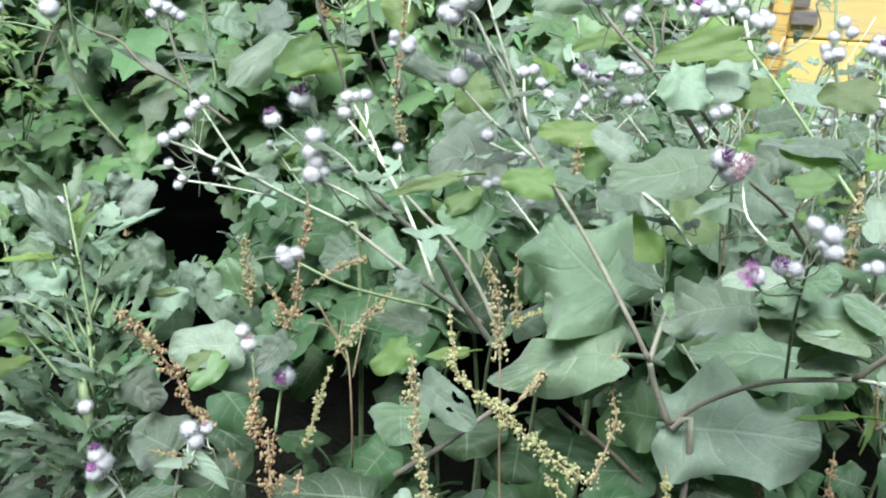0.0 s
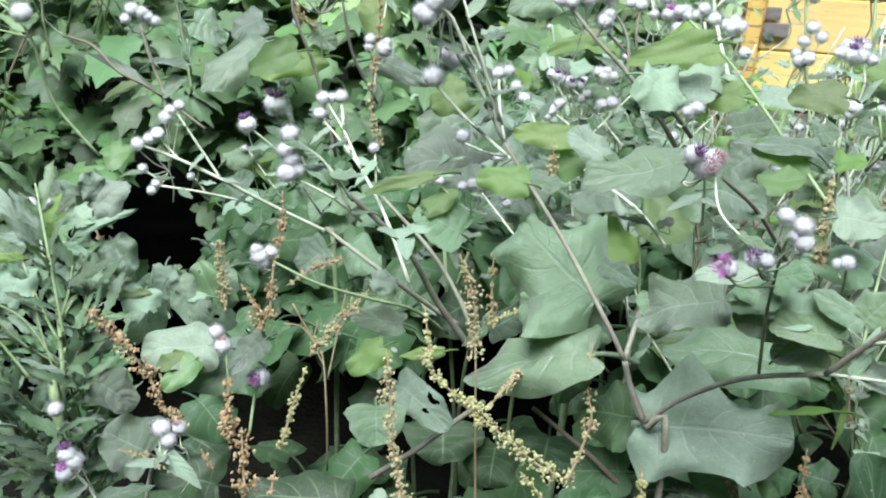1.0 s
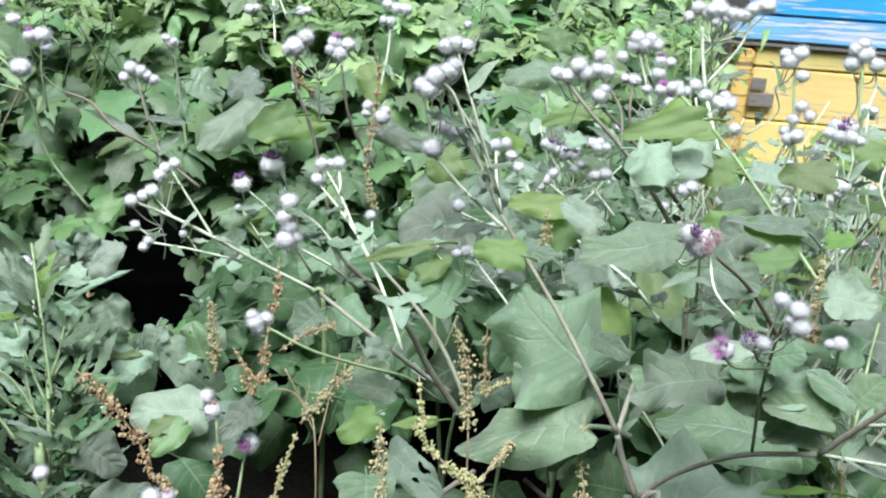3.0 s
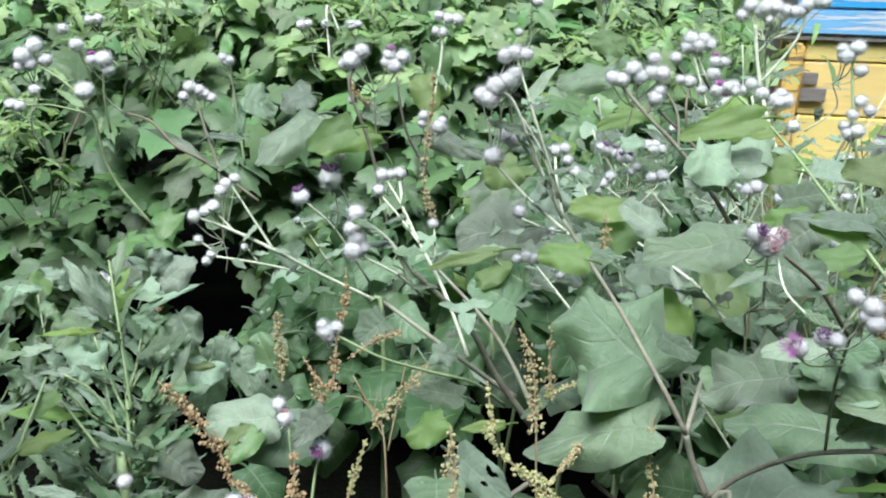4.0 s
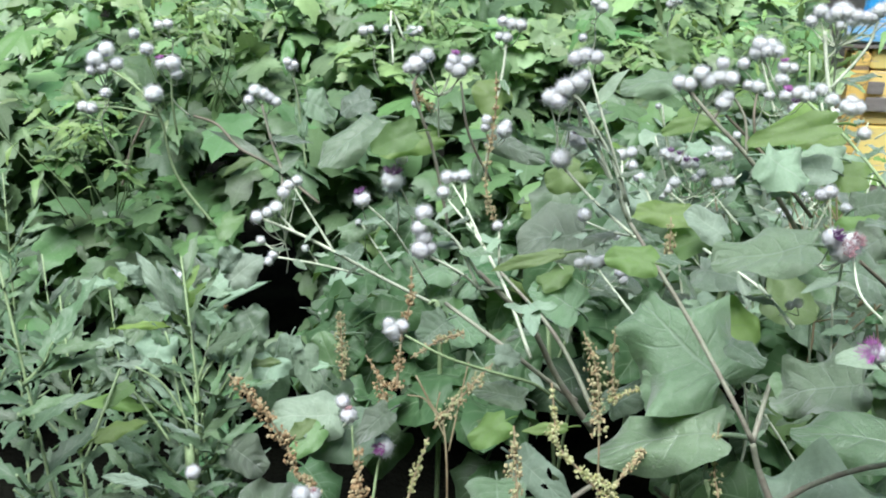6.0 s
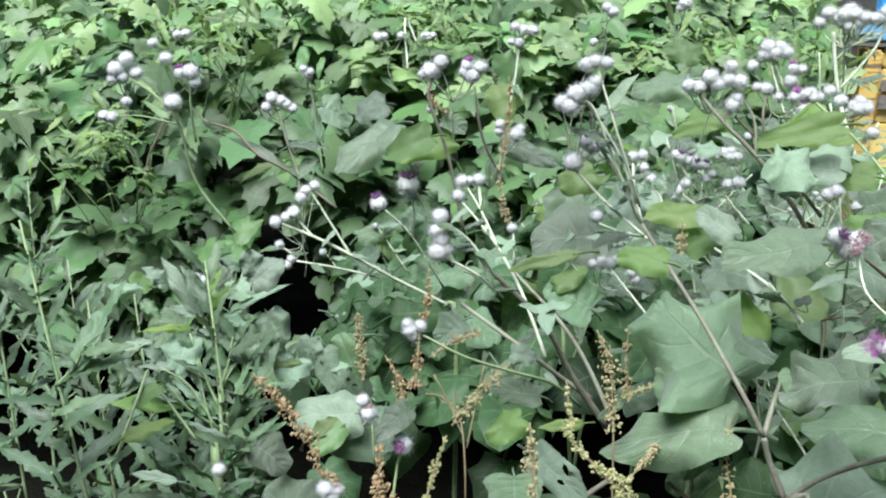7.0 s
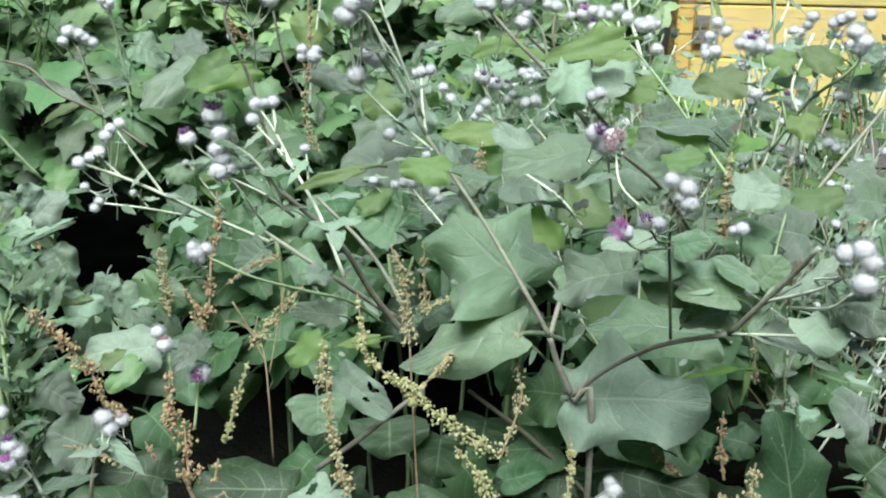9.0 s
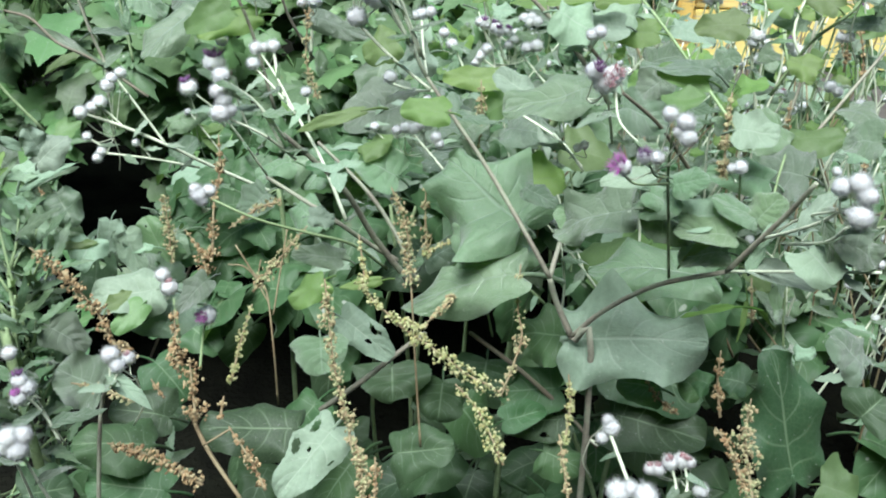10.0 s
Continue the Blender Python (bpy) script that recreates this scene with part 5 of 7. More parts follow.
leaf(beyond, (0.405, 0.657, 1.021), (0.419, 0.650, 1.025), 0.014, material=PALE, shape="heart", wavy=0.2)
leaf(beyond, (0.489, 0.879, 1.104), (0.485, 0.881, 1.108), 0.005, material=LIME, shape="heart", wavy=0.2)
leaf(beyond, (0.371, 0.708, 1.005), (0.388, 0.701, 1.008), 0.009, material=BURDOCK, shape="egg", wavy=0.2)
leaf(beyond, (0.269, 0.790, 1.005), (0.271, 0.788, 1.001), 0.006, material=PALE, shape="heart", wavy=0.2)
leaf(beyond, (0.448, 0.832, 1.030), (0.458, 0.828, 1.036), 0.008, material=BURDOCK_SHADED, shape="egg", wavy=0.2)
leaf(beyond, (0.318, 0.821, 0.974), (0.326, 0.816, 0.969), 0.010, material=BURDOCK_SHADED, shape="egg", wavy=0.2)
leaf(beyond, (0.217, 0.755, 1.094), (0.229, 0.753, 1.096), 0.007, material=BURDOCK, shape="heart", wavy=0.2)
leaf(beyond, (0.236, 0.946, 1.015), (0.244, 0.944, 1.012), 0.007, material=BURDOCK, shape="heart", wavy=0.2)
leaf(beyond, (0.280, 0.805, 1.012), (0.266, 0.812, 1.019), 0.015, material=LIME, shape="heart", wavy=0.2)
leaf(beyond, (0.166, 0.821, 1.038), (0.176, 0.817, 1.029), 0.010, material=BURDOCK, shape="heart", wavy=0.2)
leaf(beyond, (0.345, 0.833, 0.961), (0.357, 0.829, 0.962), 0.009, material=LIME, shape="heart", wavy=0.2)
leaf(beyond, (0.316, 0.797, 1.050), (0.314, 0.796, 1.044), 0.006, material=PALE, shape="egg", wavy=0.2)
leaf(beyond, (0.384, 0.903, 1.062), (0.363, 0.909, 1.058), 0.014, material=BURDOCK_SHADED, shape="heart", wavy=0.2)
leaf(beyond, (0.323, 0.735, 1.082), (0.324, 0.737, 1.089), 0.008, material=PALE, shape="heart", wavy=0.2)
leaf(beyond, (0.165, 0.939, 1.090), (0.175, 0.935, 1.078), 0.014, material=BURDOCK_SHADED, shape="heart", wavy=0.2)
leaf(beyond, (0.337, 0.692, 1.020), (0.327, 0.699, 1.027), 0.011, material=BURDOCK, shape="heart", wavy=0.2)
leaf(beyond, (0.196, 0.847, 0.962), (0.176, 0.850, 0.963), 0.010, material=BURDOCK, shape="egg", wavy=0.2)
leaf(beyond, (0.186, 0.844, 1.025), (0.166, 0.848, 1.030), 0.016, material=PALE, shape="egg", wavy=0.2)
leaf(beyond, (0.387, 0.841, 1.005), (0.373, 0.849, 1.011), 0.013, material=LIME, shape="egg", wavy=0.2)
leaf(beyond, (0.423, 0.719, 1.040), (0.424, 0.717, 1.034), 0.008, material=LIME, shape="heart", wavy=0.2)
leaf(beyond, (0.303, 0.752, 0.981), (0.290, 0.755, 0.976), 0.009, material=BURDOCK_SHADED, shape="heart", wavy=0.2)
leaf(beyond, (0.368, 0.762, 1.043), (0.381, 0.758, 1.047), 0.009, material=PALE, shape="heart", wavy=0.2)
leaf(beyond, (0.513, 0.804, 0.952), (0.506, 0.810, 0.954), 0.007, material=BURDOCK, shape="heart", wavy=0.2)
leaf(beyond, (0.227, 0.901, 0.930), (0.229, 0.903, 0.936), 0.006, material=BURDOCK, shape="egg", wavy=0.2)
leaf(beyond, (0.485, 0.834, 1.106), (0.479, 0.838, 1.114), 0.014, material=BURDOCK, shape="egg", wavy=0.2)
leaf(beyond, (0.291, 0.747, 1.127), (0.300, 0.744, 1.126), 0.006, material=PALE, shape="heart", wavy=0.2)
leaf(beyond, (0.325, 0.733, 1.050), (0.332, 0.728, 1.045), 0.006, material=PALE, shape="heart", wavy=0.2)
leaf(beyond, (0.385, 0.794, 1.011), (0.377, 0.797, 1.011), 0.008, material=LIME, shape="egg", wavy=0.2)
leaf(beyond, (0.290, 0.933, 1.087), (0.273, 0.937, 1.087), 0.010, material=LIME, shape="heart", wavy=0.2)
leaf(beyond, (0.207, 0.975, 1.100), (0.204, 0.974, 1.088), 0.012, material=PALE, shape="egg", wavy=0.2)
leaf(beyond, (0.197, 0.897, 0.950), (0.199, 0.893, 0.941), 0.011, material=BURDOCK_SHADED, shape="egg", wavy=0.2)
leaf(beyond, (0.463, 0.817, 1.056), (0.473, 0.815, 1.065), 0.014, material=BURDOCK, shape="egg", wavy=0.2)
leaf(beyond, (0.384, 0.695, 1.069), (0.373, 0.702, 1.074), 0.011, material=LIME, shape="egg", wavy=0.2)
leaf(beyond, (0.425, 0.809, 1.103), (0.428, 0.809, 1.112), 0.013, material=LIME, shape="heart", wavy=0.2)
leaf(beyond, (0.385, 0.746, 1.139), (0.383, 0.746, 1.134), 0.007, material=PALE, shape="heart", wavy=0.2)
leaf(beyond, (0.313, 0.756, 0.975), (0.327, 0.750, 0.972), 0.012, material=BURDOCK_SHADED, shape="egg", wavy=0.2)
leaf(beyond, (0.135, 0.810, 1.019), (0.128, 0.812, 1.022), 0.005, material=BURDOCK_SHADED, shape="egg", wavy=0.2)
leaf(beyond, (0.146, 0.817, 1.101), (0.165, 0.815, 1.104), 0.016, material=PALE, shape="heart", wavy=0.2)
leaf(beyond, (0.356, 0.758, 1.115), (0.355, 0.759, 1.121), 0.010, material=LIME, shape="heart", wavy=0.2)
leaf(beyond, (0.148, 0.965, 1.027), (0.149, 0.969, 1.040), 0.014, material=BURDOCK, shape="egg", wavy=0.2)
leaf(beyond, (0.353, 0.732, 1.083), (0.369, 0.725, 1.084), 0.016, material=BURDOCK, shape="heart", wavy=0.2)
leaf(beyond, (0.411, 0.818, 1.065), (0.416, 0.818, 1.071), 0.009, material=BURDOCK, shape="heart", wavy=0.2)
leaf(beyond, (0.297, 0.789, 1.140), (0.294, 0.788, 1.129), 0.010, material=BURDOCK, shape="egg", wavy=0.2)
leaf(beyond, (0.468, 0.768, 1.008), (0.463, 0.775, 1.018), 0.013, material=PALE, shape="heart", wavy=0.2)
leaf(beyond, (0.356, 0.681, 1.064), (0.349, 0.684, 1.065), 0.005, material=BURDOCK_SHADED, shape="egg", wavy=0.2)
leaf(beyond, (0.162, 0.779, 0.972), (0.146, 0.783, 0.975), 0.013, material=PALE, shape="egg", wavy=0.2)
leaf(beyond, (0.472, 0.802, 1.003), (0.476, 0.803, 1.013), 0.011, material=BURDOCK_SHADED, shape="heart", wavy=0.2)
leaf(beyond, (0.382, 0.845, 0.991), (0.394, 0.845, 1.004), 0.013, material=PALE, shape="egg", wavy=0.2)
leaf(beyond, (0.482, 0.766, 0.976), (0.488, 0.763, 0.977), 0.007, material=LIME, shape="egg", wavy=0.2)
leaf(beyond, (0.418, 0.737, 1.017), (0.408, 0.743, 1.020), 0.009, material=LIME, shape="heart", wavy=0.2)
leaf(beyond, (0.379, 0.672, 1.048), (0.383, 0.668, 1.045), 0.005, material=BURDOCK_SHADED, shape="egg", wavy=0.2)
leaf(beyond, (0.443, 0.729, 1.041), (0.436, 0.733, 1.041), 0.005, material=BURDOCK, shape="egg", wavy=0.2)
leaf(beyond, (0.411, 0.676, 1.133), (0.416, 0.671, 1.125), 0.013, material=BURDOCK_SHADED, shape="heart", wavy=0.2)
leaf(beyond, (0.490, 0.790, 0.966), (0.493, 0.790, 0.971), 0.009, material=BURDOCK_SHADED, shape="heart", wavy=0.2)
leaf(beyond, (0.268, 0.900, 1.125), (0.250, 0.903, 1.120), 0.016, material=LIME, shape="egg", wavy=0.2)
leaf(beyond, (0.171, 0.875, 1.074), (0.183, 0.875, 1.080), 0.012, material=BURDOCK_SHADED, shape="egg", wavy=0.2)
leaf(beyond, (0.199, 0.863, 1.013), (0.183, 0.868, 1.019), 0.009, material=LIME, shape="egg", wavy=0.2)
leaf(beyond, (0.365, 0.705, 1.138), (0.369, 0.703, 1.133), 0.006, material=BURDOCK, shape="heart", wavy=0.2)
leaf(beyond, (0.197, 0.895, 1.059), (0.174, 0.900, 1.062), 0.019, material=BURDOCK, shape="heart", wavy=0.2)
leaf(beyond, (0.418, 0.710, 1.153), (0.405, 0.717, 1.156), 0.012, material=PALE, shape="egg", wavy=0.2)
leaf(beyond, (0.490, 0.859, 1.014), (0.501, 0.851, 1.007), 0.014, material=PALE, shape="heart", wavy=0.2)
leaf(beyond, (0.477, 0.879, 1.113), (0.479, 0.880, 1.123), 0.013, material=BURDOCK, shape="egg", wavy=0.2)
leaf(beyond, (0.228, 0.770, 0.992), (0.217, 0.776, 0.999), 0.012, material=PALE, shape="egg", wavy=0.2)
leaf(beyond, (0.211, 0.737, 1.087), (0.194, 0.741, 1.088), 0.014, material=PALE, shape="egg", wavy=0.2)
leaf(beyond, (0.282, 0.830, 1.124), (0.291, 0.828, 1.127), 0.009, material=PALE, shape="egg", wavy=0.2)


# ---- young burdocks below ----
low = thing("burdock_plant", (-0.144, 0.510, 0.000), "low burdock with purple-tipped white burs", "plant", "burdocks")
stem(low, 1.7, 1.0, (-0.159, 0.438, 0.662), (-0.134, 0.492, 0.904), (-0.119, 0.494, 0.949), name="main_stem")
stem(low, 0.8, 0.6, (-0.120, 0.491, 0.946), (-0.119, 0.496, 0.961), material=PALE_STEM)
stem(low, 0.8, 0.6, (-0.120, 0.491, 0.946), (-0.114, 0.494, 0.956), material=PALE_STEM)
bur(low, (-0.119, 0.499, 0.965), 5.9)
bur(low, (-0.115, 0.496, 0.959), 5.9)
bur(low, (-0.119, 0.528, 0.943), 4.7, "faded")
bur(low, (-0.240, 0.704, 0.904), 6.2)
bur(low, (-0.236, 0.706, 0.906), 4.7)
bur(low, (-0.163, 0.473, 0.966), 4.7, "dark")
bur(low, (-0.159, 0.472, 0.962), 5.1)
bur(low, (-0.163, 0.467, 0.958), 5.5, "purple")
bur(low, (-0.158, 0.473, 0.962), 4.0)
stem(low, 1.0, 0.8, (-0.148, 0.472, 0.921), (-0.154, 0.473, 0.942), (-0.160, 0.469, 0.959), material=PALE_STEM)
bur(low, (-0.150, 0.421, 0.966), 6.8)
bur(low, (-0.144, 0.424, 0.965), 6.4)
bur(low, (-0.146, 0.419, 0.960), 6.4)
bur(low, (-0.152, 0.418, 0.963), 6.1)
bur(low, (-0.223, 0.585, 0.912), 5.9)
stem(low, 0.9, 0.7, (-0.137, 0.425, 0.913), (-0.141, 0.420, 0.942), (-0.144, 0.419, 0.959), material=PALE_STEM)
corner = thing("burdock_plant", (0.219, 0.462, 0.000), "low burdock with open white burs and drying heads", "plant", "burdocks")
stem(corner, 1.6, 1.2, (0.206, 0.341, 0.645), (0.209, 0.444, 0.839), (0.208, 0.464, 0.858), name="main_stem")
bur(corner, (0.205, 0.531, 0.870), 6.7)
bur(corner, (0.198, 0.528, 0.864), 5.4)
bur(corner, (0.203, 0.535, 0.874), 4.2)
stem(corner, 1.3, 1.3, (0.209, 0.459, 0.853), (0.208, 0.492, 0.857), (0.204, 0.528, 0.866), material=PALE_STEM)
bur(corner, (0.185, 0.438, 0.897), 7.9)
bur(corner, (0.200, 0.433, 0.898), 7.9)
bur(corner, (0.192, 0.438, 0.899), 5.7)
bur(corner, (0.228, 0.492, 0.865), 5.2, "faded")
bur(corner, (0.236, 0.493, 0.870), 5.6, "faded")
bur(corner, (0.243, 0.492, 0.872), 5.6, "faded")
bur(corner, (0.223, 0.493, 0.865), 4.4, "faded")
bur(corner, (0.248, 0.490, 0.872), 4.4, "faded")
bur(corner, (0.253, 0.476, 0.860), 6.4)
stem(corner, 1.0, 0.9, (0.225, 0.456, 0.856), (0.238, 0.480, 0.856), (0.237, 0.490, 0.867), material=PALE_STEM)
stem(corner, 1.0, 0.9, (0.224, 0.453, 0.853), (0.244, 0.478, 0.858), (0.245, 0.489, 0.870), material=PALE_STEM)


# ---- docks gone to seed ----
dock = thing("dock_plant", (0.054, 0.538, 0.000), "dock with straw-coloured seed spikes", "plant", "docks")
spike(dock, 6.2, STRAW, (0.053, 0.642, 1.011), (0.063, 0.630, 0.986), (0.065, 0.619, 0.963), (0.066, 0.608, 0.946), gap=0.8)
spike(dock, 4.0, STRAW, (0.080, 0.680, 0.997), (0.079, 0.666, 0.967), (0.080, 0.653, 0.944), gap=1.0)
spike(dock, 3.9, OLIVE, (0.030, 0.591, 0.997), (0.033, 0.578, 0.974), (0.033, 0.572, 0.964), (0.051, 0.563, 0.948), (0.071, 0.558, 0.940), gap=0.7)
spike(dock, 6.6, OLIVE, (0.055, 0.560, 0.943), (0.082, 0.549, 0.927), (0.104, 0.537, 0.914), (0.119, 0.531, 0.909), gap=0.7)
spike(dock, 5.5, STRAW, (0.006, 0.575, 0.972), (0.009, 0.557, 0.942), (0.013, 0.538, 0.915), (0.020, 0.522, 0.894), (0.022, 0.511, 0.880), gap=0.7)
spike(dock, 5.0, STRAW, (0.147, 0.610, 0.961), (0.144, 0.594, 0.933), (0.146, 0.582, 0.916), (0.138, 0.570, 0.896), (0.129, 0.559, 0.880), gap=1.4)
spike(dock, 5.5, OLIVE, (0.094, 0.535, 0.909), (0.107, 0.524, 0.898), (0.116, 0.512, 0.884), (0.124, 0.497, 0.869), gap=0.8)
spike(dock, 3.7, OLIVE, (0.178, 0.561, 0.896), (0.178, 0.547, 0.877), (0.172, 0.531, 0.856), gap=0.9)
spike(dock, 3.5, OLIVE, (0.109, 0.660, 0.960), (0.092, 0.658, 0.954), (0.078, 0.655, 0.948), gap=0.8)
spike(dock, 3.1, STRAW, (0.071, 0.558, 0.940), (0.093, 0.601, 0.935), (0.095, 0.604, 0.940), gap=1)
stem(dock, 0.7, 1.0, (0.066, 0.608, 0.946), (0.069, 0.597, 0.858), (0.071, 0.586, 0.813), name="stalk", material=DRY_STEM)
stem(dock, 0.7, 1.0, (0.022, 0.511, 0.880), (0.030, 0.502, 0.840), (0.050, 0.447, 0.690), name="stalk", material=DRY_STEM)
spike(dock, 7.8, STRAW, (0.281, 0.489, 0.924), (0.276, 0.477, 0.905), (0.275, 0.463, 0.889), (0.276, 0.447, 0.871), gap=0.6)
spike(dock, 5.1, RUST, (0.259, 0.485, 0.905), (0.267, 0.473, 0.895), (0.271, 0.457, 0.880), gap=0.7)
spike(dock, 3.9, RUST, (0.287, 0.559, 0.914), (0.283, 0.546, 0.894), (0.283, 0.532, 0.875), gap=1.2)
spike(dock, 3.7, STRAW, (0.167, 0.527, 0.869), (0.169, 0.511, 0.851), (0.170, 0.496, 0.835), gap=0.8)
spike(dock, 4.5, RUST, (0.039, 0.489, 0.887), (0.039, 0.477, 0.873), (0.037, 0.468, 0.863), gap=0.8)
spike(dock, 4.5, STRAW, (0.025, 0.498, 0.898), (0.030, 0.484, 0.882), (0.030, 0.468, 0.864), gap=0.7)
spike(dock, 3.5, RUST, (0.240, 0.580, 0.881), (0.247, 0.568, 0.869), (0.262, 0.556, 0.860), gap=1)
rusty = thing("dock_plant", (-0.093, 0.559, 0.000), "dock with rust-brown drying seed spikes", "plant", "docks")
spike(rusty, 5.6, RUST, (-0.182, 0.565, 1.006), (-0.164, 0.563, 0.987), (-0.144, 0.556, 0.961), (-0.135, 0.548, 0.944), (-0.120, 0.545, 0.931), gap=0.7)
spike(rusty, 5.2, RUST, (-0.097, 0.568, 0.954), (-0.096, 0.555, 0.934), (-0.094, 0.545, 0.918), gap=0.8)
spike(rusty, 8.1, RUST, (-0.087, 0.552, 0.926), (-0.085, 0.540, 0.908), (-0.082, 0.527, 0.890), gap=0.6)
spike(rusty, 4.4, STRAW, (-0.158, 0.526, 0.926), (-0.146, 0.528, 0.921), (-0.132, 0.528, 0.914), (-0.119, 0.530, 0.910), gap=0.8)
spike(rusty, 3.2, RUST, (-0.111, 0.539, 0.918), (-0.104, 0.534, 0.908), (-0.102, 0.533, 0.907), gap=0.8)
spike(rusty, 6.1, RUST, (-0.113, 0.684, 0.960), (-0.103, 0.679, 0.945), (-0.097, 0.672, 0.928), gap=0.7)
spike(rusty, 5.5, STRAW, (-0.160, 0.808, 0.937), (-0.158, 0.796, 0.908), (-0.154, 0.782, 0.879), gap=0.9)
spike(rusty, 3.9, RUST, (-0.073, 0.664, 1.046), (-0.073, 0.655, 1.023), (-0.078, 0.644, 1.000), (-0.080, 0.625, 0.964), gap=1.0)
spike(rusty, 4.5, STRAW, (-0.076, 0.673, 0.965), (-0.054, 0.683, 0.977), (-0.037, 0.688, 0.981), gap=0.8)
spike(rusty, 4.7, STRAW, (-0.011, 0.646, 0.979), (-0.032, 0.632, 0.959), (-0.052, 0.617, 0.939), gap=0.8)
spike(rusty, 4.1, OLIVE, (-0.059, 0.647, 0.911), (-0.067, 0.632, 0.890), (-0.075, 0.611, 0.863), gap=0.8)
spike(rusty, 5.2, RUST, (-0.318, 0.910, 0.907), (-0.311, 0.906, 0.889), gap=0.8)
spike(rusty, 4.7, STRAW, (-0.027, 0.933, 1.077), (-0.031, 0.921, 1.033), (-0.021, 0.911, 0.995), gap=1.2)
spike(rusty, 5.6, RUST, (-0.112, 0.981, 1.124), (-0.102, 0.979, 1.102), (-0.091, 0.980, 1.096), gap=0.8)
spike(rusty, 4.7, RUST, (-0.024, 0.945, 1.141), (-0.023, 0.940, 1.109), (-0.027, 0.931, 1.071), gap=1.3)
spike(rusty, 4.0, STRAW, (0.284, 0.605, 1.091), (0.281, 0.596, 1.062), (0.279, 0.583, 1.030), gap=0.8)
spike(rusty, 4.6, STRAW, (0.134, 0.800, 1.045), (0.134, 0.791, 1.016), (0.131, 0.781, 0.988), gap=1.2)
spike(rusty, 3.7, RUST, (0.360, 0.676, 1.062), (0.357, 0.670, 1.041), gap=1)
spike(rusty, 4.0, RUST, (0.412, 0.710, 1.110), (0.410, 0.701, 1.076), gap=1.4)
spike(rusty, 3.5, STRAW, (0.287, 0.533, 0.988), (0.286, 0.518, 0.963), gap=1.3)
spike(rusty, 5.1, RUST, (-0.129, 0.491, 0.904), (-0.106, 0.492, 0.893), (-0.086, 0.488, 0.881), (-0.072, 0.485, 0.872), gap=0.7)
spike(rusty, 3.9, RUST, (-0.057, 0.511, 0.898), (-0.044, 0.500, 0.881), (-0.033, 0.487, 0.864), gap=0.9)
spike(rusty, 3.6, RUST, (-0.064, 0.538, 0.903), (-0.066, 0.529, 0.892), gap=0.9)
spike(rusty, 3.6, RUST, (0.500, 0.905, 1.085), (0.508, 0.903, 1.062), (0.512, 0.900, 1.040), gap=1.2)
spike(rusty, 3.4, RUST, (0.474, 0.812, 1.090), (0.484, 0.811, 1.062), (0.486, 0.808, 1.040), gap=1.2)
spike(rusty, 4.2, STRAW, (0.405, 0.765, 1.010), (0.411, 0.766, 0.985), (0.414, 0.764, 0.960), gap=1.0)
spike(rusty, 3.4, RUST, (0.468, 0.742, 1.015), (0.470, 0.740, 0.992), (0.466, 0.738, 0.968), gap=1.2)
stem(rusty, 1.6, 1.4, (-0.088, 0.536, 0.892), (-0.075, 0.521, 0.869), (-0.052, 0.502, 0.840), name="stalk", material=DRY_STEM)
stem(rusty, 0.7, 0.7, (-0.077, 0.516, 0.879), (-0.057, 0.518, 0.891), name="stalk", material=DRY_STEM)
stem(rusty, 1.4, 1.9, (-0.052, 0.502, 0.840), (-0.029, 0.465, 0.646), name="stalk", material=DRY_STEM)


# ---- goosefoot with broad pale leaves ----
weed = thing("goosefoot_plant", (-0.236, 0.617, 0.000), "bushy goosefoot with broad pale bluish leaves", "plant", "goosefoots")
stem(weed, 4.5, 3.5, (-0.236, 0.617, 0.000), (-0.235, 0.608, 0.842), (-0.237, 0.622, 0.878), name="stalk", material=GREEN_STEM)
stem(weed, 1.8, 1.2, (-0.237, 0.622, 0.878), (-0.246, 0.658, 0.934), (-0.265, 0.700, 0.980), (-0.270, 0.704, 0.993), name="stalk", material=GREEN_STEM)
stem(weed, 1.0, 0.8, (-0.245, 0.642, 0.909), (-0.268, 0.652, 0.942), (-0.289, 0.651, 0.958), name="shoot", material=GREEN_STEM)
stem(weed, 1.0, 0.8, (-0.246, 0.658, 0.934), (-0.237, 0.672, 0.951), (-0.226, 0.705, 0.959), name="shoot", material=GREEN_STEM)
stem(weed, 1.1, 1.0, (-0.287, 0.557, 0.936), (-0.279, 0.585, 0.968), (-0.282, 0.614, 0.977), name="shoot", material=GREEN_STEM)
stem(weed, 1.1, 1.0, (-0.245, 0.601, 0.926), (-0.259, 0.606, 0.944), (-0.272, 0.610, 0.961), name="shoot", material=GREEN_STEM)
stem(weed, 0.8, 0.6, (-0.244, 0.635, 0.899), (-0.258, 0.653, 0.936), (-0.264, 0.664, 0.959), name="shoot", material=GREEN_STEM)
leaf(weed, (-0.267, 0.689, 0.985), (-0.295, 0.689, 1.039), 0.023, shape="lance", material=PALE, wavy=0.22, stalk=0.15)
leaf(weed, (-0.262, 0.693, 0.988), (-0.246, 0.700, 1.012), 0.016, shape="lance", material=LIME, wavy=0.22, stalk=0.15)
leaf(weed, (-0.229, 0.715, 1.005), (-0.205, 0.722, 1.027), 0.025, shape="heart", material=PALE, wavy=0.22, stalk=0.15)
leaf(weed, (-0.226, 0.720, 1.013), (-0.233, 0.715, 1.035), 0.020, shape="heart", material=PALE, wavy=0.22, stalk=0.15)
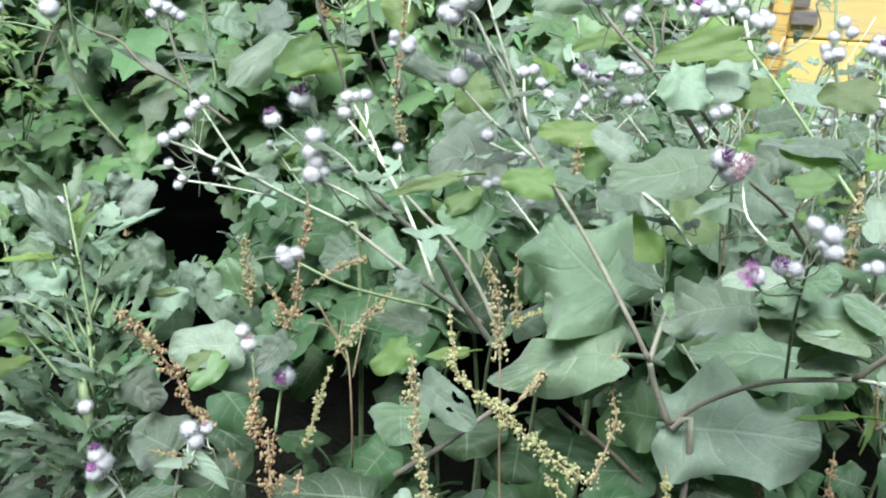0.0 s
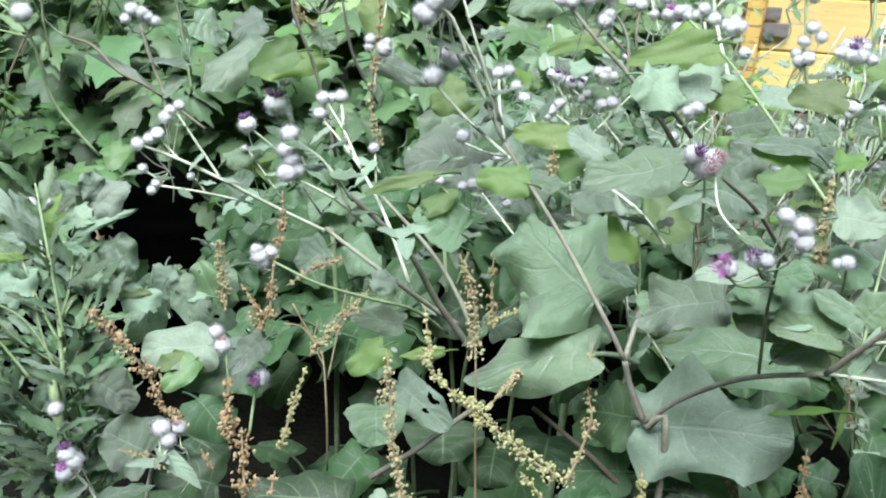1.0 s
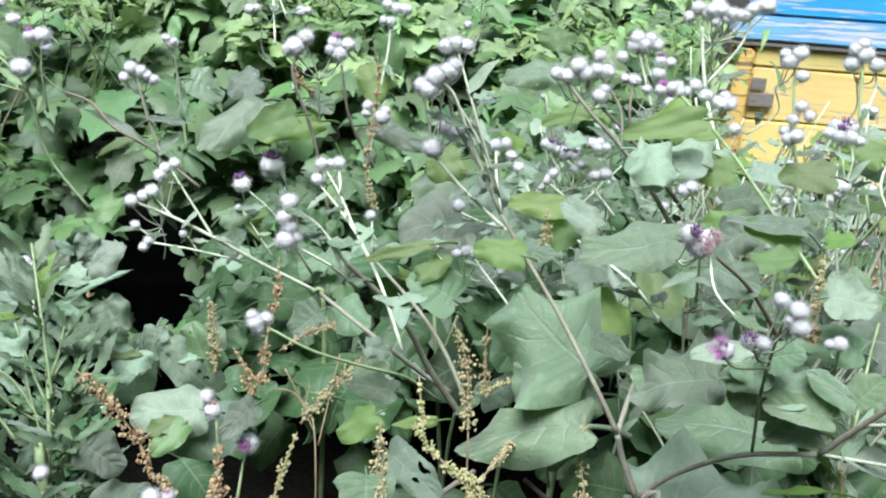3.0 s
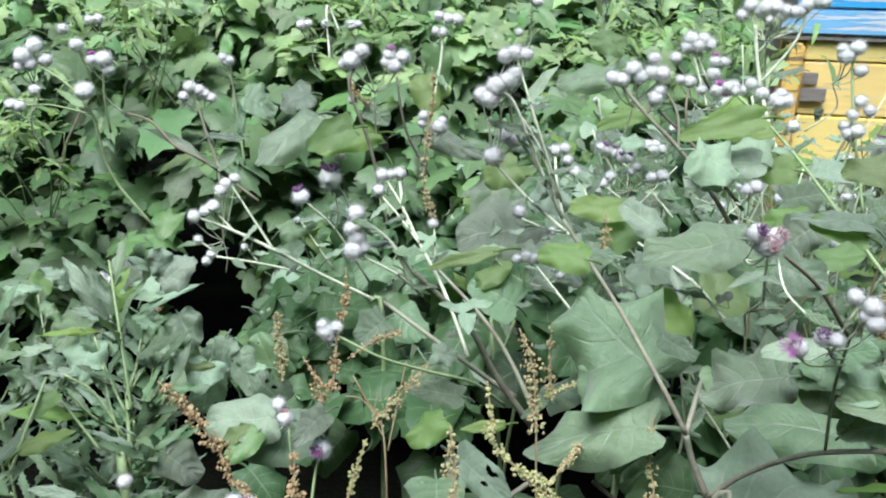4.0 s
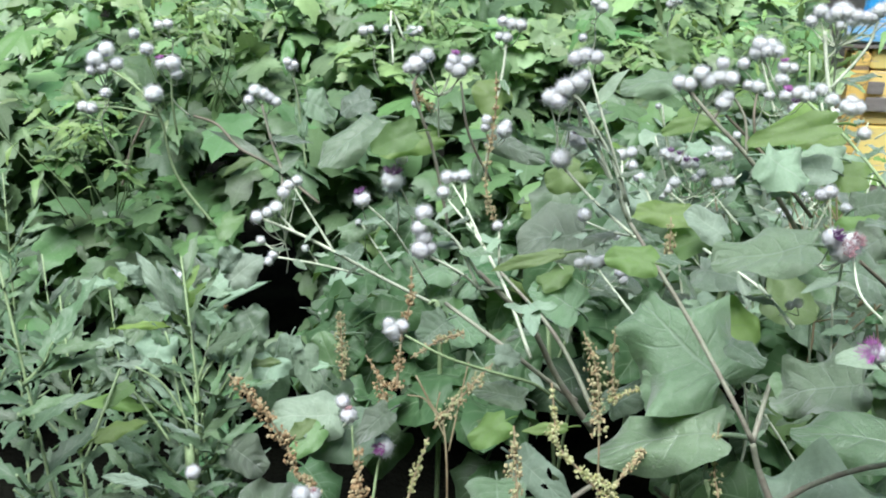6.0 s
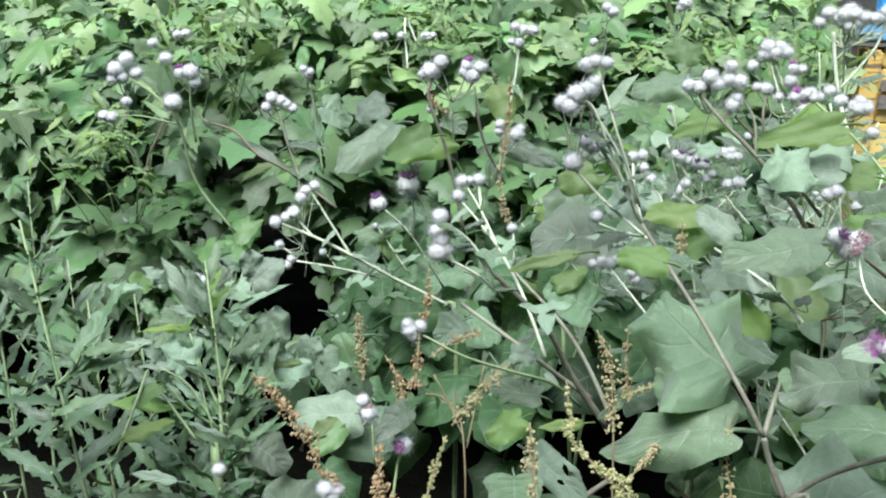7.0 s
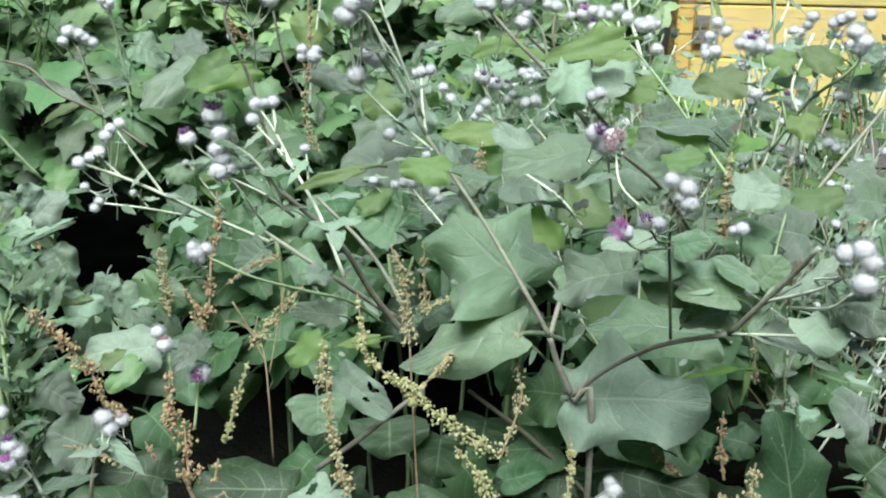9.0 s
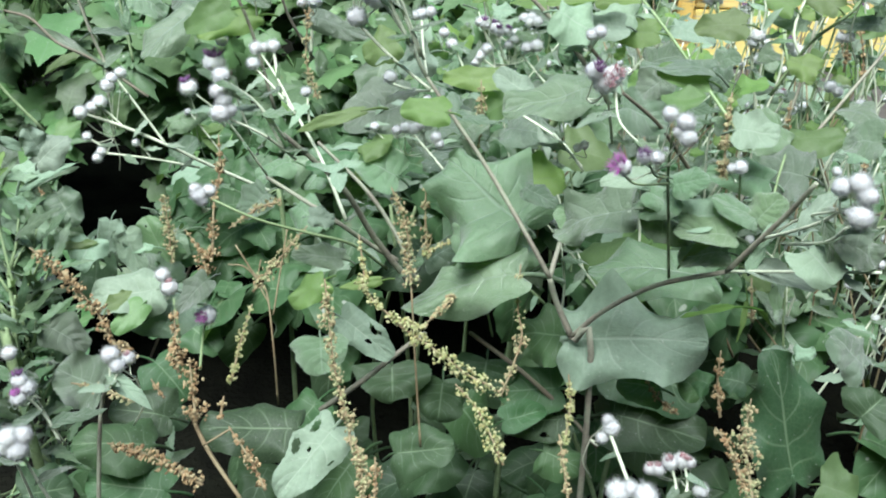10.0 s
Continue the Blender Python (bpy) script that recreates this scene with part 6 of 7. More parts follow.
leaf(weed, (-0.241, 0.701, 0.987), (-0.198, 0.717, 1.010), 0.012, shape="lance", material=PALE, wavy=0.22, stalk=0.15)
leaf(weed, (-0.293, 0.690, 1.013), (-0.307, 0.680, 1.034), 0.022, shape="egg", material=PALE, wavy=0.22, stalk=0.15)
leaf(weed, (-0.275, 0.678, 0.971), (-0.280, 0.653, 0.953), 0.029, shape="heart", material=PALE, wavy=0.22, stalk=0.15)
leaf(weed, (-0.274, 0.682, 0.977), (-0.308, 0.659, 0.990), 0.011, shape="lance", material=LIME, wavy=0.22, stalk=0.15)
leaf(weed, (-0.219, 0.687, 0.943), (-0.179, 0.692, 0.949), 0.012, shape="lance", material=LIME, wavy=0.22, stalk=0.15)
leaf(weed, (-0.217, 0.709, 0.982), (-0.201, 0.692, 0.961), 0.026, shape="heart", material=LANCE, wavy=0.22, stalk=0.15)
leaf(weed, (-0.243, 0.692, 0.970), (-0.216, 0.680, 0.950), 0.026, shape="heart", material=PALE, wavy=0.22, stalk=0.15)
leaf(weed, (-0.257, 0.681, 0.961), (-0.237, 0.661, 0.933), 0.024, shape="egg", material=LANCE, wavy=0.22, stalk=0.15)
leaf(weed, (-0.257, 0.665, 0.934), (-0.271, 0.659, 0.957), 0.021, shape="egg", material=PALE, wavy=0.22, stalk=0.15)
leaf(weed, (-0.251, 0.656, 0.915), (-0.269, 0.646, 0.933), 0.019, shape="egg", material=LANCE, wavy=0.22, stalk=0.15)
leaf(weed, (-0.261, 0.624, 0.877), (-0.250, 0.635, 0.903), 0.021, shape="egg", material=LANCE, wavy=0.22, stalk=0.15)
leaf(weed, (-0.291, 0.626, 0.902), (-0.265, 0.612, 0.881), 0.019, shape="lance", material=LANCE, wavy=0.22, stalk=0.15)
leaf(weed, (-0.192, 0.697, 0.945), (-0.199, 0.675, 0.931), 0.027, shape="heart", material=PALE, wavy=0.22, stalk=0.15)
leaf(weed, (-0.252, 0.695, 0.983), (-0.226, 0.692, 0.979), 0.017, shape="egg", material=PALE, wavy=0.22, stalk=0.15)
leaf(weed, (-0.265, 0.690, 0.985), (-0.288, 0.676, 1.003), 0.017, shape="lance", material=PALE, wavy=0.22, stalk=0.15)
leaf(weed, (-0.264, 0.696, 0.997), (-0.275, 0.693, 1.027), 0.017, shape="lance", material=LANCE, wavy=0.22, stalk=0.15)
leaf(weed, (-0.255, 0.675, 0.949), (-0.220, 0.669, 0.934), 0.024, shape="egg", material=LANCE, wavy=0.22, stalk=0.15)
leaf(weed, (-0.242, 0.654, 0.906), (-0.210, 0.661, 0.916), 0.016, shape="lance", material=PALE, wavy=0.22, stalk=0.15)
leaf(weed, (-0.310, 0.647, 0.950), (-0.327, 0.637, 0.971), 0.021, shape="egg", material=LANCE, wavy=0.22, stalk=0.15)
leaf(weed, (-0.319, 0.655, 0.972), (-0.297, 0.659, 0.980), 0.016, shape="egg", material=PALE, wavy=0.22, stalk=0.15)
leaf(weed, (-0.304, 0.655, 0.958), (-0.315, 0.632, 0.951), 0.017, shape="egg", material=LANCE, wavy=0.22, stalk=0.15)
leaf(weed, (-0.279, 0.664, 0.949), (-0.307, 0.645, 0.965), 0.013, shape="lance", material=PALE, wavy=0.22, stalk=0.15)
leaf(weed, (-0.282, 0.658, 0.942), (-0.249, 0.649, 0.922), 0.014, shape="lance", material=PALE, wavy=0.22, stalk=0.15)
leaf(weed, (-0.328, 0.662, 0.996), (-0.332, 0.661, 1.024), 0.019, shape="egg", material=LANCE, wavy=0.22, stalk=0.15)
leaf(weed, (-0.336, 0.668, 1.016), (-0.306, 0.675, 1.021), 0.016, shape="lance", material=PALE, wavy=0.22, stalk=0.15)
leaf(weed, (-0.310, 0.677, 1.004), (-0.293, 0.669, 0.994), 0.016, shape="egg", material=LANCE, wavy=0.22, stalk=0.15)
leaf(weed, (-0.294, 0.662, 0.959), (-0.305, 0.653, 0.978), 0.016, shape="egg", material=PALE, wavy=0.22, stalk=0.15)
leaf(weed, (-0.251, 0.687, 0.967), (-0.263, 0.677, 0.982), 0.014, shape="egg", material=PALE, wavy=0.22, stalk=0.15)
leaf(weed, (-0.241, 0.716, 1.018), (-0.253, 0.706, 1.034), 0.014, shape="egg", material=PALE, wavy=0.22, stalk=0.15)
leaf(weed, (-0.249, 0.704, 0.999), (-0.226, 0.703, 1.001), 0.016, shape="egg", material=PALE, wavy=0.22, stalk=0.15)
leaf(weed, (-0.283, 0.567, 0.947), (-0.253, 0.590, 0.953), 0.021, shape="egg", material=LIME)
leaf(weed, (-0.270, 0.604, 0.970), (-0.282, 0.581, 0.965), 0.025, shape="egg", material=LIME)
leaf(weed, (-0.232, 0.535, 0.937), (-0.260, 0.528, 0.948), 0.013, shape="lance", material=PALE)
leaf(weed, (-0.193, 0.752, 0.937), (-0.199, 0.736, 0.911), 0.020, holes=5, material=PALE)
leaf(weed, (-0.159, 0.748, 0.912), (-0.189, 0.742, 0.915), 0.016, shape="lance", material=PALE)
leaf(weed, (-0.182, 0.750, 0.927), (-0.169, 0.733, 0.892), 0.022, holes=4, material=PALE)
leaf(weed, (-0.149, 0.589, 0.944), (-0.134, 0.600, 0.954), 0.018, shape="egg", material=LIME)
leaf(weed, (-0.133, 0.662, 0.917), (-0.185, 0.649, 0.922), 0.038, material=PALE, wavy=0.2)
leaf(weed, (-0.204, 0.613, 0.916), (-0.177, 0.610, 0.897), 0.026)
weed_rng = random.Random(61)
PALE_LANCES = pool(4, lambda: blade(bmesh.new(), weed_rng.uniform(0.26, 0.4), "lance", weed_rng, 0.14, weed_rng.uniform(-0.1, 0.3), 0.35, 0.14, 14, 2, 0.12, 0, 0.25), PALE)
for i in range(15):
    foot = Vector((-0.236, 0.612, 0.80)).lerp(Vector((-0.246, 0.652, 0.925)), i / 14)
    a = i * 2.4
    d = Vector((math.cos(a), math.sin(a) * 0.6, 0.9)).normalized()
    far = weed_rng.uniform(0.04, 0.075)
    stem(weed, 1.2, 0.7, foot, foot + d * far * 0.5, foot + d * far + Vector((0, 0, 0.012)), name="shoot", material=GREEN_STEM)
    for j in range(6):
        p = foot + d * far * (0.3 + 0.14 * j)
        e = d * (0.4 + 0.15 * j) + Vector((math.cos(a + j * 2.2), math.sin(a + j * 2.2) * 0.7 - 0.1, 0.35)) * 0.7
        settle(hang("leaf", weed_rng.choice(LANCE_LEAVES + PALE_LANCES), weed), aim(p, e, (weed_rng.gauss(0, 0.3), -0.45, 0.9), weed_rng.uniform(0.024, 0.046)))

# ---- short stalks that join the heads of each cluster ----
def cluster_stalks():
    rng = random.Random(61)
    left = list(HEADS)
    while left:
        group, look_at = [left.pop(0)], 0
        while look_at < len(group):
            near = [h for h in left if h[0] is group[0][0] and (h[1] - group[look_at][1]).length < 0.036]
            for h in near:
                left.remove(h)
            group += near
            look_at += 1
        if len(group) < 2:
            continue
        middle = sum((h[1] for h in group), Vector()) / len(group)
        node = middle + Vector((rng.gauss(0, 0.006), 0.012, -2.6 * group[0][2] - 0.3 * max((h[1] - middle).length for h in group)))
        for plant, p, r in group:
            low = p - Vector((0, 0, r * 0.8))
            bend = low.lerp(node, 0.5) + Vector((rng.gauss(0, 0.002), 0.0, -0.004))
            stem(plant, 90 * r, 75 * r, node, bend, low, name="head_stalk", material=PEDICEL)
        if plant is not centre:
            stem(group[0][0], 130 * r, 110 * r, node - Vector((rng.gauss(0, 0.01), -0.015, 0.05)), node - Vector((rng.gauss(0, 0.003), -0.006, 0.025)), node, name="head_stalk", material=PEDICEL)


cluster_stalks()

# ---- house wall ----
def box(bm, lo, hi, bevel=0.0):
    vs = [bm.verts.new((x, y, z)) for x in (lo[0], hi[0]) for y in (lo[1], hi[1]) for z in (lo[2], hi[2])]
    for q in ((0, 1, 3, 2), (4, 6, 7, 5), (0, 4, 5, 1), (2, 3, 7, 6), (0, 2, 6, 4), (1, 5, 7, 3)):
        bm.faces.new([vs[i] for i in q])
    if bevel:
        bmesh.ops.bevel(bm, geom=bm.edges[:], offset=bevel, segments=2, affect="EDGES")
    return bm


house = thing("house", (0.83, 2.35, 0.0), "old wooden house wall in flaking yellow paint with blue sill", "house")
house.rotation_euler = (0, 0, radians(-9))


def board(name, material, lo, hi, bevel=0.004, label=""):
    return part(name, box(bmesh.new(), lo, hi, bevel), material, house, label)


board("wall", GREY, (0.02, 0.06, 0.0), (3.4, 2.8, 3.0), 0.0)
board("corner_post", ORANGE, (-0.02, -0.02, 0.0), (0.022, 0.1, 0.965), 0.006, "ochre corner post")
board_rng = random.Random(3)
z = 0.06
while z < 0.94:
    h = board_rng.uniform(0.135, 0.16)
    grey = z < 0.52
    board("board", GREY if grey else YELLOW, (0.028, board_rng.uniform(0.0, 0.008), z), (3.4, 0.058, min(z + h - board_rng.uniform(0.001, 0.004), 0.97)))
    z += h
# paint and a plank end are gone beside the post: two bare grey splinters over a dark gap
board("splinter", GREY, (0.028, -0.008, 0.862), (0.066, -0.002, 0.893), 0.002, "bare grey plank end")
board("splinter", GREY, (0.028, -0.010, 0.819), (0.091, -0.002, 0.854), 0.002, "bare grey plank end")
board("sill", GREY, (-0.05, -0.006, 0.972), (3.4, 0.058, 0.985), 0.003, "dark edge under the sill")
board("sill", WORN_BLUE, (-0.04, -0.010, 0.987), (3.4, 0.058, 1.05), 0.005, "blue painted sill")
board("board", BLUE, (0.0, -0.01, 1.053), (3.4, 0.058, 1.21), 0.004, "blue painted board")
board("board", BLUE, (0.0, -0.01, 1.215), (3.4, 0.058, 1.42), 0.004, "blue painted board")

# ---- walls added out of view behind and beside the path to block low light ----
def light_blocker(name, lo, hi):
    return tagged(part(name, box(bmesh.new(), lo, hi), GREY), "added wooden wall, out of view, blocking low sky light", "wall", kind="structure")


light_blocker("wall_south", (-3.2, -1.0, 0.0), (3.4, -0.9, 2.8))
light_blocker("wall_west", (-3.3, -1.0, 0.0), (-3.2, 5.4, 2.6))
light_blocker("wall_east", (3.4, -1.0, 0.0), (3.5, 2.1, 2.6))

# ---- ground ----
bm = bmesh.new()
bmesh.ops.create_grid(bm, x_segments=60, y_segments=60, size=60)
for v in bm.verts:
    v.co.z = 0.02 * noise.noise(v.co * 0.8) - 0.01 if v.co.length > 4 else 0.0
tagged(part("ground", bm, SOIL), "bare soil under the plants, near black in place of shade", "ground", kind="structure")

# ---- gaps in the foliage ----
GAPS = []


def gap(near, far, r0, r1):
    """A hollow between the leaves, from its mouth inwards: nothing grows there."""
    a, b = Vector(near), Vector(far)
    GAPS.extend((a.lerp(b, i / 6), r0 + (r1 - r0) * i / 6) for i in range(7))


def open_gap(p):
    return any((p - c).length < r for c, r in GAPS)


def hollow(p):
    return noise.noise(p * 5.5) < -0.20 or open_gap(p)


gap((0.16, 0.62, 0.981), (0.251, 0.95, 0.79), 0.022, 0.05)
gap((0.116, 0.6, 0.764), (0.148, 0.9, 0.493), 0.035, 0.06)
gap((0.308, 0.6, 0.884), (0.467, 0.95, 0.643), 0.02, 0.05)
gap((0.149, 0.63, 0.961), (0.216, 0.9, 0.797), 0.02, 0.05)
gap((-0.178, 0.712, 0.988), (-0.631, 1.975, 0.440), 0.06, 0.17)
gap((0.402, 0.572, 0.905), (0.922, 1.342, 0.355), 0.03, 0.08)
gap((0.362, 0.596, 0.905), (0.822, 1.404, 0.354), 0.03, 0.07)
gap((-0.042, 0.689, 0.877), (-0.168, 1.577, 0.312), 0.02, 0.05)
gap((0.057, 0.686, 0.827), (0.071, 1.529, 0.219), 0.02, 0.05)
gap((0.335, 0.595, 0.873), (0.769, 1.383, 0.276), 0.03, 0.07)
gap((0.381, 0.579, 0.889), (0.883, 1.344, 0.315), 0.02, 0.06)
gap((-0.215, 1.130, 0.956), (-0.463, 2.108, 0.667), 0.03, 0.06)
gap((-0.212, 1.109, 0.888), (-0.456, 2.068, 0.538), 0.03, 0.06)
gap((-0.390, 1.236, 0.950), (-0.767, 2.232, 0.677), 0.04, 0.07)
gap((0.024, 0.722, 0.827), (-0.016, 1.551, 0.270), 0.02, 0.05)
gap((-0.051, 0.720, 0.836), (-0.184, 1.548, 0.291), 0.02, 0.05)
gap((0.341, 0.632, 0.882), (0.739, 1.435, 0.336), 0.03, 0.08)
gap((0.184, 0.704, 0.913), (0.329, 1.437, 0.507), 0.02, 0.04)
gap((0.260, 0.688, 0.920), (0.490, 1.403, 0.521), 0.01, 0.03)
gap((0.128, 0.624, 0.773), (0.224, 1.413, 0.102), 0.03, 0.08)
gap((-0.057, 0.616, 0.771), (-0.214, 1.392, 0.097), 0.03, 0.08)
gap((-0.129, 0.624, 0.803), (-0.383, 1.411, 0.173), 0.03, 0.07)
gap((0.393, 0.556, 0.808), (0.853, 1.250, 0.185), 0.04, 0.11)
gap((0.084, 0.609, 0.751), (0.120, 1.377, 0.051), 0.02, 0.06)
gap((0.220, 0.641, 0.816), (0.442, 1.452, 0.205), 0.02, 0.05)
gap((0.331, 0.628, 0.856), (0.706, 1.422, 0.298), 0.02, 0.06)
gap((-0.292, 0.491, 0.971), (-0.876, 1.306, 0.349), 0.03, 0.08)
gap((-0.262, 0.502, 0.960), (-0.790, 1.340, 0.318), 0.03, 0.08)
gap((-0.283, 0.711, 0.936), (-0.655, 1.522, 0.485), 0.03, 0.06)
gap((-0.292, 0.632, 0.917), (-0.721, 1.429, 0.386), 0.02, 0.05)
gap((-0.476, 1.194, 0.888), (-0.816, 1.978, 0.605), 0.03, 0.06)
gap((-0.320, 0.614, 0.934), (-0.748, 1.319, 0.463), 0.03, 0.07)
gap((-0.292, 0.571, 0.927), (-0.706, 1.258, 0.418), 0.03, 0.07)
gap((-0.273, 0.619, 0.904), (-0.639, 1.331, 0.393), 0.03, 0.07)
gap((-0.299, 0.726, 0.931), (-0.661, 1.493, 0.504), 0.02, 0.05)
gap((-0.187, 0.683, 0.890), (-0.429, 1.448, 0.381), 0.03, 0.07)
gap((0.106, 0.550, 0.837), (0.176, 1.272, 0.224), 0.03, 0.07)
gap((0.338, 0.464, 0.899), (0.768, 1.101, 0.341), 0.03, 0.07)
gap((0.028, 0.670, 0.894), (-0.010, 1.478, 0.395), 0.03, 0.06)
gap((0.302, 0.607, 0.954), (0.646, 1.373, 0.511), 0.02, 0.04)
gap((0.052, 0.563, 0.850), (0.045, 1.303, 0.255), 0.03, 0.07)
gap((0.188, 0.687, 0.937), (0.389, 1.442, 0.492), 0.025, 0.06)
gap((0.297, 0.540, 0.939), (0.683, 1.181, 0.438), 0.025, 0.06)
gap((-0.048, 0.706, 0.868), (-0.145, 1.444, 0.362), 0.025, 0.06)

# ---- vine thicket ----
vine_rng = random.Random(11)


def mound(x, s):
    """A place on the thicket's outer slope: s from the foot (0) to the far top (1), and its outward direction."""
    rise = ((1.80, 0.05), (1.56, 0.50), (1.68, 0.88), (2.2, 1.12), (3.0, 1.26), (4.2, 1.40))
    k = s * (len(rise) - 1)
    i = min(int(k), len(rise) - 2)
    (y0, z0), (y1, z1) = rise[i], rise[i + 1]
    f = k - i
    y, z = y0 + (y1 - y0) * f, z0 + (z1 - z0) * f
    lump = noise.noise(Vector((x * 1.7, y * 1.7, 4.0)))
    out = Vector((0, -(z1 - z0), y1 - y0)).normalized()
    right = max(0.0, x - 0.45)
    return Vector((x, y + 0.18 * lump + right * 0.9, z + 0.08 * lump - 0.03 * max(0.0, x))), out


def vine_leaf_pose(rng, x, s, depth, low, high):
    p, out = mound(x, s)
    p.x += 0.35 * noise.noise(Vector((p.y * 1.3, p.z, 9.0))) * min(1.0, abs(x + 0.4) / 1.5)
    p = p - out * depth + Vector((rng.gauss(0, 0.03), rng.gauss(0, 0.05), rng.gauss(0, 0.03)))
    along = Vector((rng.gauss(0, 0.6), -0.65 + rng.gauss(0, 0.3), -0.28 + rng.gauss(0, 0.3)))
    face = out + Vector((rng.gauss(0, 0.4), rng.gauss(-0.1, 0.35), rng.gauss(1.7, 0.4)))
    return aim(p, along, face, rng.uniform(low, high))


def free_pose(pose_of, bare=hollow):
    """A pose outside the hollows."""
    for _ in range(20):
        m = pose_of()
        if not bare(m @ Vector((0, 0.4, 0))):
            break
    return m


thicket = thing("vine_thicket", (-0.4, 1.9, 0.0), "dense green climbing vine with lobed leaves", "vine")
for i in range(290):
    s = vine_rng.uniform(0.2, 0.58)
    ob = hang("leaf", vine_rng.choice(PALM_LEAVES + EGG_LEAVES + VINE_HEARTS[:2]), thicket)
    settle(ob, free_pose(lambda: vine_leaf_pose(vine_rng, vine_rng.uniform(-1.5, 0.65), s, vine_rng.uniform(-0.05, 0.08), 0.05, 0.11)))


def stuff_leaves(name, parent, count, pose_of, meshes, material, bare=hollow):
    """Many leaves joined into one mesh."""
    shapes = []
    for me in meshes:
        co = np.array([v.co[:] for v in me.vertices])
        polys = [tuple(p.vertices) for p in me.polygons]
        uvs = np.array([d.uv[:] for d in me.uv_layers[0].data])
        shapes.append((co, polys, uvs))
    verts, faces, uvs, total = [], [], [], 0
    for i in range(count):
        co, polys, uv = shapes[i % len(shapes)]
        m = np.array(free_pose(pose_of, bare))
        verts.append(co @ m[:3, :3].T + m[:3, 3] - np.array(parent.location))
        faces += [tuple(k + total for k in p) for p in polys]
        uvs.append(uv)
        total += len(co)
    me = bpy.data.meshes.new(name)
    me.from_pydata(np.concatenate(verts), [], faces)
    layer = me.uv_layers.new()
    layer.data.foreach_set("uv", np.concatenate(uvs).ravel())
    me.polygons.foreach_set("use_smooth", np.ones(len(faces), bool))
    me.materials.append(material)
    return tagged(hang(name, me, parent), kind="stuff")


thin_rng = random.Random(31)
FAR_PALMS = pool(4, lambda: palm(bmesh.new(), thin_rng, thin_rng.choice([3, 5, 5]), thin_rng.uniform(0.34, 0.52), 20, thin_rng.uniform(0.05, 0.4)), VINE_STUFF)
stuff_leaves("foliage", thicket, 2500, lambda: vine_leaf_pose(thin_rng, thin_rng.uniform(-2.6, 0.7), 0.16 + 0.42 * thin_rng.random() ** 0.75, abs(thin_rng.gauss(0, 0.10)), 0.04, 0.09), FAR_PALMS * 2 + EGG_LEAVES[:3], VINE_STUFF)
stuff_leaves("foliage", thicket, 6000, lambda: vine_leaf_pose(thin_rng, thin_rng.uniform(-2.6, 0.7), thin_rng.uniform(0.47, 1.0), abs(thin_rng.gauss(0, 0.07)), 0.04, 0.085), FAR_PALMS * 2 + EGG_LEAVES[:3], VINE_TOP_LIT)
stuff_leaves("foliage", thicket, 1300, lambda: vine_leaf_pose(thin_rng, thin_rng.uniform(-2.4, 0.7), thin_rng.uniform(0.15, 0.6), thin_rng.uniform(0.12, 0.36), 0.06, 0.10), FAR_PALMS + EGG_LEAVES[:2], VINE_STUFF, open_gap)
# Inner leaf layer added under the top to keep sky light off the soil.
stuff_leaves("foliage", thicket, 1600, lambda: vine_leaf_pose(thin_rng, thin_rng.uniform(-2.4, 0.7), thin_rng.uniform(0.45, 1.0), thin_rng.uniform(0.14, 0.4), 0.08, 0.13), FAR_PALMS + EGG_LEAVES[:2], VINE_STUFF, open_gap)
# yellow-green young shoots that stand out of the thicket
shoot_rng = random.Random(53)
YOUNG = leaf_material("vine_shoot_leaf", (0.20, 0.32, 0.125), (0.33, 0.44, 0.2), (0.35, 0.5, 0.14), island=True, spread=0.25, veined=0.2, relief=0.15, thin=0.3, spec=0.35)
NARROW = pool(4, lambda: blade(bmesh.new(), shoot_rng.uniform(0.28, 0.4), "lance", shoot_rng, 0.1, shoot_rng.uniform(0.0, 0.5), 0.35, 0.14, 12, 2, 0.1), YOUNG)
for x, y, z, wide in ((0.33, 1.93, 1.03, 0.15), (0.53, 1.90, 1.06, 0.13), (-0.63, 1.75, 1.10, 0.10), (-0.78, 1.53, 0.92, 0.08), (-0.22, 1.95, 1.08, 0.11)):
    def shoot_pose():
        d = Vector((shoot_rng.gauss(0, 1), shoot_rng.gauss(-0.2, 0.8), shoot_rng.gauss(-0.1, 0.4)))
        p = Vector((x + shoot_rng.gauss(0, wide * 0.6), y + shoot_rng.gauss(0, 0.08), z + shoot_rng.gauss(0, 0.04)))
        return aim(p, d, (shoot_rng.gauss(0, 0.3), -0.2, 1), shoot_rng.uniform(0.035, 0.07))
    stuff_leaves("foliage", thicket, 90, shoot_pose, NARROW, YOUNG, open_gap)
    for i in range(7):
        a = Vector((x + shoot_rng.gauss(0, wide * 0.5), y + 0.05, z - 0.20))
        b = a + Vector((shoot_rng.gauss(0, 0.07), -0.05, shoot_rng.uniform(0.14, 0.22)))
        stem(thicket, 1.6, 0.9, a, a.lerp(b, 0.5) + Vector((0.01, 0, 0)), b, name="vine", material=GREEN_STEM)
stuff_leaves("foliage", thicket, 300, lambda: vine_leaf_pose(shoot_rng, shoot_rng.uniform(0.3, 0.66), shoot_rng.uniform(0.4, 0.7), abs(shoot_rng.gauss(0, 0.07)), 0.045, 0.09), FAR_PALMS, VINE_STUFF)
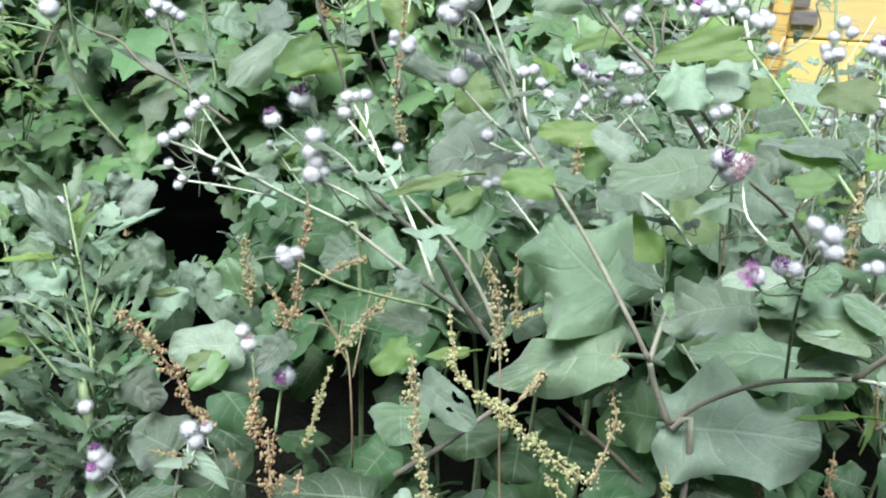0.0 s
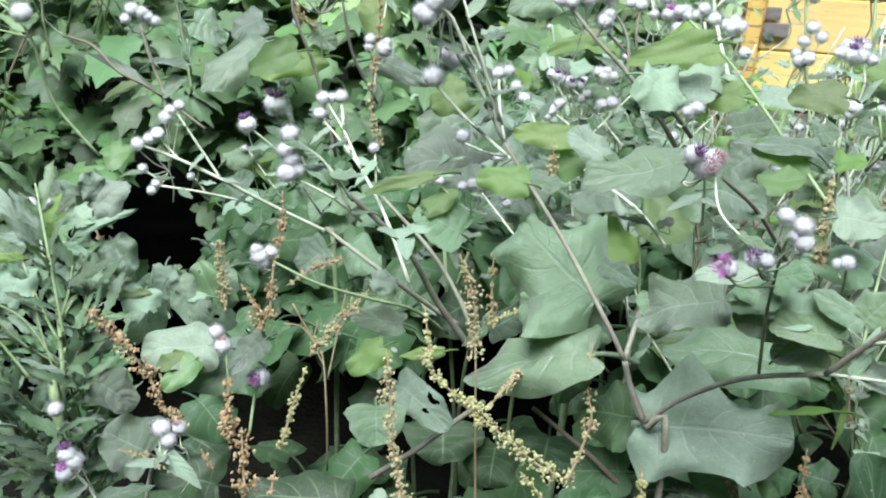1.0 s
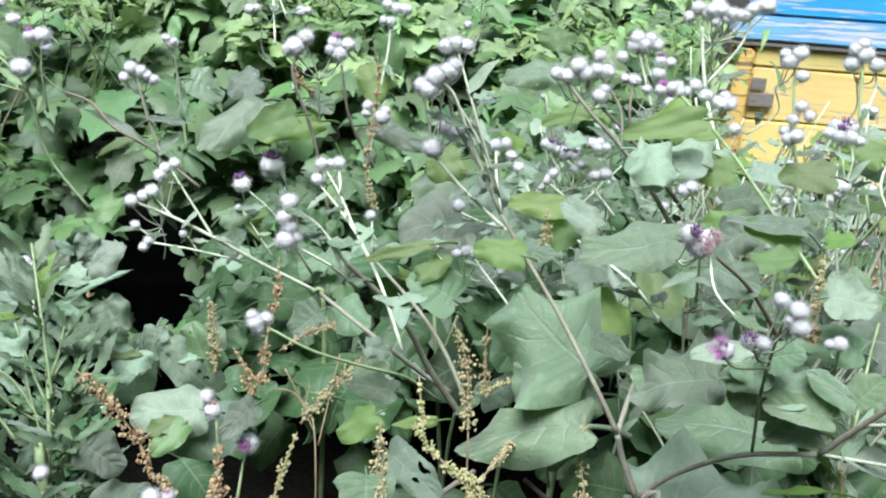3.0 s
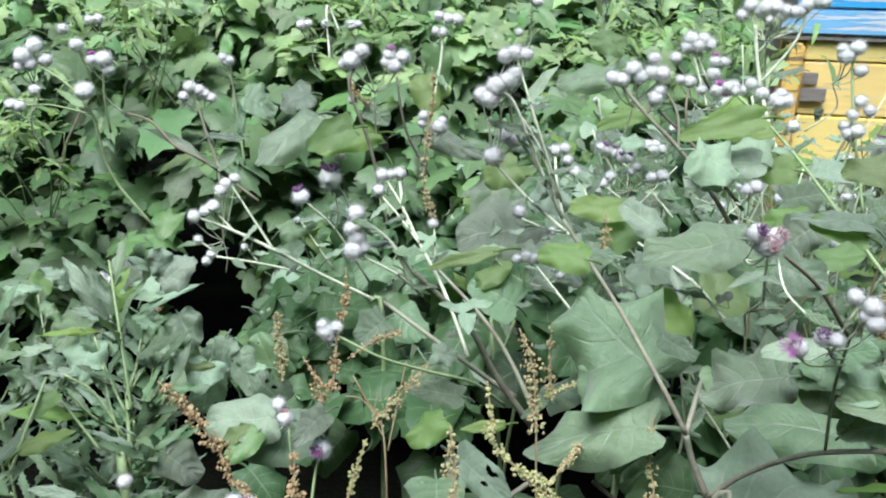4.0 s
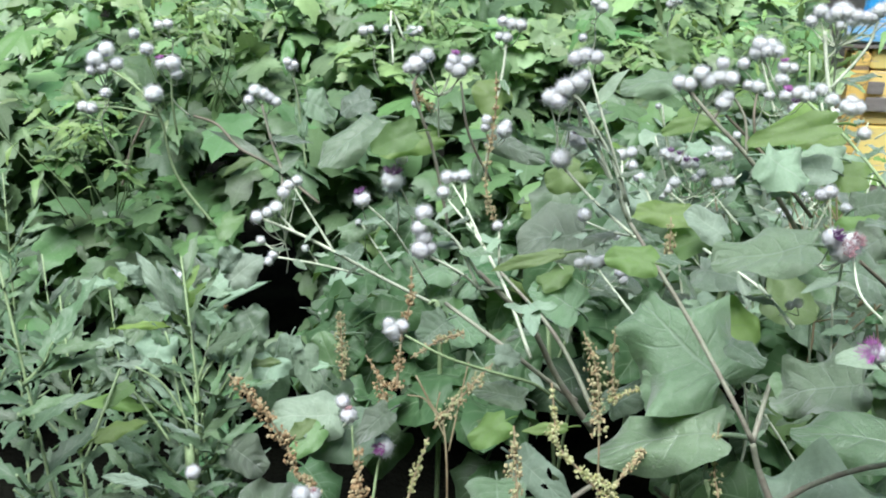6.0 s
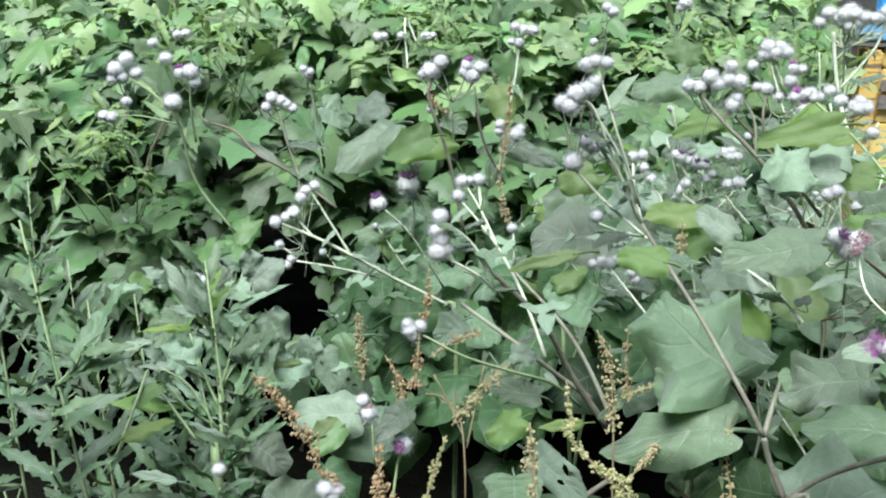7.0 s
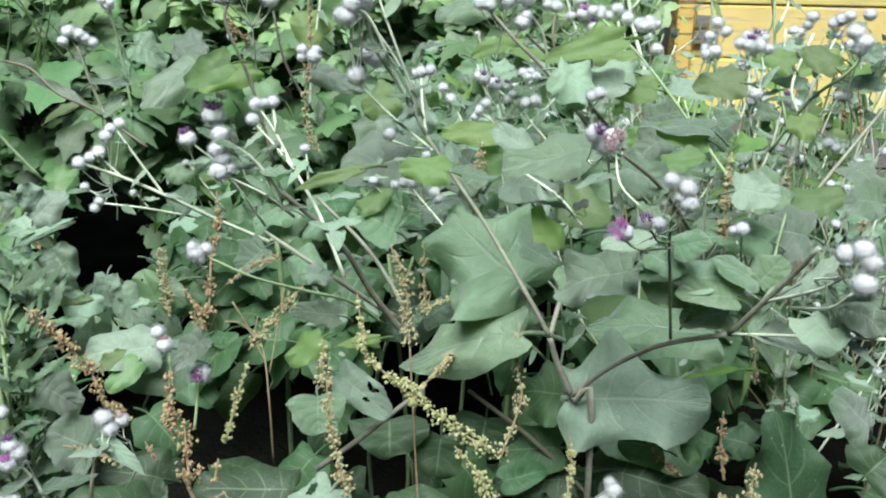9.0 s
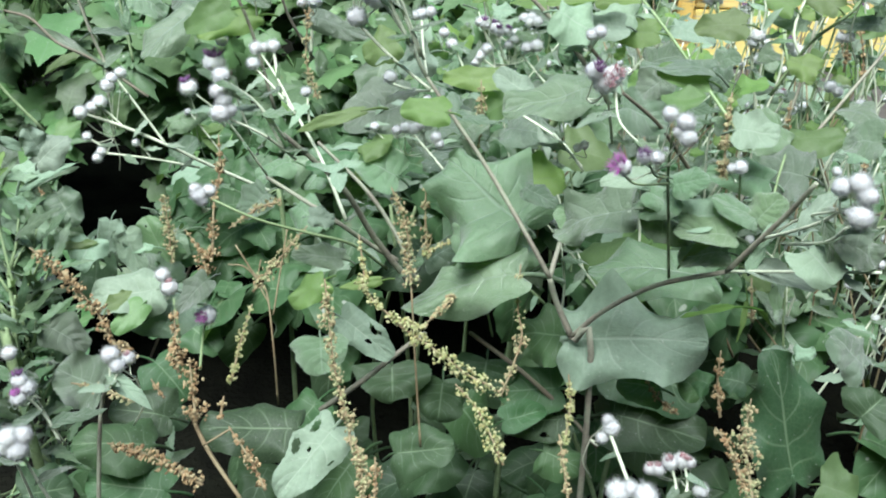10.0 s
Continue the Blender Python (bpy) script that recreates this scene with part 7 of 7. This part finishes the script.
for i in range(4):
    x = vine_rng.uniform(-1.5, 0.6)
    a, b, c = (mound(x + vine_rng.gauss(0, 0.12), s)[0] + Vector((0, 0.14, -0.08)) for s in (0.02, 0.35, vine_rng.uniform(0.5, 0.8)))
    if hollow(a.lerp(b, 0.5)) or hollow(b) or hollow(a.lerp(b, 0.75)):
        continue
    stem(thicket, 4, 2, (a.x, a.y, 0.0), a, b, c, name="vine", material=DARK_STEM)

# ---- understorey of burdock leaves ----
under_rng = random.Random(17)
stand = thing("burdock_stand", (0.1, 1.1, 0.0), "mass of shaded burdock leaves behind the front plants", "plant")


def canopy(x, y):
    """The height of the leaf roof of the stand."""
    low = 0.14 * min(1.0, max(0.0, (0.08 - x) / 0.1)) + 0.21 * min(1.0, max(0.0, (x - 0.38) / 0.25))
    return 0.885 + 0.07 * (y - 0.78) - low + 0.06 * noise.noise(Vector((x * 3, y * 3, 1)))


def roof_pose(low, high, drop):
    x = under_rng.uniform(-0.3, 1.25)
    if x < 0.05 and under_rng.random() < 0.45:
        x = under_rng.uniform(0.05, 0.5)
    y = (0.85 if x > 0.18 else 1.02) + 1.3 * under_rng.random() ** 1.3
    along = Vector((under_rng.gauss(0, 0.7), -0.5 + under_rng.gauss(0, 0.5), -0.3 + under_rng.gauss(0, 0.3)))
    face = Vector((under_rng.gauss(0, 0.35), -0.3 + under_rng.gauss(0, 0.3), 0.9))
    return aim((x, y, canopy(x, y) - drop - abs(under_rng.gauss(0, 0.03))), along, face, under_rng.uniform(low, high))


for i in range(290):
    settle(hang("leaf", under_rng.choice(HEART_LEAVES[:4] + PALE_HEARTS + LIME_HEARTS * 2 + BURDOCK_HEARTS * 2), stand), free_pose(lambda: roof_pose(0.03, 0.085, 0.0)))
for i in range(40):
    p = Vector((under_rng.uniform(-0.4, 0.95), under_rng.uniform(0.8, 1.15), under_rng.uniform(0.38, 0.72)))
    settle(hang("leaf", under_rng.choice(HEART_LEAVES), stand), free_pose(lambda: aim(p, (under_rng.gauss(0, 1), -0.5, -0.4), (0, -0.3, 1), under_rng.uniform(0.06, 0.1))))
stuff_leaves("foliage", stand, 150, lambda: aim((under_rng.uniform(-0.28, 1.1), under_rng.uniform(0.72, 1.5), under_rng.uniform(0.06, 0.42)), (under_rng.gauss(0, 1), under_rng.gauss(-0.3, 1), -0.2), (under_rng.gauss(0, 0.4), under_rng.gauss(-0.1, 0.4), 1), under_rng.uniform(0.07, 0.12)), HEART_LEAVES[:4], BURDOCK_SHADED)
stuff_leaves("foliage", stand, 1100, lambda: roof_pose(0.05, 0.09, 0.045), HEART_LEAVES[:4], BURDOCK_SHADED)
for i in range(8):
    x, y = under_rng.uniform(-0.1, 0.8), under_rng.uniform(0.8, 1.4)
    stem(stand, 4, 2.5, (x, y, 0), (x + under_rng.gauss(0, 0.05), y, 0.4), (x + under_rng.gauss(0, 0.12), y + under_rng.gauss(0, 0.05), under_rng.uniform(0.7, 0.92)), name="stalk", material=GREEN_STEM)

# ---- thin dry stalks between the burs ----
twig = random.Random(41)
slender = [thing("burdock_plant", (x, 1.0, 0.0), "thin burdock shoots with tiny white burs", "plant", "burdocks") for x in (0.32, 0.58, 0.84)]
for i in range(110):
    x, y = twig.uniform(0.2, 0.95), twig.uniform(0.78, 1.2)
    shoots = slender[min(2, int((x - 0.2) / 0.25))]
    foot = Vector((x, y, canopy(x, y) - 0.1))
    top = foot + Vector((twig.gauss(0, 0.07), twig.gauss(0, 0.04), twig.uniform(0.12, 0.30)))
    mid = foot.lerp(top, 0.5) + Vector((twig.gauss(0, 0.012), 0, 0))
    stem(shoots, 1.5, 0.9, foot, mid, top, name="twig", material=twig.choice([PALE_STEM, GREEN_STEM, DRY_STEM]))
    side = mid + Vector((twig.gauss(0, 0.04), twig.gauss(0, 0.03), twig.uniform(0.03, 0.09)))
    stem(shoots, 1.0, 0.7, mid, mid.lerp(side, 0.6), side, name="twig", material=twig.choice([PALE_STEM, DRY_STEM]))
    if i % 2 == 0:
        bur(shoots, side, twig.uniform(4, 6.5))
        bur(shoots, top, twig.uniform(4, 6.5))

for i in range(34):
    foot = Vector((twig.uniform(0.36, 0.72), twig.uniform(0.85, 1.35), twig.uniform(0.70, 0.82)))
    top = foot + Vector((twig.gauss(0, 0.09), twig.gauss(0, 0.04), twig.uniform(0.18, 0.32)))
    stem(slender[1], 1.4, 0.9, foot, foot.lerp(top, 0.5) + Vector((twig.gauss(0, 0.02), 0, 0)), top, name="stalk", material=twig.choice([PEDICEL, DRY_STEM, PALE_STEM]))
wall_rng = random.Random(71)
for i in range(30):
    y = wall_rng.uniform(0.85, 1.35)
    x = (0.345 + 0.20 * wall_rng.random()) * (y - 0.08) / 0.82
    z = 1.14 - 0.20 * (y - 0.85) - abs(wall_rng.gauss(0, 0.06))
    top = Vector((x, y, z))
    foot = top + Vector((wall_rng.gauss(0, 0.05), wall_rng.gauss(0, 0.03), -wall_rng.uniform(0.2, 0.32)))
    stem(slender[2 if x > 0.62 else 1], 1.6, 0.9, foot, foot.lerp(top, 0.5) + Vector((wall_rng.gauss(0, 0.015), 0, 0)), top, name="stalk", material=wall_rng.choice([GREEN_STEM, PALE_STEM, PEDICEL]))
    for j in range(3):
        p = foot.lerp(top, wall_rng.uniform(0.35, 1.0))
        d = Vector((wall_rng.gauss(0, 1), wall_rng.gauss(-0.2, 0.5), wall_rng.gauss(0.15, 0.4)))
        settle(hang("leaf", wall_rng.choice(BRACTS + LIME_HEARTS + LIME_HEARTS + PALE_HEARTS), slender[2 if x > 0.62 else 1]), aim(p, d, (wall_rng.gauss(0, 0.4), -0.5, 0.85), wall_rng.uniform(0.022, 0.044)))
    if i % 3 == 0:
        for j in range(wall_rng.randint(2, 4)):
            bur(slender[2 if x > 0.62 else 1], top + Vector((wall_rng.gauss(0, 0.011), wall_rng.gauss(0, 0.008), wall_rng.gauss(0.004, 0.006))), wall_rng.uniform(6, 8.5), "dark" if wall_rng.random() < 0.25 else "")
for i in range(380):
    x, y = twig.uniform(0.0, 0.95), twig.uniform(0.76, 1.3)
    p = Vector((x, y, canopy(x, y) + twig.uniform(-0.02, 0.15)))
    d = Vector((twig.gauss(0, 1), twig.gauss(-0.4, 0.6), twig.gauss(0.1, 0.4)))
    settle(hang("leaf", twig.choice(BRACTS), slender[min(2, max(0, int((x - 0.2) / 0.25)))]), aim(p, d, (twig.gauss(0, 0.4), -0.4, 0.9), twig.uniform(0.02, 0.048)))

# ---- goosefoot on the other side ----
goose_rng = random.Random(23)


def goosefoot(root, tip, leaves=30):
    """An upright goosefoot: a ribbed stem with side shoots and narrow toothed leaves all round, smaller towards the tip."""
    plant = thing("goosefoot_plant", root, "upright grey-green weed with narrow toothed leaves", "plant", "goosefoots")
    root, tip = Vector(root), Vector(tip)
    stem(plant, 4, 0.8, root, root.lerp(tip, 0.5) + Vector((0.01, 0, 0)), tip, name="stalk", material=GREEN_STEM)
    for i in range(leaves):
        f = 0.66 + 0.34 * i / leaves
        p = root.lerp(tip, f)
        a = i * 2.4 + goose_rng.uniform(-0.4, 0.4)
        far = (1 - f) * 0.16
        d = Vector((math.cos(a), math.sin(a), 0.3 + 1.6 * max(0.0, f - 0.8) / 0.2 + goose_rng.uniform(-0.3, 0.4)))
        if far > 0.015 and i % 3 == 0:
            stem(plant, 1.6, 0.8, p, p + d * far, p + d * far * 1.6 + Vector((0, 0, far * 0.5)), name="shoot", material=GREEN_STEM)
            for j in range(5):
                q = p + d * far * (0.5 + 0.28 * j) + Vector((0, 0, far * 0.1 * j))
                e = Vector((math.cos(a + j * 2), math.sin(a + j * 2), 0.3)) + d * 0.5
                if hollow(q):
                    continue
                ob = hang("leaf", goose_rng.choice(LANCE_LEAVES), plant)
                settle(ob, aim(q, e, (0, -0.5, 0.9), goose_rng.uniform(0.03, 0.055)))
        if hollow(p + d * 0.04):
            continue
        ob = hang("leaf", goose_rng.choice(LANCE_LEAVES), plant)
        settle(ob, aim(p, d, (0, -0.4, 0.9), goose_rng.uniform(0.04, 0.075) * (1.15 - 0.55 * (f - 0.66) / 0.34)))
    return plant



goosefoot((-0.166, 0.449, 0.000), (-0.254, 0.679, 1.041), 34)
goosefoot((-0.155, 0.345, 0.000), (-0.341, 0.584, 1.106), 30)
goosefoot((-0.327, 0.524, 0.000), (-0.378, 0.712, 0.987))
goosefoot((-0.324, 0.630, 0.000), (-0.387, 0.812, 0.947))
goosefoot((-0.405, 0.517, 0.000), (-0.430, 0.665, 1.017))
goosefoot((-0.518, 0.818, 0.000), (-0.530, 0.943, 0.927))
goosefoot((-0.630, 0.851, 0.000), (-0.645, 1.075, 0.980))
goosefoot((-0.452, 0.529, 0.000), (-0.571, 0.754, 1.014))
